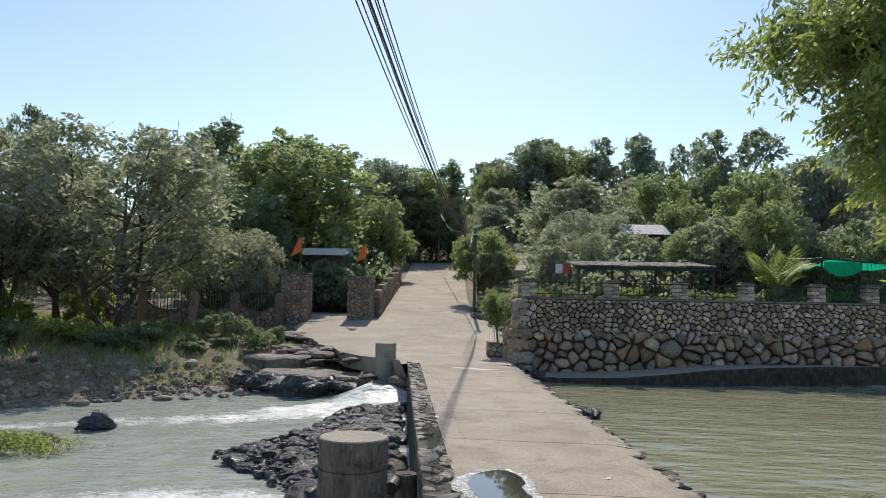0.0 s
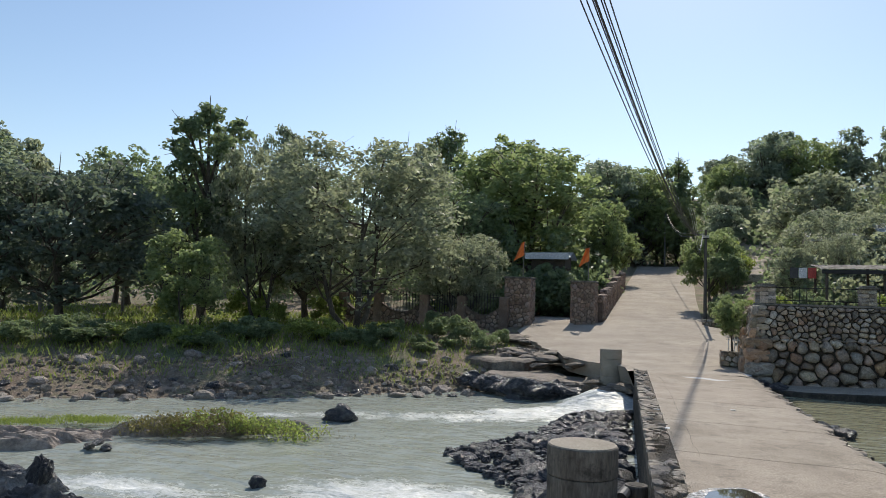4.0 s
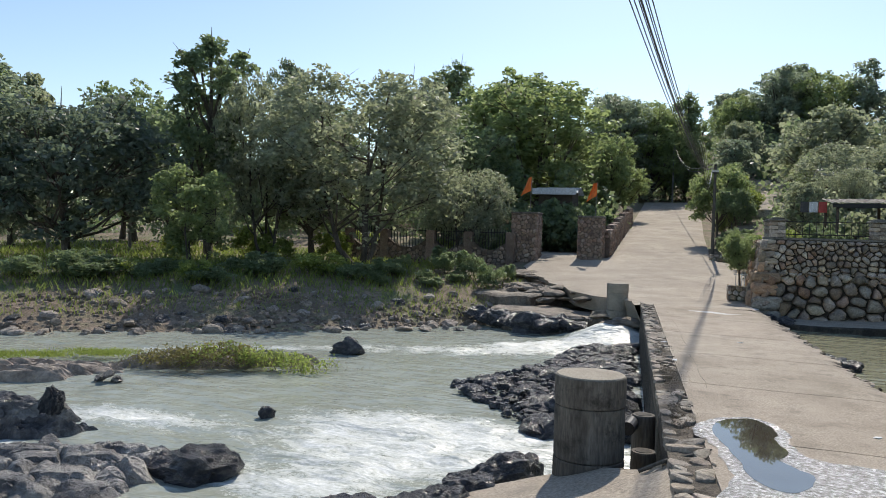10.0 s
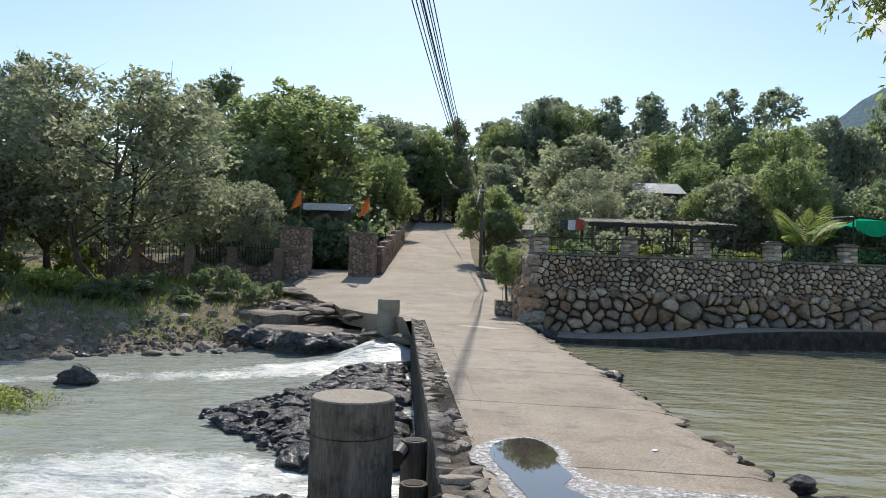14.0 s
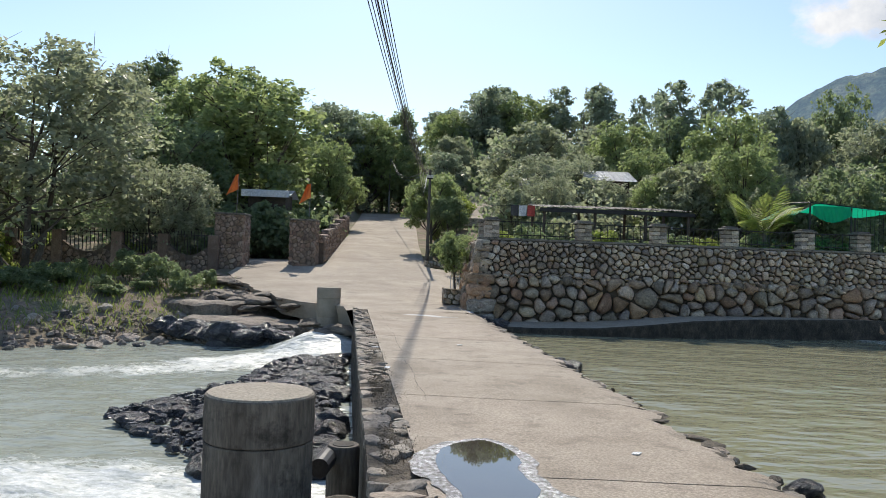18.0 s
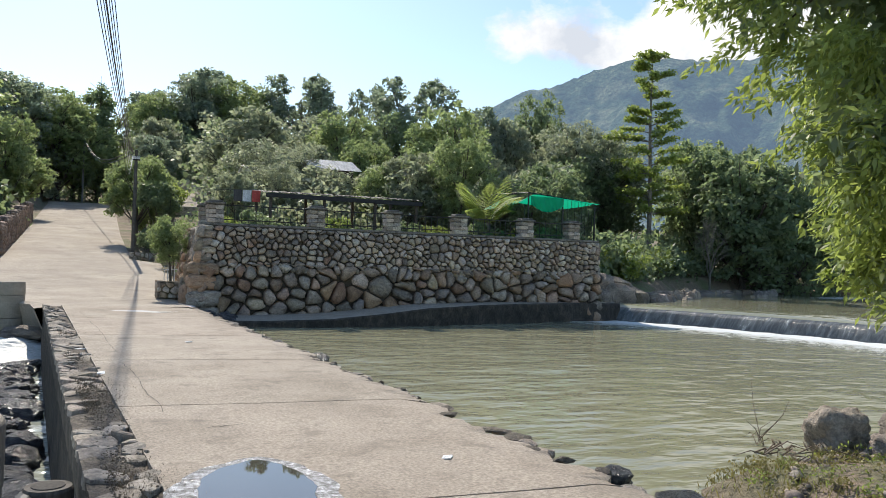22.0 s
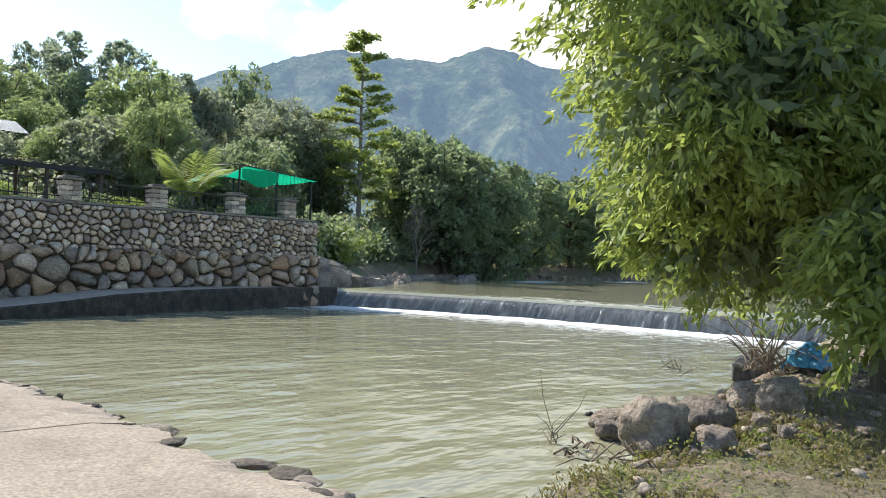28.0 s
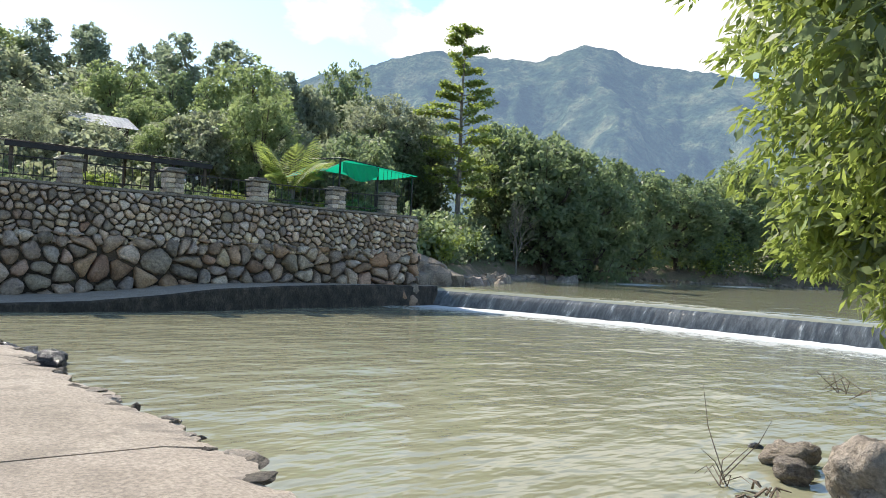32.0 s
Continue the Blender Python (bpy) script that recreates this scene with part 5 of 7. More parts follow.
for kind, rows in STANDS.items():
    src = KINDS[kind]
    for x, y, top, rad in rows:
        g = float(ground_z(x, y))
        s, sz = (1.4 if kind in ("round", "dark", "deep", "fresh") else 1.0 if kind == "feather" else 1.25) * rad / src["radius"], (top - g) / src["height"]
        (plant if kind in placed else place)(src, x, y, s, rt.uniform(0, 360), sz=sz)
        placed.add(kind)
place(bare, -38.5, 32.0, 0.95, 30)
plant(bare, -34.5, 34.5, 0.85, 150)
plant(bare, 30.5, 33.4, 0.5, 80)
for x, y, s in ((1.15, 24.75, 0.40), (1.5, 48.5, 0.6)):
    plant(KINDS["feather"], x, y, s, rt.uniform(0, 360), z=0.5 if y < 30 else None)
for x, y, s, t in ((4.2, 34, 0.35, "olive"), (9.4, 36.3, 0.42, "olive"), (6.4, 36.6, 0.40, "round"), (12.6, 34.0, 0.55, "olive"), (14.4, 32, 0.5, "fresh"), (11.2, 35, 0.36, "fresh"), (16.2, 33.5, 0.6, "olive"), 
                   (17.6, 31, 0.6, "shore"), (15.4, 37, 0.7, "fresh"), (19.5, 33, 0.7, "shore"), (23, 38, 0.8, "shore"), (26, 41, 0.9, "shore"), (6.2, 45, 0.4, "fresh"), (10.5, 46, 0.6, "olive"), (18, 42, 0.7, "grey")):
    plant(KINDS[t], x, y, s, rt.uniform(0, 360))
for x, y, s, t in ((-2.2, 91, 0.5, "fresh"), (-7.5, 89, 0.5, "grey"), (-9.4, 66, 0.7, "deep"), (-10.2, 59, 0.6, "fresh"), (-11, 74, 0.8, "olive"), (3.0, 72, 0.7, "olive"), (2.8, 80, 0.8, "fresh")):
    plant(KINDS[t], x, y, s, rt.uniform(0, 360))
for k in range(14):     # wooded far bank of the upper river, past the bend
    u = k / 13
    x = 58 + 60 * u
    y = float(np.interp(x, [58, 70, 120], [39.5, 33, 17]))
    plant(KINDS[("shore", "fresh", "olive")[k % 3]], x + rt.uniform(-1.5, 1.5), y + rt.uniform(0, 5), rt.uniform(0.8, 1.1), rt.uniform(0, 360))
for k in range(10):     # near bank of the upper river
    u = k / 9
    plant(KINDS[("fresh", "olive")[k % 2]], 44 + 76 * u, 11.5 - 22 * u - rt.uniform(0, 5), rt.uniform(0.7, 1.0), rt.uniform(0, 360))


def woods(name, label, mat, seed, n, leaf, spots, tall=(2.5, 6.0), puff=(0.9, 1.6), per=40):
    """Undergrowth and canopy too far to tell plant from plant."""
    r = random.Random(seed)
    cs, rr = [], []
    while len(cs) < n:
        x, y = spots(r)
        if road_l(y) - 2.5 < x < road_r(y) + 3 and y < 87 or y < 70 and 0.052 < (x + 0.35) / (y + 3) < 0.096:
            continue
        g = float(ground_z(x, y))
        h = r.uniform(*tall)
        for k in range(4):
            cs.append((x + r.uniform(-1, 1) * puff[1], y + r.uniform(-1, 1) * puff[1], g + h * (0.15 + 0.26 * k))), rr.append(r.uniform(*puff))
    w = leaf_cloud(name, cs, rr, per, leaf, mat, None, seed, 0.2, 1.6)
    return tagged(w, label, "woods", kind="stuff")


def hill_spot(r):
    y = r.uniform(52, 128)
    return r.uniform(-0.75, 0.6) * y, y


woods("hillside_woods", "dense green woods covering the hill", M["tree_a"], 51, 1900, 0.46, hill_spot)
woods("hillside_woods", "olive green woods covering the hill", M["tree_b"], 52, 1700, 0.46, hill_spot)


def far_spot(r):
    u = r.random()
    s = r.choice((-1, 1))
    return 36 + 150 * u, (43 - 34 * u) + r.uniform(1.5, 30) if s > 0 else (4 - 40 * u) - r.uniform(2, 30)


woods("valley_woods", "green woods along the upper valley", M["tree_c"], 53, 620, 0.6, far_spot)


def left_spot(r):
    return r.uniform(-95, -10), r.uniform(44, 74)


def bank_spot_far(r):
    x = 18.5 + 100 * r.random() ** 1.5
    return x, float(np.interp(x, [18, 20.5, 27.5, 36, 48, 58, 70, 120], [26.5, 28.4, 34.4, 37.0, 38.3, 36.0, 30, 14])) + r.uniform(-0.8, 1.5)


def bank_spot_near(r):
    x = 25 + 90 * r.random() ** 1.4
    return x, float(np.interp(x, [25, 45, 60, 80, 120], [9.8, 15.2, 13.8, 5.8, -8])) - r.uniform(0, 7)


def bend_spot(r):
    x = 46 + 40 * r.random()
    return x, float(np.interp(x, [46, 48, 58, 70, 100], [37.5, 38.0, 36.0, 29.5, 19.5])) + r.uniform(-0.8, 6.0)


def garden_spot(r):
    return r.uniform(3.0, 17.5), r.uniform(31.5, 48)


woods("bank_shrubs", "green shrubs and creepers hanging to the water", M["tree_a"], 55, 460, 0.24, bank_spot_far, (0.6, 2.6), (0.45, 0.9))
woods("bank_shrubs", "bright green shrubs along the upper river", M["tree_c"], 56, 240, 0.28, bank_spot_near, (0.5, 2.2), (0.5, 1.0))
woods("bank_shrubs", "sunlit yellow-green shrubs on the slope at the river bend", M["tree_y"], 57, 380, 0.26, bend_spot, (1.0, 4.0), (0.6, 1.0))
woods("riverside_woods", "dark green woods behind the left bank", M["tree_a"], 54, 620, 0.42, left_spot, (1.5, 5.5))
woods("garden_shrubs", "leafy shrubs filling the garden slope", M["tree_b"], 58, 330, 0.24, garden_spot, (0.8, 2.6), (0.45, 0.85))
woods("garden_shrubs", "deep green shrubs filling the garden slope", M["tree_a"], 59, 260, 0.24, garden_spot, (0.6, 2.4), (0.45, 0.85))

# tall tree in tiers above the far bank
r = random.Random(40)
tier = empty("tiered_tree", 0, 0, 0, "tall slender tree with flat tiers of yellow-green leaves", "tree")
bms, cs, rr = [tube([(0, 0, -0.3), (0.05, 0, 4), (-0.05, 0.05, 9), (0, 0, 12.2)], [0.16, 0.13, 0.08, 0.02], 8)], [], []
z, k = 3.6, 0
while z < 12.6:
    q = (2.5 if z < 8.4 else 1.6) * r.uniform(0.6, 1.05) * (1 - 0.30 * max(0, (z - 9) / 3.6))
    for j in range(r.choice((2, 3, 4))):
        a = r.uniform(0, 6.28)
        e = Vector((q * math.cos(a), q * math.sin(a), z + r.uniform(0.0, 0.35)))
        bms.append(tube([(0, 0, z - 0.15), (e.x * 0.6, e.y * 0.6, e.z - 0.08), e], [0.035, 0.025, 0.008], 4))
        for i in range(4):
            p = Vector((0, 0, z)).lerp(e, 0.35 + 0.22 * i)
            cs.append((p.x, p.y, p.z)), rr.append(0.30 + 0.05 * r.random())
    z += r.uniform(0.42, 0.85) if z > 8 else r.uniform(0.35, 0.6)
    k += 1
part("trunk", join(*bms), M["bark_pale"], tier)
r2 = np.random.RandomState(41)
c3 = np.repeat(np.array(cs), 46, 0)
d3 = unit(r2.normal(size=c3.shape)) * r2.uniform(0.2, 1.0, (len(c3), 1)) * np.repeat(np.array(rr), 46)[:, None] * [1.3, 1.3, 0.7]
n3 = unit(r2.normal(size=c3.shape) * 0.6 + [0, 0, 0.9])
a3 = unit(np.cross(n3, r2.normal(size=c3.shape)))
leaf_mesh("crown", c3 + d3, a3, n3, 0.24 * r2.uniform(0.6, 1.3, len(c3)), 1.9, M["tree_y"], tier)
place(tier, 28.6, 36.5, 1.0, 0, sz=1.02)

# big leaning tree over the near pool: sprays of long drooping leaves on several boughs
r = random.Random(77)
BX, BY = 9.2, 4.6
BZ = float(ground_z(BX, BY))
big = empty("riverside_tree", BX, BY, BZ, "large dense tree with drooping bright green leaves over the bank", "tree")
LOBES = [(8.3, 5.4, 6.3, 3.5, 3.0, 2.2, 420), (6.9, 5.6, 4.7, 1.9, 2.0, 1.4, 280), (7.2, 4.9, 2.9, 1.75, 1.4, 1.3, 320), (8.4, 5.5, 1.7, 1.5, 1.15, 0.9, 230), (9.7, 4.4, 3.4, 2.5, 2.1, 2.8, 330), (9.3, 6.4, 3.2, 1.9, 1.3, 2.0, 250), (10.6, 5.8, 1.8, 1.5, 1.3, 1.4, 150), (5.8, 6.6, 6.3, 1.8, 1.5, 1.3, 190), (7.2, 3.3, 1.35, 1.1, 0.9, 1.15, 170), (8.3, 3.7, 2.3, 1.4, 1.2, 1.3, 170)]
tips = []
for cx, cy, cz, rx, ry, rz_, n in LOBES:
    knots = [Vector((r.gauss(0, 1), r.gauss(0, 1), r.gauss(0.1, 0.9))).normalized() for _ in range(max(7, n // 18))]
    for _ in range(n):
        d = (knots[r.randrange(len(knots))] + Vector((r.gauss(0, 1), r.gauss(0, 1), r.gauss(0, 1))) * 0.30).normalized() * r.uniform(0.62, 1.06)
        tips.append((cx + d.x * rx - BX, cy + d.y * ry - BY, cz + d.z * rz_ - BZ, d.x, d.y))
tips = np.array(tips)
r2 = np.random.RandomState(78)
SPRAY = 34
base = np.repeat(tips[:, :3], SPRAY, 0)
way = np.repeat(unit(np.stack([tips[:, 3], tips[:, 4], np.full(len(tips), -0.45)], 1) + r2.normal(size=(len(tips), 3)) * 0.3), SPRAY, 0)
along = np.tile(np.linspace(-0.30, 0.22, SPRAY), len(tips))[:, None]
ax = unit(way * 0.8 + r2.normal(size=base.shape) * 0.55 + [0, 0, -0.35])
nn = r2.normal(size=base.shape) * 0.7 + [0, 0, 0.75]
nn = unit(nn - ax * (nn * ax).sum(1)[:, None])
size = 0.135 * r2.uniform(0.65, 1.25, len(base))
leaf_mesh("crown", base + way * along + ax * size[:, None] * 0.55 + r2.normal(size=base.shape) * 0.05, ax, nn, size, 3.0, M["tree_y"], big, 0.42)
# deeper green inner leaves carry the crown's inner shade in their colour
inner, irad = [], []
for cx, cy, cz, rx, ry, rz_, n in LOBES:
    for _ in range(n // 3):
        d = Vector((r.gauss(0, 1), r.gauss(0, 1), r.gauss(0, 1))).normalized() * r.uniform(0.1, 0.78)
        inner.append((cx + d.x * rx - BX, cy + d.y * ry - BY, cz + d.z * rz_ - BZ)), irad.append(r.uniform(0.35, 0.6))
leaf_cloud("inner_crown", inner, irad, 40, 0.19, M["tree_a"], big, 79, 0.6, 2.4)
bms = [tube([(0.6, -0.6, -0.5), (0.5, -0.5, 1.2), (0.2, -0.2, 3.4), (0, 0, 6.0), (-0.3, 0.1, 8.0)], [0.42, 0.34, 0.28, 0.2, 0.06], 10)]
for cx, cy, cz, rx, ry, rz_, n in LOBES:
    e = Vector((cx - BX, cy - BY, cz - BZ))
    s = Vector((0.3, -0.3, min(3.6, e.z * 0.7)))
    bms.append(tube([s, s.lerp(e, 0.5) + Vector((0, 0, 0.35)), e], [0.14, 0.09, 0.04], 6))
    for _ in range(9):
        g = e + Vector((r.uniform(-1, 1) * rx, r.uniform(-1, 1) * ry, r.uniform(-0.8, 0.8) * rz_)) * 0.8
        bms.append(tube([s.lerp(e, r.uniform(0.5, 1.0)), e.lerp(g, 0.5) + Vector((0, 0, 0.12)), g], [0.04, 0.025, 0.006], 4))
part("trunk", join(*bms), M["bark"], big)

# bushes on the banks
for k in range(34):
    x = rt.uniform(-40, -13.5)
    y = 0.73 * x + 28.0 + rt.uniform(6.0, 9.0)
    plant(bush if k % 4 else pale_bush, x, y, rt.uniform(0.5, 1.0), rt.uniform(0, 360), sz=rt.uniform(0.3, 0.6))
for x, y, s in ((-9.2, 28.0, 0.65), (-10.6, 29.2, 0.75), (-11.8, 29.6, 0.6), (-8.7, 29.8, 0.45), (-12.6, 31.5, 0.7)):
    plant(bush, x, y, s, rt.uniform(0, 360))
place(bush, -14.2, 30.5, 0.45)
for k in range(22):     # low green growth on the bank and under the fence
    x = rt.uniform(-34, -9.5)
    plant(bush, x, min(0.73 * x + 28.0 + rt.uniform(6.5, 9.5), 34.6), rt.uniform(0.3, 0.6), rt.uniform(0, 360), sz=rt.uniform(0.2, 0.4))
for k in range(16):     # growth beside the climbing road
    y = 44 + 2.6 * k
    plant(bush, float(road_l(y)) - 2.4 - rt.uniform(0, 1.2), y, rt.uniform(1.0, 1.5), rt.uniform(0, 360))
    plant([bush, pale_bush][k % 4 == 1], float(road_r(y)) + 1.6 + rt.uniform(0, 0.8), y, rt.uniform(0.9, 1.3), rt.uniform(0, 360))
for x, y, s in ((-10.4, 40.5, 1.3), (-9.4, 42.4, 1.45), (-7.4, 42.8, 1.4), (-12, 40.5, 1.3), (-10.6, 42.9, 2.0), (-8.6, 43.0, 2.1), (-7.6, 43.2, 1.9)):
    plant(bush, x, y, s, rt.uniform(0, 360))
place(pale_bush, 20.6, 28.4, 1.1)
for x, y, s in ((-20, 34.5, 1.0), (-24.5, 33, 1.1), (-18.8, 36.5, 1.0), (-15, 37.2, 0.9), (-27.5, 30.5, 0.9), (-21.5, 30.5, 0.8)):
    plant(pale_bush, x, y, s, rt.uniform(0, 360))
for k in range(22):
    plant([pale_bush, pale_bush, bush][k % 3], 19.6 + 0.85 * k, 28.4 + 0.62 * k + rt.uniform(-0.4, 1.0), rt.uniform(0.5, 1.05), rt.uniform(0, 360))
for k in range(15):
    plant([bush, pale_bush][k % 4 == 0], 2.6 + 0.85 * k, 23.5 + rt.uniform(0, 0.6), rt.uniform(0.35, 0.6), rt.uniform(0, 360), z=1.85)
for x, y in ((1.9, 29.5), (2.4, 31), (2.2, 33), (1.8, 35.5), (0.9, 39.3), (1.4, 40.6), (0.9, 42), (2.2, 38)):
    plant([bush, pale_bush][x > 2], x + 0.3, y, rt.uniform(0.6, 0.9), rt.uniform(0, 360), z=float(road_z(y)) + 0.1)

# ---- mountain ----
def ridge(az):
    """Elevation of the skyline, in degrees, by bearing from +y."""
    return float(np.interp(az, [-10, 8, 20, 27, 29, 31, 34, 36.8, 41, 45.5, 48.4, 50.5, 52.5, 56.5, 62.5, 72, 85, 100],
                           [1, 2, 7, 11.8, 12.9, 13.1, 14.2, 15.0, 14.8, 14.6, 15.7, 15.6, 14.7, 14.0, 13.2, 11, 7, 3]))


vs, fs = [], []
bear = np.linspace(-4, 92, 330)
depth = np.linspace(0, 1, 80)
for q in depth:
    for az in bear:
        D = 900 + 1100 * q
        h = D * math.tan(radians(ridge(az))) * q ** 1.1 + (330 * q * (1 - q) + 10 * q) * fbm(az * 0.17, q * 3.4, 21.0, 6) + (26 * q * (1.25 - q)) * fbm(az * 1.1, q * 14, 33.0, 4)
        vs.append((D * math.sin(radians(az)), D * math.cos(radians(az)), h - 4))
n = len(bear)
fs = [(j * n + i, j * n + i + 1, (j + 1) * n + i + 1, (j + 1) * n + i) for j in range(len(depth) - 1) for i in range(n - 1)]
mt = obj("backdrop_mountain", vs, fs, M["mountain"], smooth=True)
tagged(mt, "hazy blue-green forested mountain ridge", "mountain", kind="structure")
# ---- clouds above the mountain ----
def cloud_mat():
    m, n, l, p = nodes_of("cloud")
    tc = n.new("ShaderNodeTexCoord").outputs["Object"]
    a = noise_tex(n, l, tc, 0.0013, 9.0, 0.58, (1.0, 1.0, 1.7))
    at = n.new("ShaderNodeAttribute")
    at.attribute_name = "foam"
    s = n.new("ShaderNodeMath")
    s.operation = "ADD"
    l.new(a.outputs["Fac"], s.inputs[0]), l.new(at.outputs["Fac"], s.inputs[1])
    fr = ramp(n, [(0.60, (0, 0, 0)), (0.69, (1, 1, 1))])
    l.new(s.outputs[0], fr.inputs[0])
    b = noise_tex(n, l, tc, 0.0022, 6.0, 0.6)
    cr = ramp(n, [(0.36, (0.62, 0.66, 0.73)), (0.56, (0.97, 0.97, 0.97))])
    l.new(b.outputs["Fac"], cr.inputs[0])
    em = n.new("ShaderNodeEmission")
    em.inputs[1].default_value = 0.95
    l.new(cr.outputs[0], em.inputs[0])
    tr, ms = n.new("ShaderNodeBsdfTransparent"), n.new("ShaderNodeMixShader")
    l.new(fr.outputs[0], ms.inputs[0]), l.new(tr.outputs[0], ms.inputs[1]), l.new(em.outputs[0], ms.inputs[2])
    l.new(ms.outputs[0], n["Material Output"].inputs[0])
    return m


vs, fo = [], []
az, el = np.linspace(-6, 110, 80), np.linspace(2, 34, 34)
for e in el:
    for a in az:
        vs.append((3600 * math.sin(radians(a)) * math.cos(radians(e)), 3600 * math.cos(radians(a)) * math.cos(radians(e)), 3600 * math.sin(radians(e))))
        body = math.exp(-((a - 46) / 27) ** 2) * math.exp(-((e - 17) / 7.5) ** 2)
        fo.append(-0.35 + 0.68 * body)
fs = [(j * 80 + i, j * 80 + i + 1, (j + 1) * 80 + i + 1, (j + 1) * 80 + i) for j in range(33) for i in range(79)]
clouds = obj("backdrop_clouds", vs, fs, cloud_mat(), smooth=True)
clouds.data.attributes.new("foam", "FLOAT", "POINT").data.foreach_set("value", fo)
clouds.visible_shadow = False
tagged(clouds, "white cumulus clouds behind the mountain", "cloud", kind="structure")

# ---- rocks ----
def outcrop(name, x, y, z, rx, ry, h, seed, mat, label, rot=0.0, terr=5.0, n=64):
    """A low ledge of broken rock: terraced, cracked, with an uneven rim."""
    bm = bmesh.new()
    grid = []
    for j in range(n + 1):
        row = []
        for i in range(n + 1):
            u, v = 2 * i / n - 1, 2 * j / n - 1
            rim = math.hypot(u, v) + 0.30 * fbm(u * 1.6 + seed, v * 1.6, seed, 3)
            f = 1 - float(smoothstep(0.45, 1.0, rim))
            near_d, near_p = noise.voronoi((u * 3.2 + 1.5 * v + seed, v * 4.4 - 0.8 * u, seed))
            block = noise.noise(near_p[0] * 9.7)
            seam = min(1.0, (near_d[1] - near_d[0]) * 7)
            k = f * (0.66 + 0.34 * fbm(u * 2.1, v * 2.1 + seed, seed + 5, 3) + 0.30 * block + 0.10 * abs(fbm(u * 9, v * 9, seed, 3))) * (0.74 + 0.26 * seam)
            q = math.floor(k * terr) / terr
            k = 0.6 * k + 0.4 * (q + min(1, (k * terr - math.floor(k * terr)) * 3) / terr)
            row.append(bm.verts.new((u * rx + 0.05 * rx * noise.noise((u * 6, v * 6, seed)), v * ry + 0.05 * ry * noise.noise((v * 6, u * 6, seed)), k * h - 0.35 * (1 - f))))
        grid.append(row)
    for a, b in zip(grid, grid[1:]):
        for i in range(n):
            bm.faces.new((a[i], a[i + 1], b[i + 1], b[i]))
    o = part(name, bm, mat)
    o.matrix_basis = pose(x, y, z, 0, 0, rot)
    return tagged(o, label, "rock")


WZ = RIVER_Z
outcrop("rock_ledge", -8.75, 3.55, WZ - 0.10, 2.25, 1.75, 0.44, 1.3, M["rock_wet"], "broad broken ledge of wet grey rock in the rapids", 28, 5, 110)
outcrop("rock_ledge", -11.7, 5.5, WZ - 0.05, 1.5, 0.75, 0.42, 4.1, M["rock_wet"], "dark rounded rock with water pouring past", 32)
outcrop("rock_ledge", -10.6, 5.0, WZ - 0.12, 1.2, 0.45, 0.42, 4.7, M["rock_black"], "thin black rock shelf between the chutes", 30)
outcrop("rock_ledge", -14.6, 8.9, WZ - 0.06, 2.6, 1.0, 0.46, 5.2, M["rock"], "flat grey rock bar in the river", 32, 5, 80)
outcrop("rock_ledge", -16.2, 7.4, WZ - 0.06, 1.4, 0.8, 0.5, 5.8, M["rock_wet"], "dark wet rock below the bar", 30)
outcrop("rock_ledge", -11.9, 11.6, WZ, 3.3, 0.95, 0.40, 6.2, M["rock"], "flat gravel bar overgrown with dry weeds", 35)
outcrop("rock_ledge", -7.6, 28.6, -0.55, 2.2, 2.4, 0.62, 10.5, M["rock_flat"], "layered rock outcrop at the road edge", 10, 6)
outcrop("rock_ledge", -5.6, 22.6, -1.5, 1.6, 0.8, 0.85, 11.5, M["rock_black"], "black wet rock shelf over the side channel", 5)
outcrop("rock_ledge", 18.4, 25.9, -0.35, 3.0, 1.7, 1.0, 12.5, M["rock_flat"], "brown layered rock at the end of the garden wall", 22, 4)
outcrop("rock_ledge", 24.5, 28.6, -0.1, 4.0, 1.0, 0.6, 13.5, M["rock_flat"], "low rocky shore below the trees", 38)
outcrop("rock_ledge", 33.5, 32.2, -0.05, 3.0, 0.8, 0.5, 14.5, M["rock"], "flat rock bar in the upper river", 30)
rb = random.Random(9)
for k in range(150):      # black rocks along the downstream side
    y = rb.uniform(8.6, 19.5)
    x = deck_l(y) - 0.35 - rb.random() ** 1.2 * float(np.interp(y, [9, 12, 15, 19.5], [1.7, 3.9, 2.4, 1.0]))
    s = rb.uniform(0.12, 0.42)
    boulder("rock", x, y, WZ + 0.06, s * rb.uniform(1, 1.7), s, s * rb.uniform(0.4, 0.75), k, rb.uniform(0, 360), "angular black wet rock beside the causeway", group="black rocks by the causeway", black=True, tilt=rb.uniform(-15, 15))
WETS = [me.copy() for me in STONES]
for me in WETS:
    me.materials.clear()
    me.materials.append(M["rock_wet"])
for k in range(18):      # broken blocks on the ledges in the rapids
    cx, cy, rx, ry = ((-8.9, 3.3, 1.6, 1.1), (-14.6, 8.6, 2.2, 0.8), (-3.2, 3.2, 0.6, 1.2))[k % 3]
    s = rb.uniform(0.10, 0.24)
    o = boulder("rock", cx + rb.uniform(-1, 1) * rx, cy + rb.uniform(-1, 1) * ry, WZ + rb.uniform(0.05, 0.2), s * rb.uniform(1, 1.6), s, s * rb.uniform(0.35, 0.7), k, rb.uniform(0, 360), "broken grey-black block on the river ledge", group="broken blocks in the rapids", tilt=rb.uniform(-18, 18))
    o.data = WETS[k % 12]
boulder("rock", -9.75, 15.0, WZ + 0.12, 0.55, 0.42, 0.36, 2, 30, "dark rounded rock standing in the river", black=True)
boulder("rock", -7.85, 7.6, WZ, 0.2, 0.16, 0.22, 5, 0, "small pointed dark rock in the river", black=True)
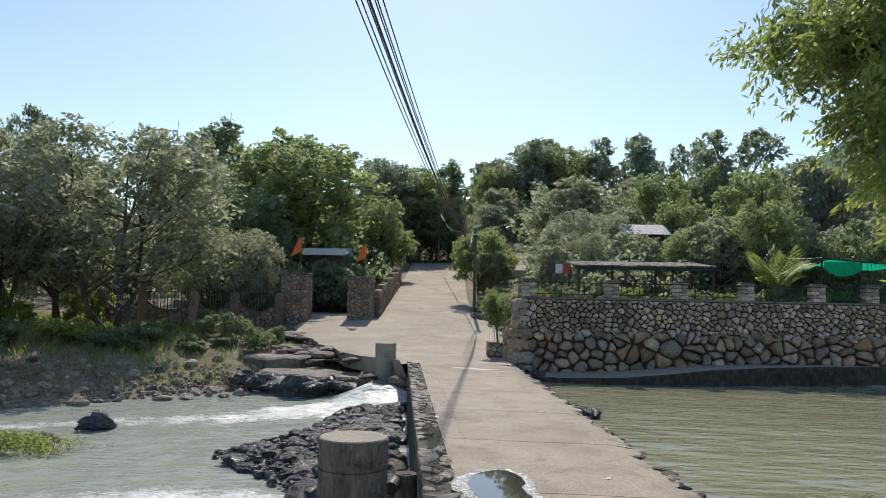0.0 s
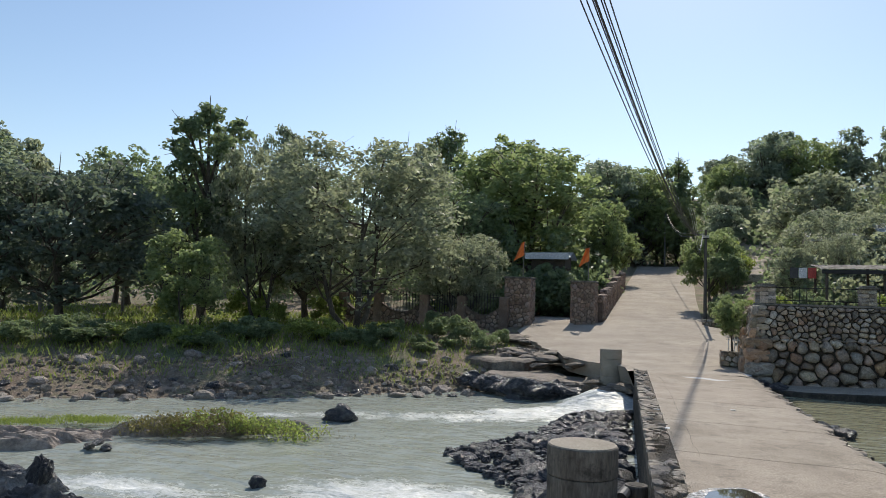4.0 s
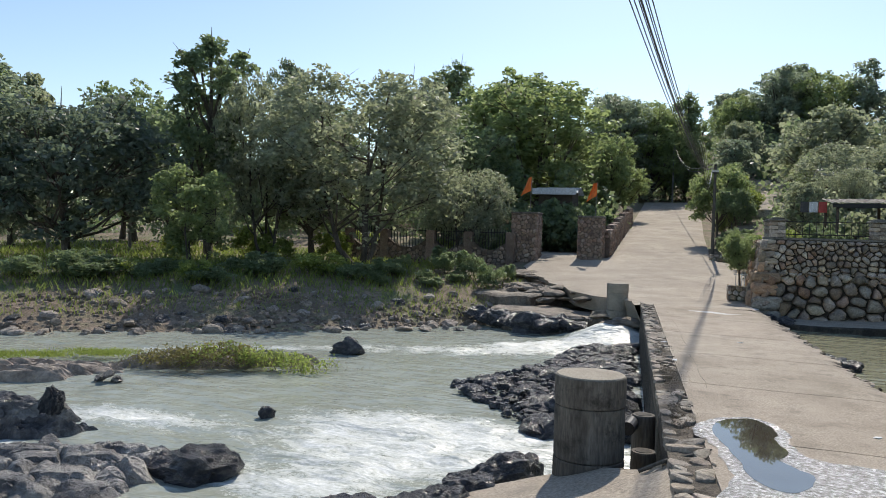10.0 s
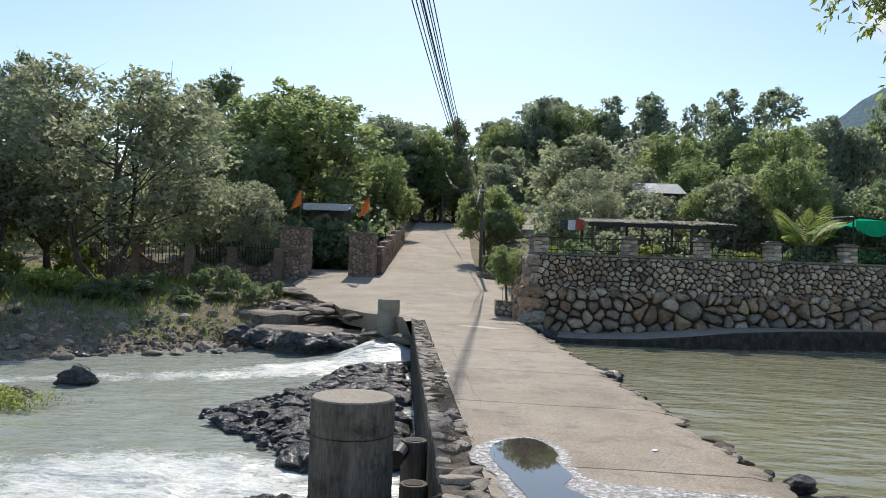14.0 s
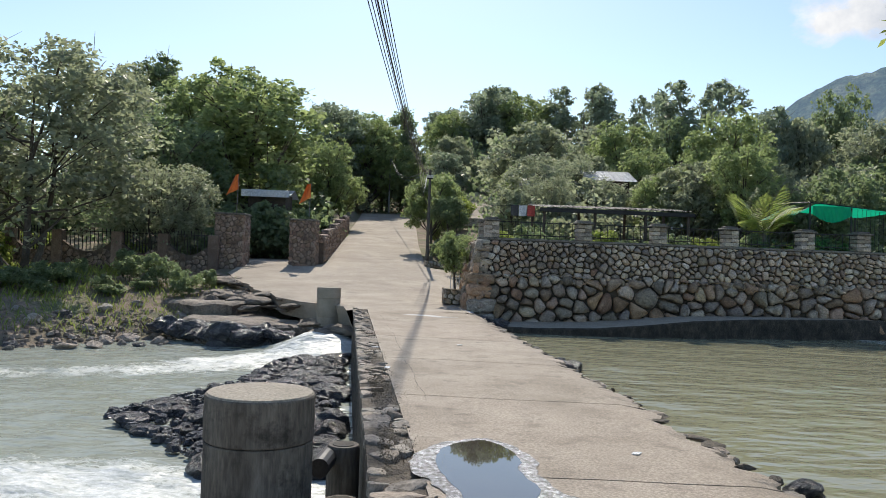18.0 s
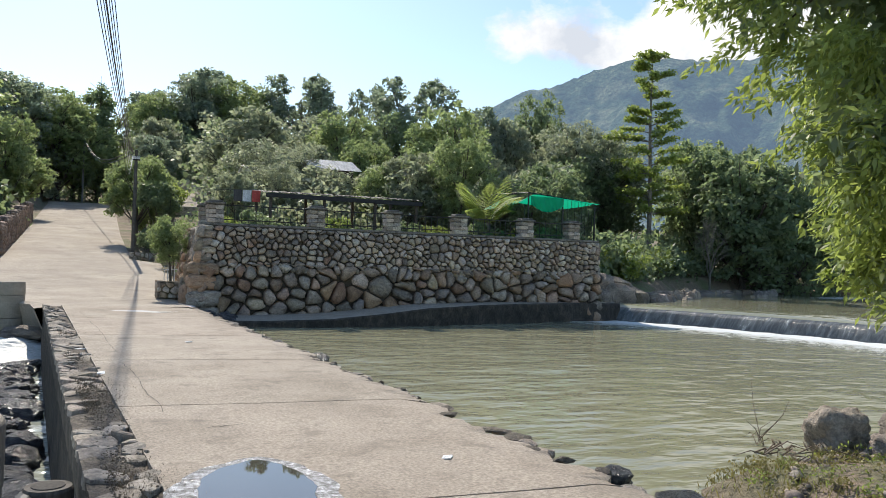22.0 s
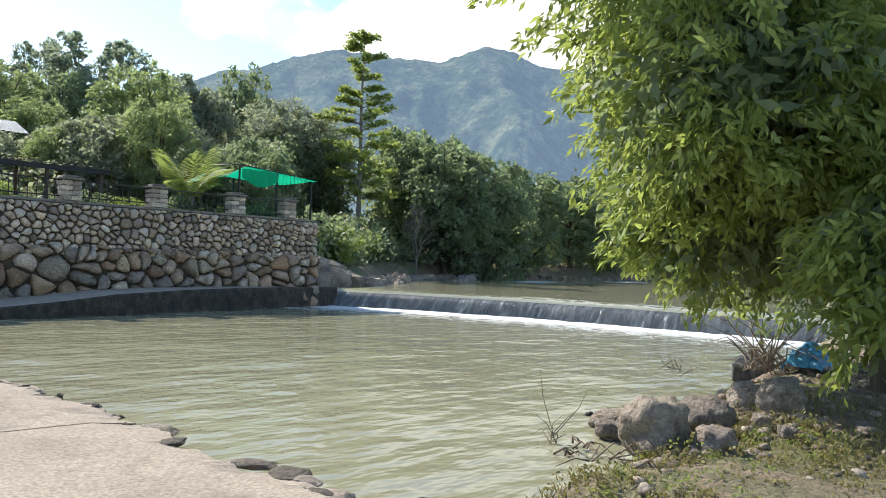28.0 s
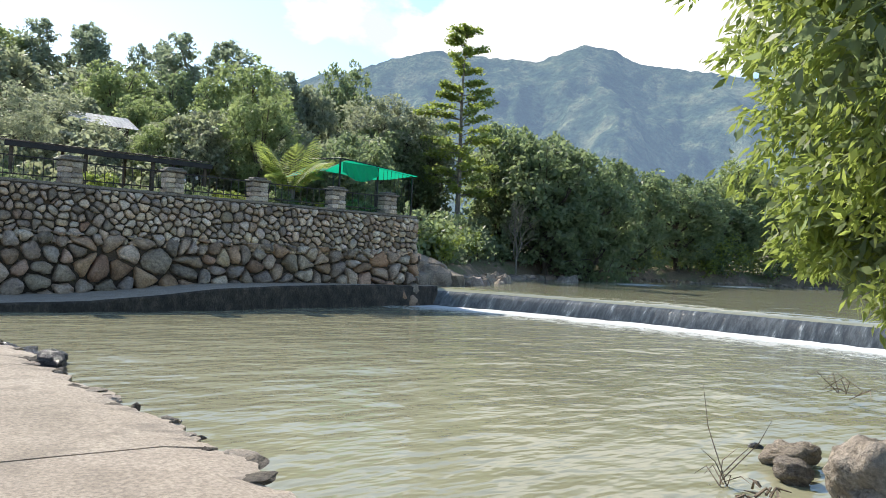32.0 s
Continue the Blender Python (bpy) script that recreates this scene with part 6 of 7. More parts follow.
WET_BLOCKS = [block_mesh(80 + 2.3 * q, M["rock_black"], 2.5 + 0.2 * q, 0.32) for q in range(5)]
for k, (x, y, z, w, d, h, t) in enumerate(((-7.05, 4.35, -1.38, 0.62, 0.48, 0.34, 4), (-6.75, 4.6, -1.42, 0.32, 0.3, 0.26, 0), (-7.4, 2.45, -1.42, 0.36, 0.26, 0.24, 8), (-9.9, 2.7, -1.42, 0.4, 0.3, 0.24, -8), (-11.1, 5.7, -1.2, 0.20, 0.17, 0.36, 12), (-12.4, 5.9, -1.35, 0.55, 0.35, 0.28, 5), (-4.1, 3.1, -1.32, 0.55, 0.42, 0.36, 4), (-3.45, 2.7, -1.25, 0.42, 0.36, 0.34, -6),
                                           (-2.95, 3.35, -1.0, 0.36, 0.26, 0.22, 6), (-2.75, 3.9, -0.98, 0.34, 0.24, 0.22, -5), (-2.55, 4.7, -1.0, 0.42, 0.28, 0.30, 5), (-2.35, 5.15, -1.05, 0.26, 0.2, 0.24, 9), (-2.95, 4.5, -1.2, 0.36, 0.32, 0.26, 0), (-3.1, 2.75, -0.9, 0.32, 0.26, 0.18, 3))):
    o = new("rock", WET_BLOCKS[k % 5])
    o.matrix_basis = pose(x, y, z, t, -t, 41 * k) @ Matrix.Diagonal((w, d, h, 1))
    tagged(o, "blocky black wet rock washed by the rapids", "rock", "black rocks in the rapids")
for k in range(210):     # stones on the far bank
    u = rb.random()
    x = -36 + 29.5 * u
    y = 0.73 * x + 28.2 + rb.random() ** 1.6 * 6.0 - 0.5
    s = rb.uniform(0.10, 0.32)
    z = float(ground_z(x, y))
    boulder("stone", x, y, max(z, WZ) + s * 0.15, s * rb.uniform(1, 1.5), s, s * rb.uniform(0.5, 0.8), k, rb.uniform(0, 360), "weathered grey stone on the gravel bank", group="stones on the far bank", black=k % 9 == 0, tilt=rb.uniform(-20, 20))


def scatter(name, label, n, size, mat, spot, seed, flat=0.6):
    """Small stones past counting."""
    r = random.Random(seed)
    vs, fs = [], []
    for _ in range(n):
        x, y, z = spot(r)
        s = size * r.uniform(0.4, 1.5)
        a = r.uniform(0, 6.28)
        b = len(vs)
        for q in range(5):
            t = a + q * 1.2566 + r.uniform(-0.3, 0.3)
            vs.append((x + s * math.cos(t) * r.uniform(0.7, 1.2), y + s * math.sin(t) * r.uniform(0.7, 1.2), z - s * 0.2))
        for q in range(5):
            t = a + q * 1.2566 + r.uniform(-0.3, 0.3)
            vs.append((x + 0.6 * s * math.cos(t), y + 0.6 * s * math.sin(t), z + s * flat * r.uniform(0.6, 1.1)))
        fs += [(b + q, b + (q + 1) % 5, b + 5 + (q + 1) % 5, b + 5 + q) for q in range(5)] + [tuple(b + 5 + q for q in range(5))]
    return tagged(obj(name, vs, fs, mat), label, "stones", kind="stuff")


gravel_mat = surf("gravel", [(0.3, (0.15, 0.115, 0.085)), (0.7, (0.36, 0.29, 0.225))], 2, 20, 0.9, 0.4, 0.02, 0.4, island=True)


def bank_spot(r):
    x = -40 + 34 * r.random()
    y = 0.73 * x + 28.2 + r.random() ** 1.3 * 5.5 - 0.8
    return x, y, max(float(ground_z(x, y)), WZ - 0.1)


scatter("gravel", "grey and brown gravel on the far bank", 4200, 0.10, gravel_mat, bank_spot, 3)


def near_spot(r):
    x = r.uniform(4.0, 13)
    y = min(5.6, 0.4 * x + 2.6) - r.random() ** 1.5 * 3.6
    return x, y, float(ground_z(x, y)) + 0.02


def round_stones(name, label, n, size, mat, spot, seed):
    """Rounded small stones past counting."""
    r = random.Random(seed)
    bm = bmesh.new()
    bmesh.ops.create_icosphere(bm, subdivisions=2, radius=1.0)
    base, tri = [v.co.copy() for v in bm.verts], [tuple(v.index for v in f.verts) for f in bm.faces]
    bm.free()
    vs, fs = [], []
    for _ in range(n):
        x, y, z = spot(r)
        q = size * r.uniform(0.35, 1.0) ** 2 * 1.6
        o, t = r.uniform(0, 50), pose(x, y, z + 0.1 * q, r.uniform(-25, 25), r.uniform(-25, 25), r.uniform(0, 360)) @ Matrix.Diagonal((q * r.uniform(0.9, 1.5), q, q * r.uniform(0.5, 0.8), 1))
        k = len(vs)
        vs += [t @ (c * (1 + 0.35 * noise.noise(c * 1.3 + Vector((o, 0, 0))))) for c in base]
        fs += [tuple(k + i for i in f) for f in tri]
    return tagged(obj(name, vs, fs, mat, smooth=True), label, "stones", kind="stuff")


pebble_mat = surf("bank_pebbles", [(0.3, (0.17, 0.135, 0.105)), (0.7, (0.36, 0.30, 0.245))], 5, 30, 0.85, 0.5, 0.01, 0.45, island=True)
round_stones("pebbles", "rounded pebbles and small stones on the muddy bank", 900, 0.042, pebble_mat, near_spot, 4)
scatter("rubble", "broken rock rubble along the side channel", 1300, 0.10, M["rock_black"], lambda r: (lambda y: (deck_l(y) - 0.25 - r.random() * float(np.interp(y, [9, 12, 15, 19.5], [1.9, 4.2, 2.6, 1.2])), y, WZ + 0.05))(r.uniform(8.6, 19.8)), 5)

scatter("shore_stones", "dark stones along the upper river shore", 620, 0.30, gravel_mat, lambda r: (lambda x: (x, float(np.interp(x, [17, 20.5, 27.5, 36, 48, 58, 70, 120], [24.6, 25.6, 31.9, 35.2, 36.8, 34.4, 28.4, 12])) + r.uniform(-0.5, 1.4), 0.08))(17 + 60 * r.random() ** 1.5), 6)
# boulders on the near right bank
SMOOTH = [block_mesh(70 + 3.7 * s, M["rock"], 2.5 + 0.15 * s, 0.30) for s in range(6)]
for me in SMOOTH:
    me.polygons.foreach_set("use_smooth", [True] * len(me.polygons))
# x, y, foot, width, height, dark
NEAR_STONES = [(5.75, 4.92, -0.32, 0.67, 0.58, 0), (6.75, 4.95, -0.32, 0.62, 0.40, 0), (8.05, 5.08, -0.32, 0.52, 0.42, 0), (7.85, 4.7, -0.28, 0.54, 0.50, 0), (5.78, 4.42, -0.28, 0.36, 0.30, 0),
               (7.15, 6.15, -0.55, 0.50, 0.24, 0), (6.66, 5.88, -0.55, 0.38, 0.24, 0), (7.5, 6.62, -0.56, 0.22, 0.16, 1), (11.8, 6.6, -0.6, 0.86, 0.86, 1), (3.42, 5.2, -0.50, 0.52, 0.30, 1), (7.05, 4.55, -0.28, 0.24, 0.2, 0),
               (6.7, 4.22, -0.24, 0.17, 0.13, 0), (9.7, 6.0, -0.5, 0.44, 0.25, 1), (8.9, 5.9, -0.5, 0.3, 0.22, 1), (6.9, 5.55, -0.5, 0.3, 0.2, 1), (7.9, 5.75, -0.5, 0.34, 0.22, 1), (9.0, 5.1, -0.3, 0.4, 0.3, 0), (7.4, 4.35, -0.25, 0.18, 0.14, 0), (7.6, 5.25, -0.35, 0.3, 0.25, 0), (6.25, 4.6, -0.3, 0.16, 0.14, 0)]
for k, (x, y, z, w, h, t) in enumerate(NEAR_STONES):
    o = boulder("boulder", x, y, z + h * 0.30 + (0 if t else 0.06), w * 0.40, w * 0.37, h * 0.42, k + 1, 37 * k, "wet dark boulder at the water edge" if t else "smooth grey-brown boulder on the near bank", group="boulders on the near bank", black=bool(t), tilt=7 * (k % 3 - 1))
    if not t:
        o.data = SMOOTH[k % 6]
BROWN = [block_mesh(60 + q * 2.1, M["rock_flat"], 2.7, 0.24) for q in range(5)]
for k, (x, y, z, w, d, h) in enumerate(((16.6, 24.2, 0.1, 0.8, 0.6, 0.5), (17.6, 24.7, 0.15, 1.1, 0.7, 0.6), (18.9, 25.2, 0.1, 1.0, 0.7, 0.5), (18.1, 25.9, 0.55, 1.2, 0.8, 0.5), (16.9, 25.0, 0.65, 0.8, 0.7, 0.5), (20.0, 25.9, 0.0, 0.8, 0.6, 0.35), (19.4, 26.8, 0.35, 1.0, 0.7, 0.4), (21.2, 27.2, 0.05, 0.9, 0.5, 0.28), (22.6, 28.2, 0.02, 0.8, 0.5, 0.25), (24.2, 29.1, 0.05, 1.0, 0.5, 0.24), (26.0, 30.2, 0.02, 1.1, 0.5, 0.22), (28.2, 31.6, 0.03, 1.2, 0.5, 0.24), (31.2, 33.0, 0.02, 1.1, 0.5, 0.2))):
    o = new("shore_rock", BROWN[k % 5])
    o.matrix_basis = pose(x, y, z, rb.uniform(-6, 6), rb.uniform(-6, 6), 25 + rb.uniform(-20, 20)) @ Matrix.Diagonal((w, d, h, 1))
    tagged(o, "brown weathered rock on the upper river shore", "rock", "rocks on the upper shore")
for k, (x, y, s) in enumerate(((2.62, 13.3, 0.2), (2.75, 13.7, 0.16), (2.85, 13.1, 0.22), (2.6, 14.1, 0.15), (3.0, 13.4, 0.14), (3.45, 4.35, 0.26), (3.6, 4.1, 0.2), (1.55, 20.9, 0.24), (1.75, 20.4, 0.2), (1.9, 21.3, 0.3), (2.3, 20.9, 0.26))):
    boulder("rock", x, y, -0.42 if y < 20 else -0.3, s * 1.5, s, s * 0.7, k + 4, 50 * k, "dark wet rock against the causeway edge", group="rocks at the causeway edge", black=True)

# ---- kerb of rubble and crumbled edges on the causeway ----
strip = sheet("kerb_bed", lambda y: deck_l(y) + 0.02, lambda y: deck_l(y) + 0.44, 0.55, 21.2, 6, 200, lambda x, y: -0.03 + 0.035 * fbm(x * 4, y * 4, 8.0, 3), 0.3, M["kerb_bed"], causeway)
strip.location = (0, -12, 0)
rk = random.Random(17)
CHIPS = [me.copy() for me in BLACK]
for q, me in enumerate(CHIPS):
    me.materials.clear()
    me.materials.append(M["kerb" if q % 3 == 0 else "kerb_dark"])


def chip(name, x, y, z, sx, sy, sz, k):
    o = new(name, CHIPS[k % 12])
    o.parent = causeway
    o.matrix_basis = pose(x, y - 12, z, rk.uniform(-6, 6), rk.uniform(-6, 6), rk.uniform(0, 360)) @ Matrix.Diagonal((sx, sy, sz, 1))


# flat broken kerb stones bedded along the edge: u runs along the deck, v inwards
kerb_frame = Matrix(((-0.088, 1, 0), (1, 0.088, 0), (0, 0, 1))).to_4x4()
kerb_frame.translation = (deck_l(0.6) + 0.0, 0.6 - 12, -0.012)
for ring in cells(20.7, 0.46, 0.19, 91, 0.46, 0.85, 0.10):
    cu, cv = sum(p[0] for p in ring) / len(ring), sum(p[1] for p in ring) / len(ring)
    if rk.random() < (0.10 if cv < 0.22 else 0.5) + (0.25 if 3.2 < cu < 4.9 or 5.9 < cu < 7.8 else 0):
        continue
    kerb_frame.translation.z = rk.uniform(-0.03, 0.0)
    stone_piece([(u, v + rk.uniform(-0.01, 0.01)) for u, v in ring][::-1], kerb_frame, M["kerb"], causeway, 0.009, 0.018, rk, name="kerbstone", smooth=False)
y, k = 4.0, 0
while y < 20.5:
    if rk.random() < 0.55 + 0.5 * noise.noise((y * 0.9, 3.0, 0.0)):
        s = rk.uniform(0.025, 0.10) if rk.random() < 0.8 else rk.uniform(0.09, 0.14)
        chip("edge_stone", deck_r(y) + rk.uniform(-0.12, 0.06), y, -0.06 - 0.0175 * 2, s * rk.uniform(1, 1.9), s, rk.uniform(0.016, 0.045), k)
        k += 1
    y += rk.uniform(0.05, 0.20)


def decal(name, pts, z, mat, label, category, sub=0.0):
    """A thin film lying on the slab; its outline follows the given ring."""
    bm = bmesh.new()
    bm.faces.new([bm.verts.new((x, y, slab_z(x, y) + z)) for x, y in pts])
    bmesh.ops.triangulate(bm, faces=bm.faces)
    if sub:
        bmesh.ops.subdivide_edges(bm, edges=bm.edges, cuts=3, use_grid_fill=True)
    return tagged(part(name, bm, mat), label, category)


def rounded(pts, n=6, amp=0.05, seed=0.0):
    """A smooth closed line through pts, slightly ragged."""
    out = []
    m_ = len(pts)
    for k in range(m_):
        p0, p1, p2, p3 = [Vector((*pts[(k + q) % m_], 0)) for q in (-1, 0, 1, 2)]
        for j in range(n):
            t = j / n
            v = 0.5 * ((2 * p1) + (p2 - p0) * t + (2 * p0 - 5 * p1 + 4 * p2 - p3) * t * t + (3 * p1 - p0 - 3 * p2 + p3) * t ** 3)
            q = amp * fbm(v.x * 5, v.y * 5, seed, 3)
            out.append((v.x + q, v.y + amp * fbm(v.y * 5, v.x * 5, seed + 3, 3)))
    return out


def puddle_mat():
    m, n, l, p = nodes_of("puddle_water")
    tc = n.new("ShaderNodeTexCoord").outputs["Object"]
    a = noise_tex(n, l, tc, 3.0, 3.0)
    l.new(mix(n, l, a.outputs["Fac"], (0.05, 0.042, 0.032), (0.10, 0.086, 0.068)), p.inputs["Base Color"])
    p.inputs["Roughness"].default_value, p.inputs["IOR"].default_value = 0.02, 1.75
    return m


def wet_mat():
    m, n, l, p = nodes_of("film_foam_glints")
    tc = n.new("ShaderNodeTexCoord").outputs["Object"]
    a = noise_tex(n, l, tc, 17.0, 10.0, 0.8)
    # white flecks: foam, with sun sparkle on the wet film put into the colour
    r = ramp(n, [(0.42, (0.20, 0.19, 0.17)), (0.52, (0.42, 0.41, 0.40)), (0.61, (0.92, 0.92, 0.92))])
    l.new(a.outputs["Fac"], r.inputs[0]), l.new(r.outputs[0], p.inputs["Base Color"])
    p.inputs["Roughness"].default_value = 0.22
    b = n.new("ShaderNodeBump")
    b.inputs["Strength"].default_value, b.inputs["Distance"].default_value = 0.6, 0.03
    l.new(a.outputs["Fac"], b.inputs["Height"]), l.new(b.outputs[0], p.inputs["Normal"])
    return m


rim = [(-0.26, 4.15), (-0.17, 4.6), (0.04, 4.95), (0.42, 5.24), (0.66, 4.98), (0.78, 4.5), (0.76, 4.12), (0.9, 3.6), (1.3, 3.5), (2.0, 3.42), (2.75, 3.3), (2.85, 2.4), (2.6, 1.2), (1.4, 0.6), (0.2, 1.0), (-0.02, 1.7), (0.1, 2.6), (0.02, 3.3), (-0.06, 3.75), (-0.2, 3.9)]
decal("foam_film", rounded(rim, 7, 0.05, 2.0), 0.007, wet_mat(), "white foamy water film with painted glints over the slab", "water")
pool_in = [(0.0, 4.65), (0.15, 4.93), (0.42, 5.12), (0.6, 4.85), (0.67, 4.45), (0.62, 4.1), (0.70, 3.7), (0.6, 3.3), (0.85, 2.9), (0.6, 2.3), (0.3, 2.55), (0.22, 3.1), (0.08, 3.6), (-0.02, 4.15)]
decal("puddle", rounded(pool_in, 7, 0.03, 5.0), 0.012, puddle_mat(), "still shallow puddle reflecting the sky on the slab", "puddle")
decal("cement_patch", rounded([(-0.55, 19.3), (0.1, 19.55), (0.55, 19.2), (1.0, 19.3), (0.5, 18.9), (0.1, 19.05)], 4, 0.05), 0.006, M["litter"], "pale spilled cement patch on the deck", "patch")
decal("cement_patch", rounded([(1.25, 21.0), (1.6, 21.6), (1.3, 22.2), (1.0, 21.6)], 4, 0.06), 0.006, M["litter"], "pale spilled cement patch by the wall corner", "patch")
for k, (x, y) in enumerate(((0.63, 12.55), (-0.9, 11.6), (1.75, 4.9), (-0.6, 9.3))):
    o = part("paper_scrap", box(0.10, 0.07, 0.008, 0, 0, 0.004, 0, 30 * k, 0.01, k), M["white"])
    o.location = (x, y, slab_z(x, y))
    tagged(o, "small white paper scrap lying on concrete", "litter", "paper scraps")
# cracks and litter drifts on the deck
rc = random.Random(23)
def crack(x, y, dx, dy, n, w):
    pts = []
    for k in range(n):
        pts.append((x, y, slab_z(x, y) + 0.005))
        x, y = x + dx + rc.uniform(-0.016, 0.016), y + dy + rc.uniform(-0.05, 0.05)
    vs, fs = [], []
    for k, p in enumerate(pts):
        q = w * rc.uniform(0.4, 1.3)
        ax, ay = (-dy, dx) if abs(dx) + abs(dy) > 0 else (1, 0)
        L = math.hypot(ax, ay)
        vs += [(p[0] - ax / L * q, p[1] - ay / L * q, p[2]), (p[0] + ax / L * q, p[1] + ay / L * q, p[2])]
    fs = [(2 * k, 2 * k + 1, 2 * k + 3, 2 * k + 2) for k in range(n - 1)]
    o = obj("crack", vs, fs, M["crack"], causeway)
    o.location = (0, -12, 0)


crack(-0.08, 6.9, -0.012, 0.14, 26, 0.0028)
crack(-0.45, 11.4, -0.014, 0.15, 50, 0.003)
crack(0.2, 6.2, 0.06, 0.005, 7, 0.006)
crack(1.1, 13.9, 0.10, 0.02, 8, 0.005)
scatter("litter_crumbs", "dark crumbs of leaf litter and grit beside the kerb", 1300, 0.007, M["debris"], lambda r: (lambda y: (deck_l(y) + 0.12 + abs(r.gauss(0, 0.13)), y, 0.008))(r.choice((4.6, 5.2, 7.0, 7.8, 8.6, 10.5)) + r.gauss(0, 0.4)), 8)

# concrete apron sloping from the deck to the round pier
bm = bmesh.new()
rows = []
for y in np.linspace(-2.5, 3.95, 26):
    row = []
    for u in np.linspace(0, 1, 12):
        out = -2.75 - 0.15 * fbm(y * 1.5, 3, 2.0, 3) + 0.45 * max(0, y - 3.6)
        x = deck_l(y) + 0.05 + (out - deck_l(y) - 0.05) * u
        z = slab_z(-0.4, y) - 0.05 - 0.21 * (deck_l(y) + 0.05 - x) - 0.10 * max(0, y) * u ** 0.5 + 0.03 * fbm(x * 2, y * 2, 4.0, 3)
        row.append(bm.verts.new((x, min(y, 2.9 + 2.6 * u), z)))
    row.append(bm.verts.new((row[-1].co.x - 0.15, y, -1.9)))
    rows.append(row)
for a, b in zip(rows, rows[1:]):
    for i in range(12):
        bm.faces.new((a[i], a[i + 1], b[i + 1], b[i]))
bm.faces.new([v for v in rows[-1]] + [bm.verts.new((rows[-1][0].co.x, 2.9, -1.9))])
apron = part("apron", bm, M["road"])
tagged(apron, "sloping rough concrete apron around the pier", "apron", kind="structure")
for x, y, z, r_, h in ((-0.86, 5.35, -0.75, 0.15, 0.62), (-0.80, 4.55, -1.05, 0.15, 0.66)):
    g = empty("drain_pipe", x, y, z, "short stained concrete drain pipe against the causeway flank", "pipe", "drain pipes")
    part("shell", lathe([(r_, 0), (r_ * 1.02, h * 0.5), (r_, h - 0.02), (r_ * 0.94, h)], 20), M["old_concrete"], g)
    # solid end: the shade inside the bore is drawn as a dark disc
    part("mouth", lathe([(r_ * 0.7, h - 0.005), (r_ * 0.66, h + 0.006)], 20), M["crack"], g)
o = part("black_pipe", tube([(-1.02, 4.85, -0.22), (-1.0, 5.1, -0.22), (-0.98, 5.4, -0.24)], 0.085, 14), M["iron"])
tagged(o, "thick black plastic pipe beside the round pier", "pipe")
o = part("driftwood", join(tube([(-0.75, 3.0, -0.18), (-0.5, 3.05, -0.06), (-0.2, 3.3, -0.02), (-0.05, 3.4, 0.02)], [0.02, 0.025, 0.02, 0.008], 7), tube([(-0.45, 3.05, -0.05), (-0.3, 2.85, -0.02)], [0.015, 0.006], 6)), M["pole_dark"])
tagged(o, "dark piece of driftwood lying at the deck edge", "driftwood")

# ---- poles and cables ----
def pole(x, y, z, h, mat, label, arms=True):
    g = empty("utility_pole", x, y, z, label, "pole", "utility poles")
    part("post", lathe([(0.10, -0.3), (0.095, 0.2), (0.065, h)], 12), M[mat], g)
    if arms:
        arm = part("crossarm", box(0.34, 0.06, 0.07, 0, -0.09, h - 0.5, 0.01), M["iron"], g)
        for k in range(4):
            part("insulator", lathe([(0.03, 0), (0.05, 0.03), (0.035, 0.06), (0.05, 0.09), (0.02, 0.13)], 8), M["cable_pale"], arm).location = (-0.13 + 0.087 * k, -0.09, h - 0.43)
    return g


pole(0.35, 38.9, 1.1, 5.15, "pole_dark", "slim dark utility pole carrying many cables by the road")
pole(-3.55, 86, float(road_z(86)), 6.2, "pole", "grey utility pole at the top of the road", False)
for k in range(7):     # they sag from the roadside pole to a higher one behind
    off, lift = 0.0048 * (k - 3), 0.03 * ((k * 3) % 7 - 3)
    pts = []
    for j in range(41):
        d = 64 * j / 40
        pts.append((0.25 - (0.0343 - 0.105 * off) * d + 0.35 * off * min(d, 12), 38.8 - d, 6.1 + 0.01 * lift * d - 0.122 * d + 0.00242 * d * d))
    o = part("overhead_cable", tube(pts, 0.007 if k != 3 else 0.013, 5), M["cable"])
    tagged(o, "black overhead cable running to the roadside pole", "cable", "overhead cables")
for k in range(4):
    x1, z1 = -0.3 - 0.1 * k, 5.7 + 0.12 * k
    pts = [(0.18 + (x1 - 0.18) * t, 38.2 - 9 * t, 5.9 - 0.1 * k + (z1 + 0.6 - 5.9) * t - (1.1 + 0.2 * k) * math.sin(math.pi * min(1, t * 1.15)) * (1 - t)) for t in np.linspace(0, 1, 14)]
    o = part("slack_cable", tube(pts, 0.010, 5), M["cable_pale"] if k < 3 else M["cable"])
    tagged(o, "slack pale service cable looping from the pole", "cable", "slack cables")
for k in range(2):
    pts = [(0.2 + (-3.55 - 0.2) * t, 38.3 + 47.7 * t, 6.0 + 0.2 * k + (12.6 - 6.0) * t - 1.2 * math.sin(math.pi * t)) for t in np.linspace(0, 1, 14)]
    tagged(part("overhead_cable", tube(pts, 0.02, 5), M["cable"]), "black overhead cable climbing with the road", "cable", "overhead cables")

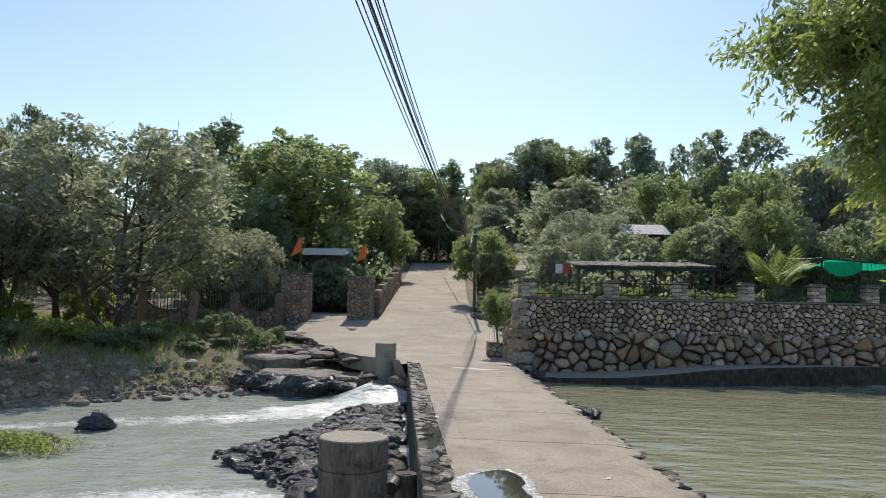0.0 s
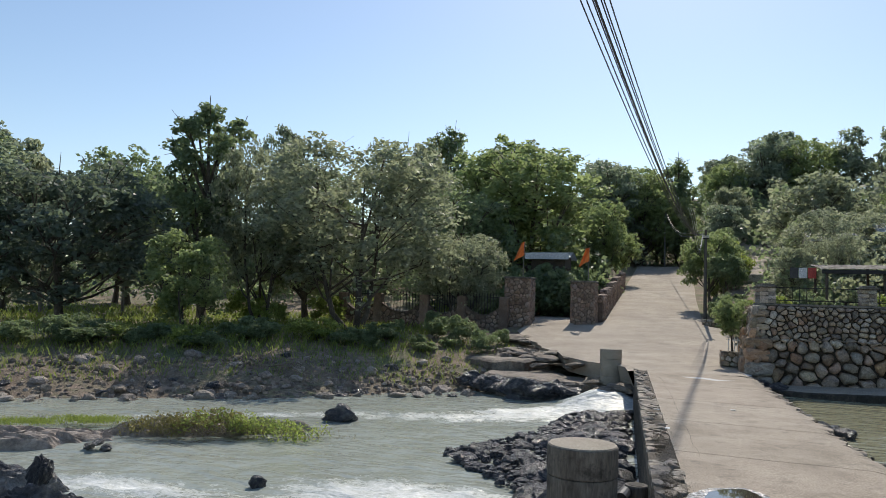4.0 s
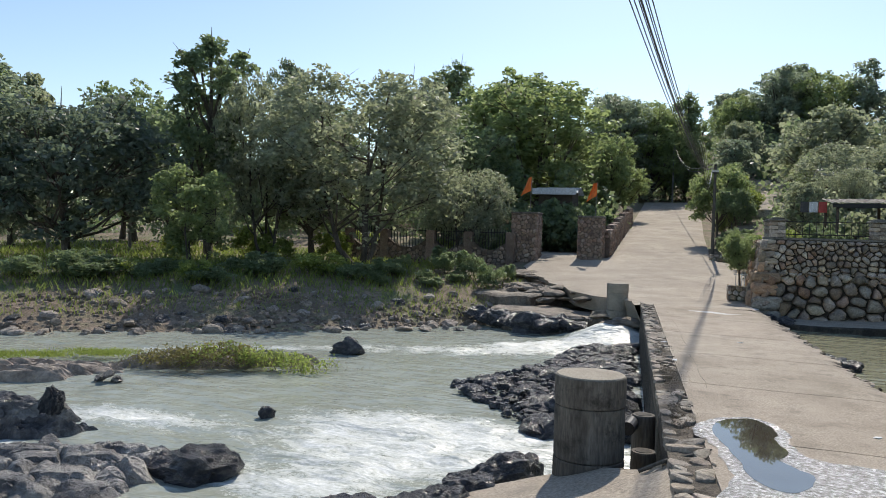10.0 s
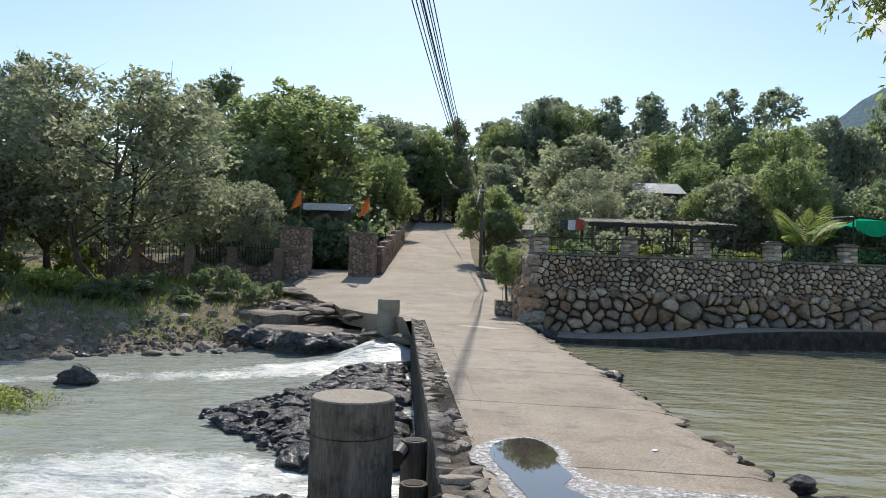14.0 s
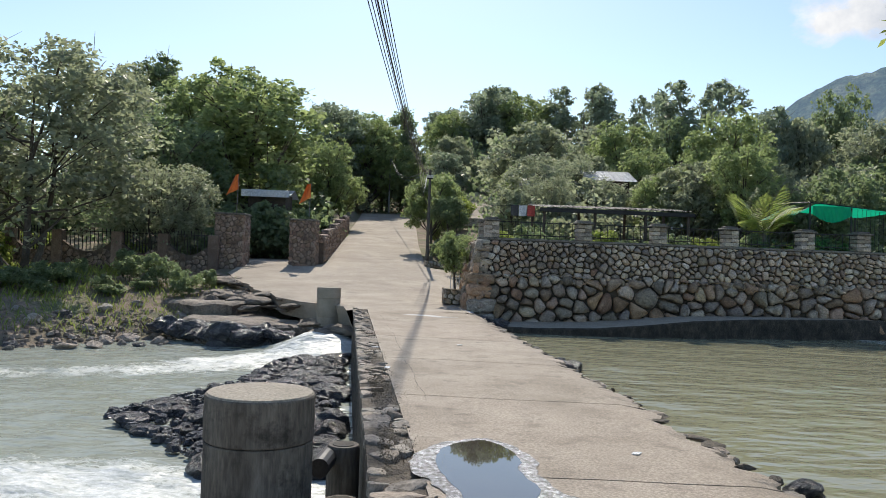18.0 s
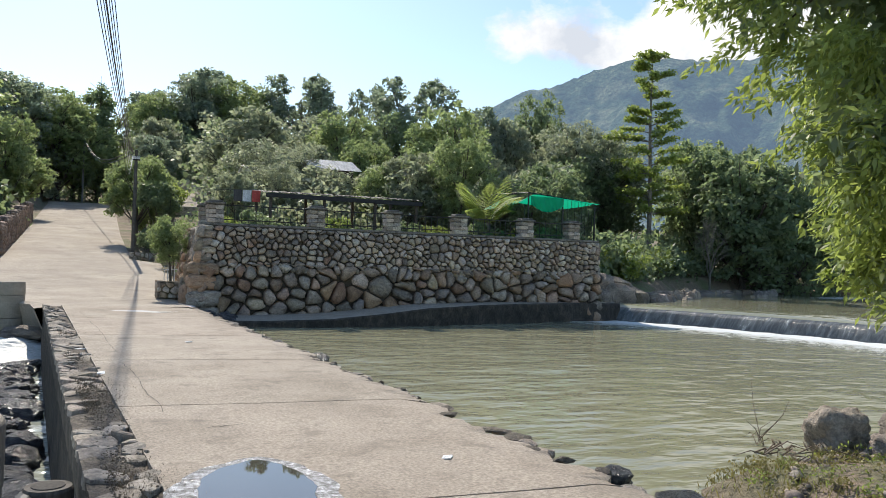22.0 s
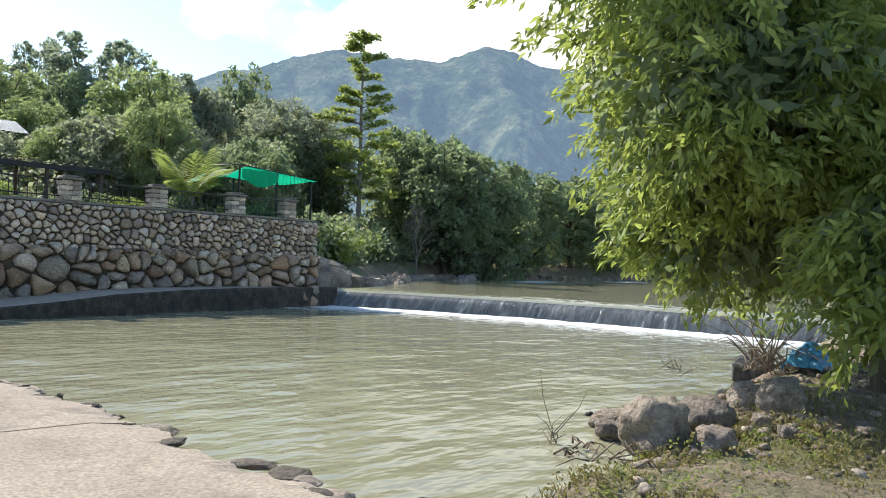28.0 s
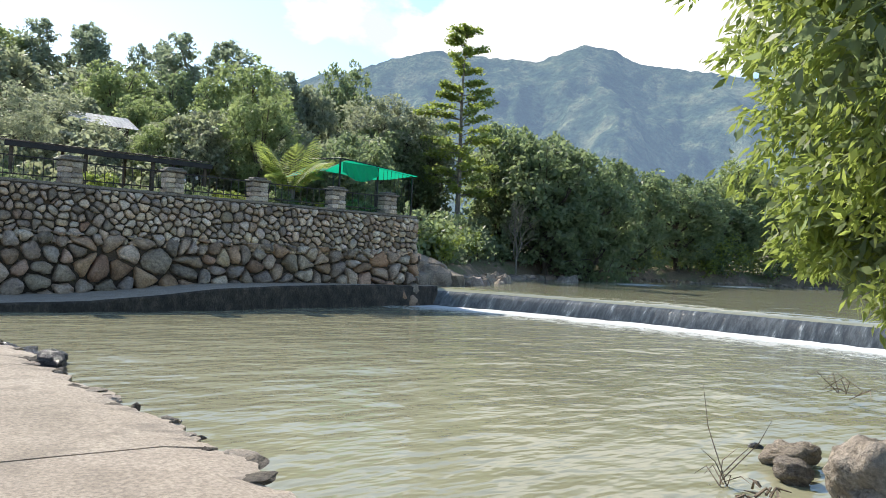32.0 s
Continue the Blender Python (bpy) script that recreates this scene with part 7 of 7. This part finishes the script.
# ---- planters, shelter, houses, canopy in the garden ----
def planter(x, y, z, sx, sy, h, seed):
    g = empty("planter", x, y, z, "low stone planter wall at the roadside", "planter", "stone planters")
    part("soil", box(sx - 0.12, sy - 0.12, h - 0.05, 0, 0, 0, 0.01), M["ground"], g)
    for k, (ax, ay, ox, oy, w) in enumerate(((1, 0, -sx / 2, -sy / 2 + 0.05, sx), (0, -1, -sx / 2 + 0.05, sy / 2, sy))):
        for ring in cells(w, h, 0.22, seed + k, 0.35, 1.3):
            stone_piece(ring, face_frame(ox, oy, 0, ax, ay), M["stone"], g, 0.012, 0.05, rs)


planter(1.2, 24.75, 0.02, 0.95, 0.95, 0.55, 60)
planter(0.95, 39.0, 1.0, 1.5, 0.9, 0.4, 63)
pf = empty("picket_fence", 1.55, 27.2, 0.15, "small white metal picket fence behind the planter", "fence")
for k in range(8):
    part("picket", box(0.025, 0.025, 0.8, -0.45 + 0.11 * k, 0, 0, 0), M["white"], pf)
for z in (0.12, 0.68):
    part("rail", box(0.95, 0.03, 0.03, -0.06, 0.02, z, 0), M["white"], pf)

sh = empty("shelter", 7.2, 29.3, 1.75, "open shelter with a low dark tin roof", "shelter")
bm = bmesh.new()
rows = []
for j in range(2):
    rows.append([bm.verts.new((-2.7 + 6.1 * i / 60, -1.6 + 3.4 * j, 1.98 + 0.32 * j + 0.02 * (i % 2) + 0.035 * i / 60)) for i in range(61)])
for i in range(60):
    bm.faces.new((rows[0][i], rows[0][i + 1], rows[1][i + 1], rows[1][i]))
bmesh.ops.solidify(bm, geom=bm.faces[:], thickness=0.03)
rf = part("roof", bm, M["tin"], sh)
part("fascia", box(6.1, 0.05, 0.16, 0.35, -1.58, 1.80, 0.01), M["iron"], rf)
for x in (-2.5, -0.5, 1.5, 3.2):
    for y in (-1.45, 1.6):
        part("post", box(0.1, 0.1, 2.0 if y < 0 else 2.25, x, y, -0.1, 0.01), M["wood_dark"], sh)
for x in (-1.6, 0.4, 2.4):
    part("table", join(box(0.9, 0.6, 0.05, x, 0, 0.7, 0.01), box(0.08, 0.08, 0.7, x, 0, 0, 0)), M["wood_dark"], sh)
for k, (x, z) in enumerate(((1.9, 1.35), (2.6, 1.3), (3.0, 1.42))):
    part("hanging_lamp", lathe([(0.02, 0.12), (0.06, 0.05), (0.03, 0.0)][::-1], 8), M["white"], sh).location = (x, -1.3, z)
for k, (x, m_) in enumerate(((3.55, "tin"), (3.87, "white"), (4.2, "red"))):
    bm = bmesh.new()
    g = [[bm.verts.new((0.15 * i - 0.15, 0.03 * math.sin(3 * i + j), -0.14 * j)) for j in range(4)] for i in range(3)]
    for a, b in zip(g, g[1:]):
        for j in range(3):
            bm.faces.new((a[j], a[j + 1], b[j + 1], b[j]))
    o = part("hanging_cloth", bm, M[m_], smooth=True)
    o.location = (x, 28.0, 3.78)
    tagged(o, ("grey", "white", "faded red")[k] + " cloth hanging on a line by the shelter", "cloth", "cloths on the line")
tagged(part("clothes_line", tube([(2.6, 28, 3.72), (3.9, 28, 3.78), (4.7, 28.0, 3.9)], 0.008, 4), M["cable"]), "thin clothes line beside the shelter roof", "line")


def house(x, y, z, w, d, h, rise, roof, label, walls="wood_dark"):
    g = empty("house", x, y, z, label, "house", "small houses")
    part("wall", box(w, d, h, 0, 0, -0.6, 0.02), M[walls], g)
    bm = bmesh.new()
    for sgn in (-1, 1):
        a = [bm.verts.new((-w / 2 - 0.35 + (w + 0.7) * i / 30, sgn * (d / 2 + 0.5), h - 0.75 + 0.015 * (i % 2))) for i in range(31)]
        b = [bm.verts.new((-w / 2 - 0.35 + (w + 0.7) * i / 30, 0, h - 0.75 + rise + 0.015 * (i % 2))) for i in range(31)]
        for i in range(30):
            bm.faces.new((a[i], a[i + 1], b[i + 1], b[i]))
    bmesh.ops.solidify(bm, geom=bm.faces[:], thickness=0.03)
    part("roof", bm, roof, g)
    wnd = part("window", box(0.9, 0.05, 0.8, 0.1, -d / 2 - 0.01, 0.7, 0.01), M["wood_dark"], g)
    part("pane", box(0.74, 0.02, 0.64, 0.1, -d / 2 - 0.04, 0.78, 0), M["iron"], wnd)
    part("door", box(0.8, 0.05, 1.9, -w / 2 + 0.7, -d / 2 - 0.01, 0.0, 0.01), M["tin"], g)
    return g


house(10.3, 41.5, float(ground_z(10.3, 41.5)), 2.2, 3.0, 4.2, 0.75, M["tin_white"], "small hillside house with a pale tin gable roof")
house(7.3, 42.5, float(ground_z(7.3, 42.5)), 2.4, 3.0, 3.7, 0.6, M["tin_white"], "small hillside hut with a pale tin roof")
shed = house(-9.2, 45.0, float(ground_z(-9.2, 45.0)), 2.2, 2.4, 4.4, 0.45, M["tin_white"], "shed with a white tin roof and fascia among trees")
part("fascia_board", box(2.8, 0.06, 0.4, 0, -1.75, 3.55, 0.01), M["tin_white"], shed)

cn = empty("shade_canopy", 13.9, 24.6, 1.75, "green shade net stretched on a thin iron frame", "canopy")
posts = [(-0.95, -1.15, 2.2), (0.5, -1.1, 2.1), (1.95, -1.0, 1.95), (2.1, 1.4, 2.05), (0.4, 1.5, 2.2), (-1.1, 1.5, 2.3)]
for x, y, h in posts:
    part("post", box(0.05, 0.05, h, x, y, 0, 0.005), M["iron"], cn)
for (x0, y0, h0), (x1, y1, h1) in zip(posts, posts[1:] + posts[:1]):
    part("beam", tube([(x0, y0, h0), (x1, y1, h1)], 0.022, 5), M["iron"], cn)
for k in range(9):
    x = 0.75 + 0.15 * k
    part("bar", tube([(x, -1.06, 0.1), (x, -1.06, 2.05 - 0.05 * k * 0.3)], 0.008, 4), M["iron"], cn)
bm = bmesh.new()
g = []
for i in range(17):
    row = []
    for j in range(9):
        u, v = i / 16, j / 8
        x = -1.45 + 3.5 * u
        y = -1.2 + 2.7 * v
        z = 2.22 - 0.27 * u - 0.10 * v * (1 - u) - 0.14 * math.sin(math.pi * v) * math.sin(math.pi * ((u * 3) % 1)) - (0.45 * max(0, 0.2 - u) / 0.2)
        row.append(bm.verts.new((x, y, z)))
    g.append(row)
for a, b in zip(g, g[1:]):
    for j in range(8):
        bm.faces.new((a[j], a[j + 1], b[j + 1], b[j]))
net = part("net", bm, M["shade_net"], cn, "bright green net", smooth=True)
bm = bmesh.new()
a = [bm.verts.new((-0.9 + 0.12 * i, -1.22 + 0.03 * (i % 2), 2.08)) for i in range(12)]
b = [bm.verts.new((-0.9 + 0.12 * i, -1.24 - 0.05 * (i % 2), 1.78 - 0.25 * math.sin(math.pi * i / 11))) for i in range(12)]
for i in range(11):
    bm.faces.new((a[i], a[i + 1], b[i + 1], b[i]))
part("flap", bm, M["shade_net"], net)

# palm
pm = empty("palm_tree", 11.75, 24.3, 1.78, "young coconut palm with arching yellow-green fronds", "palm")
part("trunk", tube([(0, 0, -0.2), (0.03, 0, 0.5), (0.0, 0, 1.1)], [0.17, 0.14, 0.12], 10), M["bark_pale"], pm)
rp = random.Random(3)
for k in range(13):
    a, lift, L = 2 * math.pi * k / 13 + rp.uniform(-0.2, 0.2), rp.uniform(1.1, 1.8), rp.uniform(1.0, 1.45)
    vs, fs = [], []
    for j in range(31):
        t = j / 30
        r_, z = L * t * 0.85, 1.1 + lift * 1.35 * t - 1.15 * t * t * (1.9 - lift * 0.7)
        c = Vector((math.cos(a) * r_, math.sin(a) * r_, z))
        sd = Vector((-math.sin(a), math.cos(a), 0))
        fw = Vector((math.cos(a), math.sin(a), 0.25))
        w = 0.46 * math.sin(math.pi * min(1, 0.12 + t * 0.9)) + 0.03
        for s in (-1, 1):
            b = len(vs)
            vs += [c - fw * 0.021, c + fw * 0.021, c + sd * s * w + fw * (0.20 + 0.014) - Vector((0, 0, 0.45 * w)), c + sd * s * w + fw * 0.19 - Vector((0, 0, 0.45 * w))]
            fs.append((b, b + 1, b + 2, b + 3))
    dead = k == 2
    obj("frond", vs, fs, M["straw"] if dead else M["tree_y"], pm)

# pale path up the hill
bm = bmesh.new()
rows = []
for y in np.linspace(48, 78, 26):
    cx = 3.5 + 0.06 * (y - 48) + 0.4 * math.sin(y * 0.25)
    rows.append([bm.verts.new((cx + q, y, float(ground_z(cx + q, y)) + 0.10)) for q in (-1.1, -0.4, 0.4, 1.1)])
for a, b in zip(rows, rows[1:]):
    for i in range(3):
        bm.faces.new((a[i], a[i + 1], b[i + 1], b[i]))
tagged(part("hill_path", bm, M["road"]), "pale stony path climbing the hillside", "path", kind="structure")
for k in range(3):
    y = 47 + 7 * k
    x = 4.0 + 0.5 * k
    o = part("terrace_wall", box(3.6, 0.4, 0.7, x + (1.8 if k % 2 else -0.2), y, float(ground_z(x, y)) - 0.2, 0.05, 0, 0.04, k), M["stone"])
    tagged(o, "low stone terrace wall on the hillside", "wall", "terrace walls")

# ---- near right bank: dead branches, tarp, weeds ----
def branches(name, x, y, z, n, spread, length, seed, label, rise=0.5, mat="twig", rad=0.012):
    r = random.Random(seed)
    bms = []
    for _ in range(n):
        a = r.uniform(0, 6.28)
        s = Vector((r.uniform(-spread, spread), r.uniform(-spread, spread) * 0.6, r.uniform(0, 0.08)))
        d = Vector((math.cos(a), math.sin(a), r.uniform(0.1, 1.0) * rise)) * length * r.uniform(0.4, 1.0)
        bend = Vector((r.uniform(-1, 1), r.uniform(-1, 1), r.uniform(-0.2, 1))) * length * 0.22
        bms.append(tube([s, s + d * 0.5 + bend, s + d + Vector((0, 0, -0.15 * length))], [rad, rad * 0.8, rad * 0.3], 4))
    o = part(name, join(*bms), M[mat])
    o.location = (x, y, z)
    return tagged(o, label, "branches", kind="stuff")


branches("dead_branches", 5.35, 4.75, float(ground_z(5.35, 4.75)), 40, 0.5, 0.4, 1, "tangle of dead roots and branches among boulders", 0.45, rad=0.008)
branches("dead_branches", 10.5, 5.8, float(ground_z(10.5, 5.8)) + 0.05, 70, 0.4, 0.9, 2, "heap of dry twigs under the big tree", 1.3, rad=0.009)
branches("dead_branches", 10.9, 7.3, -0.4, 12, 0.4, 0.6, 3, "dry branches hanging over the pool", 0.5, rad=0.007)
branches("stranded_twig", 6.02, 6.1, -0.5, 9, 0.05, 0.36, 4, "bare twig stuck in the shallow water", 2.2, rad=0.005)
branches("stranded_twig", 5.85, 5.75, -0.5, 14, 0.18, 0.2, 5, "clump of dead roots washed into the shallows", 0.6, rad=0.012)
branches("bare_shrub", -3.9, 0.9, float(ground_z(-3.9, 0.9)), 10, 0.15, 0.8, 7, "bare thin shrub on the near bank", 1.5, rad=0.007)
branches("driftwood_pile", -8.0, 24.6, float(ground_z(-8.0, 24.6)) + 0.1, 60, 1.4, 1.1, 8, "pile of driftwood branches on the far bank", 0.25, rad=0.022)
branches("driftwood_pile", -15.5, 20.5, float(ground_z(-15.5, 20.5)), 40, 1.6, 0.9, 9, "scattered driftwood on the gravel bank", 0.2, rad=0.02)

# crumpled plastic tarp under the big tree
bm = bmesh.new()
g = []
for i in range(15):
    row = []
    for j in range(11):
        u, v = i / 14, j / 10
        row.append(bm.verts.new((0.70 * (u - 0.5), 0.5 * (v - 0.5), 0.24 * (math.sin(math.pi * u) * math.sin(math.pi * v)) ** 0.5 + 0.12 * fbm(u * 4, v * 4, 3.0, 4))))
    g.append(row)
for a, b in zip(g, g[1:]):
    for j in range(10):
        bm.faces.new((a[j], a[j + 1], b[j + 1], b[j]))
o = part("blue_tarp", bm, M["tarp"], smooth=False)
o.location = (10.5, 5.3, float(ground_z(10.5, 5.3)) + 0.10)
tagged(o, "crumpled light blue plastic tarp on the bank", "tarp")


def blades(name, label, n, h, mat, spot, seed):
    """Grass past counting: bent blades."""
    r = np.random.RandomState(seed)
    rr_ = random.Random(seed)
    vs, fs = [], []
    for _ in range(n):
        x, y, z = spot(rr_)
        a, l_, w = rr_.uniform(0, 6.28), h * rr_.uniform(0.5, 1.3), h * 0.06 * rr_.uniform(0.7, 1.6)
        dx, dy = math.cos(a) * l_ * 0.45, math.sin(a) * l_ * 0.45
        b = len(vs)
        vs += [(x - w * math.sin(a), y + w * math.cos(a), z), (x + w * math.sin(a), y - w * math.cos(a), z), (x + dx * 0.4, y + dy * 0.4, z + l_ * 0.6), (x + dx, y + dy, z + l_ * 0.9)]
        fs += [(b, b + 1, b + 2), (b + 2, b + 1, b + 3)]
    return tagged(obj(name, vs, fs, mat), label, "grass", kind="stuff")


def lawn(r):
    x = r.uniform(-48, -12.5)
    y = r.uniform(max(0.73 * x + 33.5, 2), 44)
    return x, y, float(0.25 + 0.02 * max(0, y - 30)) + 0.05 if shore(x, y) > 9 else float(ground_z(x, y))


blades("lawn_grass", "sunlit green grass under the trees", 15000, 0.36, M["grass"], lawn, 1)
def tufts(centres, spread):
    def spot(r):
        x, y, h = r.choice(centres)
        return x + r.gauss(0, spread), y + r.gauss(0, spread * 0.55), RIVER_Z + 0.1 + h * r.random()
    return spot


ra = random.Random(61)
green_c = [(-17.3 + 2.9 * u + ra.uniform(-0.2, 0.2), 9.4 + 2.2 * u + ra.uniform(-0.25, 0.25), 0.05) for u in [k / 17 for k in range(18)]]
heap_c = [(-13.0 + 3.7 * u + ra.uniform(-0.3, 0.3), 10.5 + 1.5 * u + ra.uniform(-0.45, 0.45), 0.55 * math.sin(math.pi * min(1, 0.12 + u * 0.88)) * ra.uniform(0.35, 1)) for u in [k / 59 for k in range(60)]]
blades("bar_grass", "low bright green grass on the river bar", 4200, 0.10, M["grass"], tufts(green_c, 0.3), 2)
blades("bar_weeds", "matted dry weeds on the river bar", 1500, 0.10, M["weed"], tufts(heap_c, 0.42), 3)
for q, (mt_, label) in enumerate((("tree_y", "yellow-green creeping weeds heaped over driftwood"), ("straw", "brown and straw-coloured weeds heaped over driftwood"))):
    own = [(x, y, RIVER_Z + 0.12 + h * 0.8) for x, y, h in (heap_c[22:] if q == 0 else heap_c[:34])]
    tagged(leaf_cloud("bar_creepers", own, [ra.uniform(0.2, 0.38) for _ in own], 60, 0.085, M[mt_], None, 90 + q, 0.2, 2.0), label, "weeds", kind="stuff")
branches("driftwood_heap", -12.1, 11.2, RIVER_Z + 0.1, 90, 1.3, 0.55, 12, "heap of washed-up twigs on the river bar", 0.5, rad=0.012)
branches("driftwood_heap", -10.9, 11.8, RIVER_Z + 0.1, 60, 0.8, 0.5, 13, "heap of washed-up twigs on the river bar", 0.6, rad=0.012)
blades("bank_grass", "tufts of grass on the gravel bank", 5000, 0.28, M["grass"], lambda r: (lambda x: (lambda y: (x, y, float(ground_z(x, y))))(0.73 * x + 28.2 + r.uniform(2.0, 9)))(r.uniform(-40, -8)), 5)
blades("near_weeds", "weeds and dry grass on the near bank", 1100, 0.08, M["grass"], lambda r: (lambda x, y: (x, y, float(ground_z(x, y))))(r.uniform(3.3, 9), r.uniform(0.5, 4.9)), 6)
blades("near_straw", "dry straw on the near bank", 5000, 0.09, M["straw"], lambda r: (lambda x, y: (x, y, float(ground_z(x, y))))(r.uniform(3.2, 9), r.uniform(1.0, 5.7)), 7)

rb = random.Random(71)
for q, (mt_, n_, label) in enumerate((("grass", 34, "small green creeping weeds on the near bank"), ("straw", 110, "withered straw-coloured weeds on the near bank"))):
    own = []
    for _ in range(n_):
        x, y = rb.uniform(3.5, 7.5), rb.uniform(3.2, 5.5)
        if ground_z(x, y) > POOL_Z + 0.03:
            own.append((x, y, float(ground_z(x, y)) + 0.03))
    tagged(leaf_cloud("bank_creepers", own, [rb.uniform(0.08, 0.2) for _ in own], 70, 0.034, M[mt_], None, 95 + q, 0.1, 1.8), label, "weeds", kind="stuff")

# dry leaf litter caught against the kerb
blades("leaf_litter", "dark dry leaf litter and roots caught along the kerb", 3600, 0.022, M["litter_leaf"], lambda r: (lambda y: (deck_l(y) + 0.14 + abs(r.gauss(0, 0.17)), y, 0.0 + 0.02 * r.random()))(r.choice((4.4, 4.9, 7.2, 7.7, 8.3, 10.8, 14.0)) + r.gauss(0, 0.3)), 18)
# broken ledge stones under the road's river edge
LEDGE = [me.copy() for me in STONES]
for me in LEDGE:
    me.materials.clear()
    me.materials.append(M["rock_flat"])
rl = random.Random(47)
for k in range(46):
    u = (k + rl.random()) / 46
    y = 21.6 + 11.6 * u
    x = float(road_l(y)) - rl.uniform(-0.1, 0.55) - (0.9 * rl.random() if k % 3 == 0 else 0)
    s = rl.uniform(0.22, 0.55)
    o = boulder("ledge_stone", x, y, float(road_z(y)) - 0.10 - 0.42 * rl.random() - (0.45 if y < 24.2 else 0.0), s * rl.uniform(1.0, 1.6), s, s * rl.uniform(0.18, 0.4), k, rl.uniform(0, 360), "broken tan rock slab at the road edge", group="ledge stones at the road edge", tilt=rl.uniform(-10, 10))
    o.data = LEDGE[k % 12]

# flat tan rock shelf beside the far pier
def rock_shelf(ring, z, thick, seed, label):
    bm = bmesh.new()
    cx, cy = sum(p[0] for p in ring) / len(ring), sum(p[1] for p in ring) / len(ring)
    loops = []
    for s, dz in ((0.0, 0.02), (0.35, 0.0), (0.7, 0.0), (0.93, -0.02), (1.0, -0.10), (0.97, -0.5 * thick), (1.03, -thick)):
        loops.append([bm.verts.new((cx + (x - cx) * s, cy + (y - cy) * s, z + dz + 0.10 * fbm((cx + (x - cx) * s) * 0.9, (cy + (y - cy) * s) * 0.9, seed, 4))) for x, y in ring])
    m_ = len(ring)
    for a, b in zip(loops, loops[1:]):
        for i in range(m_):
            bm.faces.new((a[i], a[(i + 1) % m_], b[(i + 1) % m_], b[i]))
    bmesh.ops.remove_doubles(bm, verts=bm.verts, dist=0.002)
    return tagged(part("rock_shelf", bm, M["rock_flat"]), label, "rock")


rock_shelf(rounded([(-3.3, 22.9), (-4.4, 22.8), (-6.2, 23.1), (-7.9, 24.3), (-7.6, 26.0), (-6.2, 26.6), (-4.6, 25.0), (-3.2, 23.8)], 9, 0.22, 4.0), -0.72, 0.9, 3.0, "flat tan rock shelf beside the far pier")
rock_shelf(rounded([(-6.6, 26.0), (-8.3, 25.8), (-9.6, 27.2), (-9.6, 29.4), (-8.4, 30.6), (-7.2, 29.2)], 9, 0.22, 6.0), -0.30, 0.9, 7.0, "layered tan rock shelf under the road edge")

for k in range(34):     # black broken rocks along the shelf's foot
    u = (k + rl.random()) / 34
    x, y = -4.3 - 4.4 * u, 22.35 + 2.0 * max(0, u - 0.35) + rl.uniform(-0.35, 0.3)
    q = rl.uniform(0.18, 0.46)
    boulder("rock", x, y, -1.15 + rl.uniform(0, 0.25), q * rl.uniform(1, 1.6), q, q * rl.uniform(0.5, 0.9), k, rl.uniform(0, 360), "broken black wet rock below the tan shelf", group="black rocks below the shelf", black=True, tilt=rl.uniform(-20, 20))
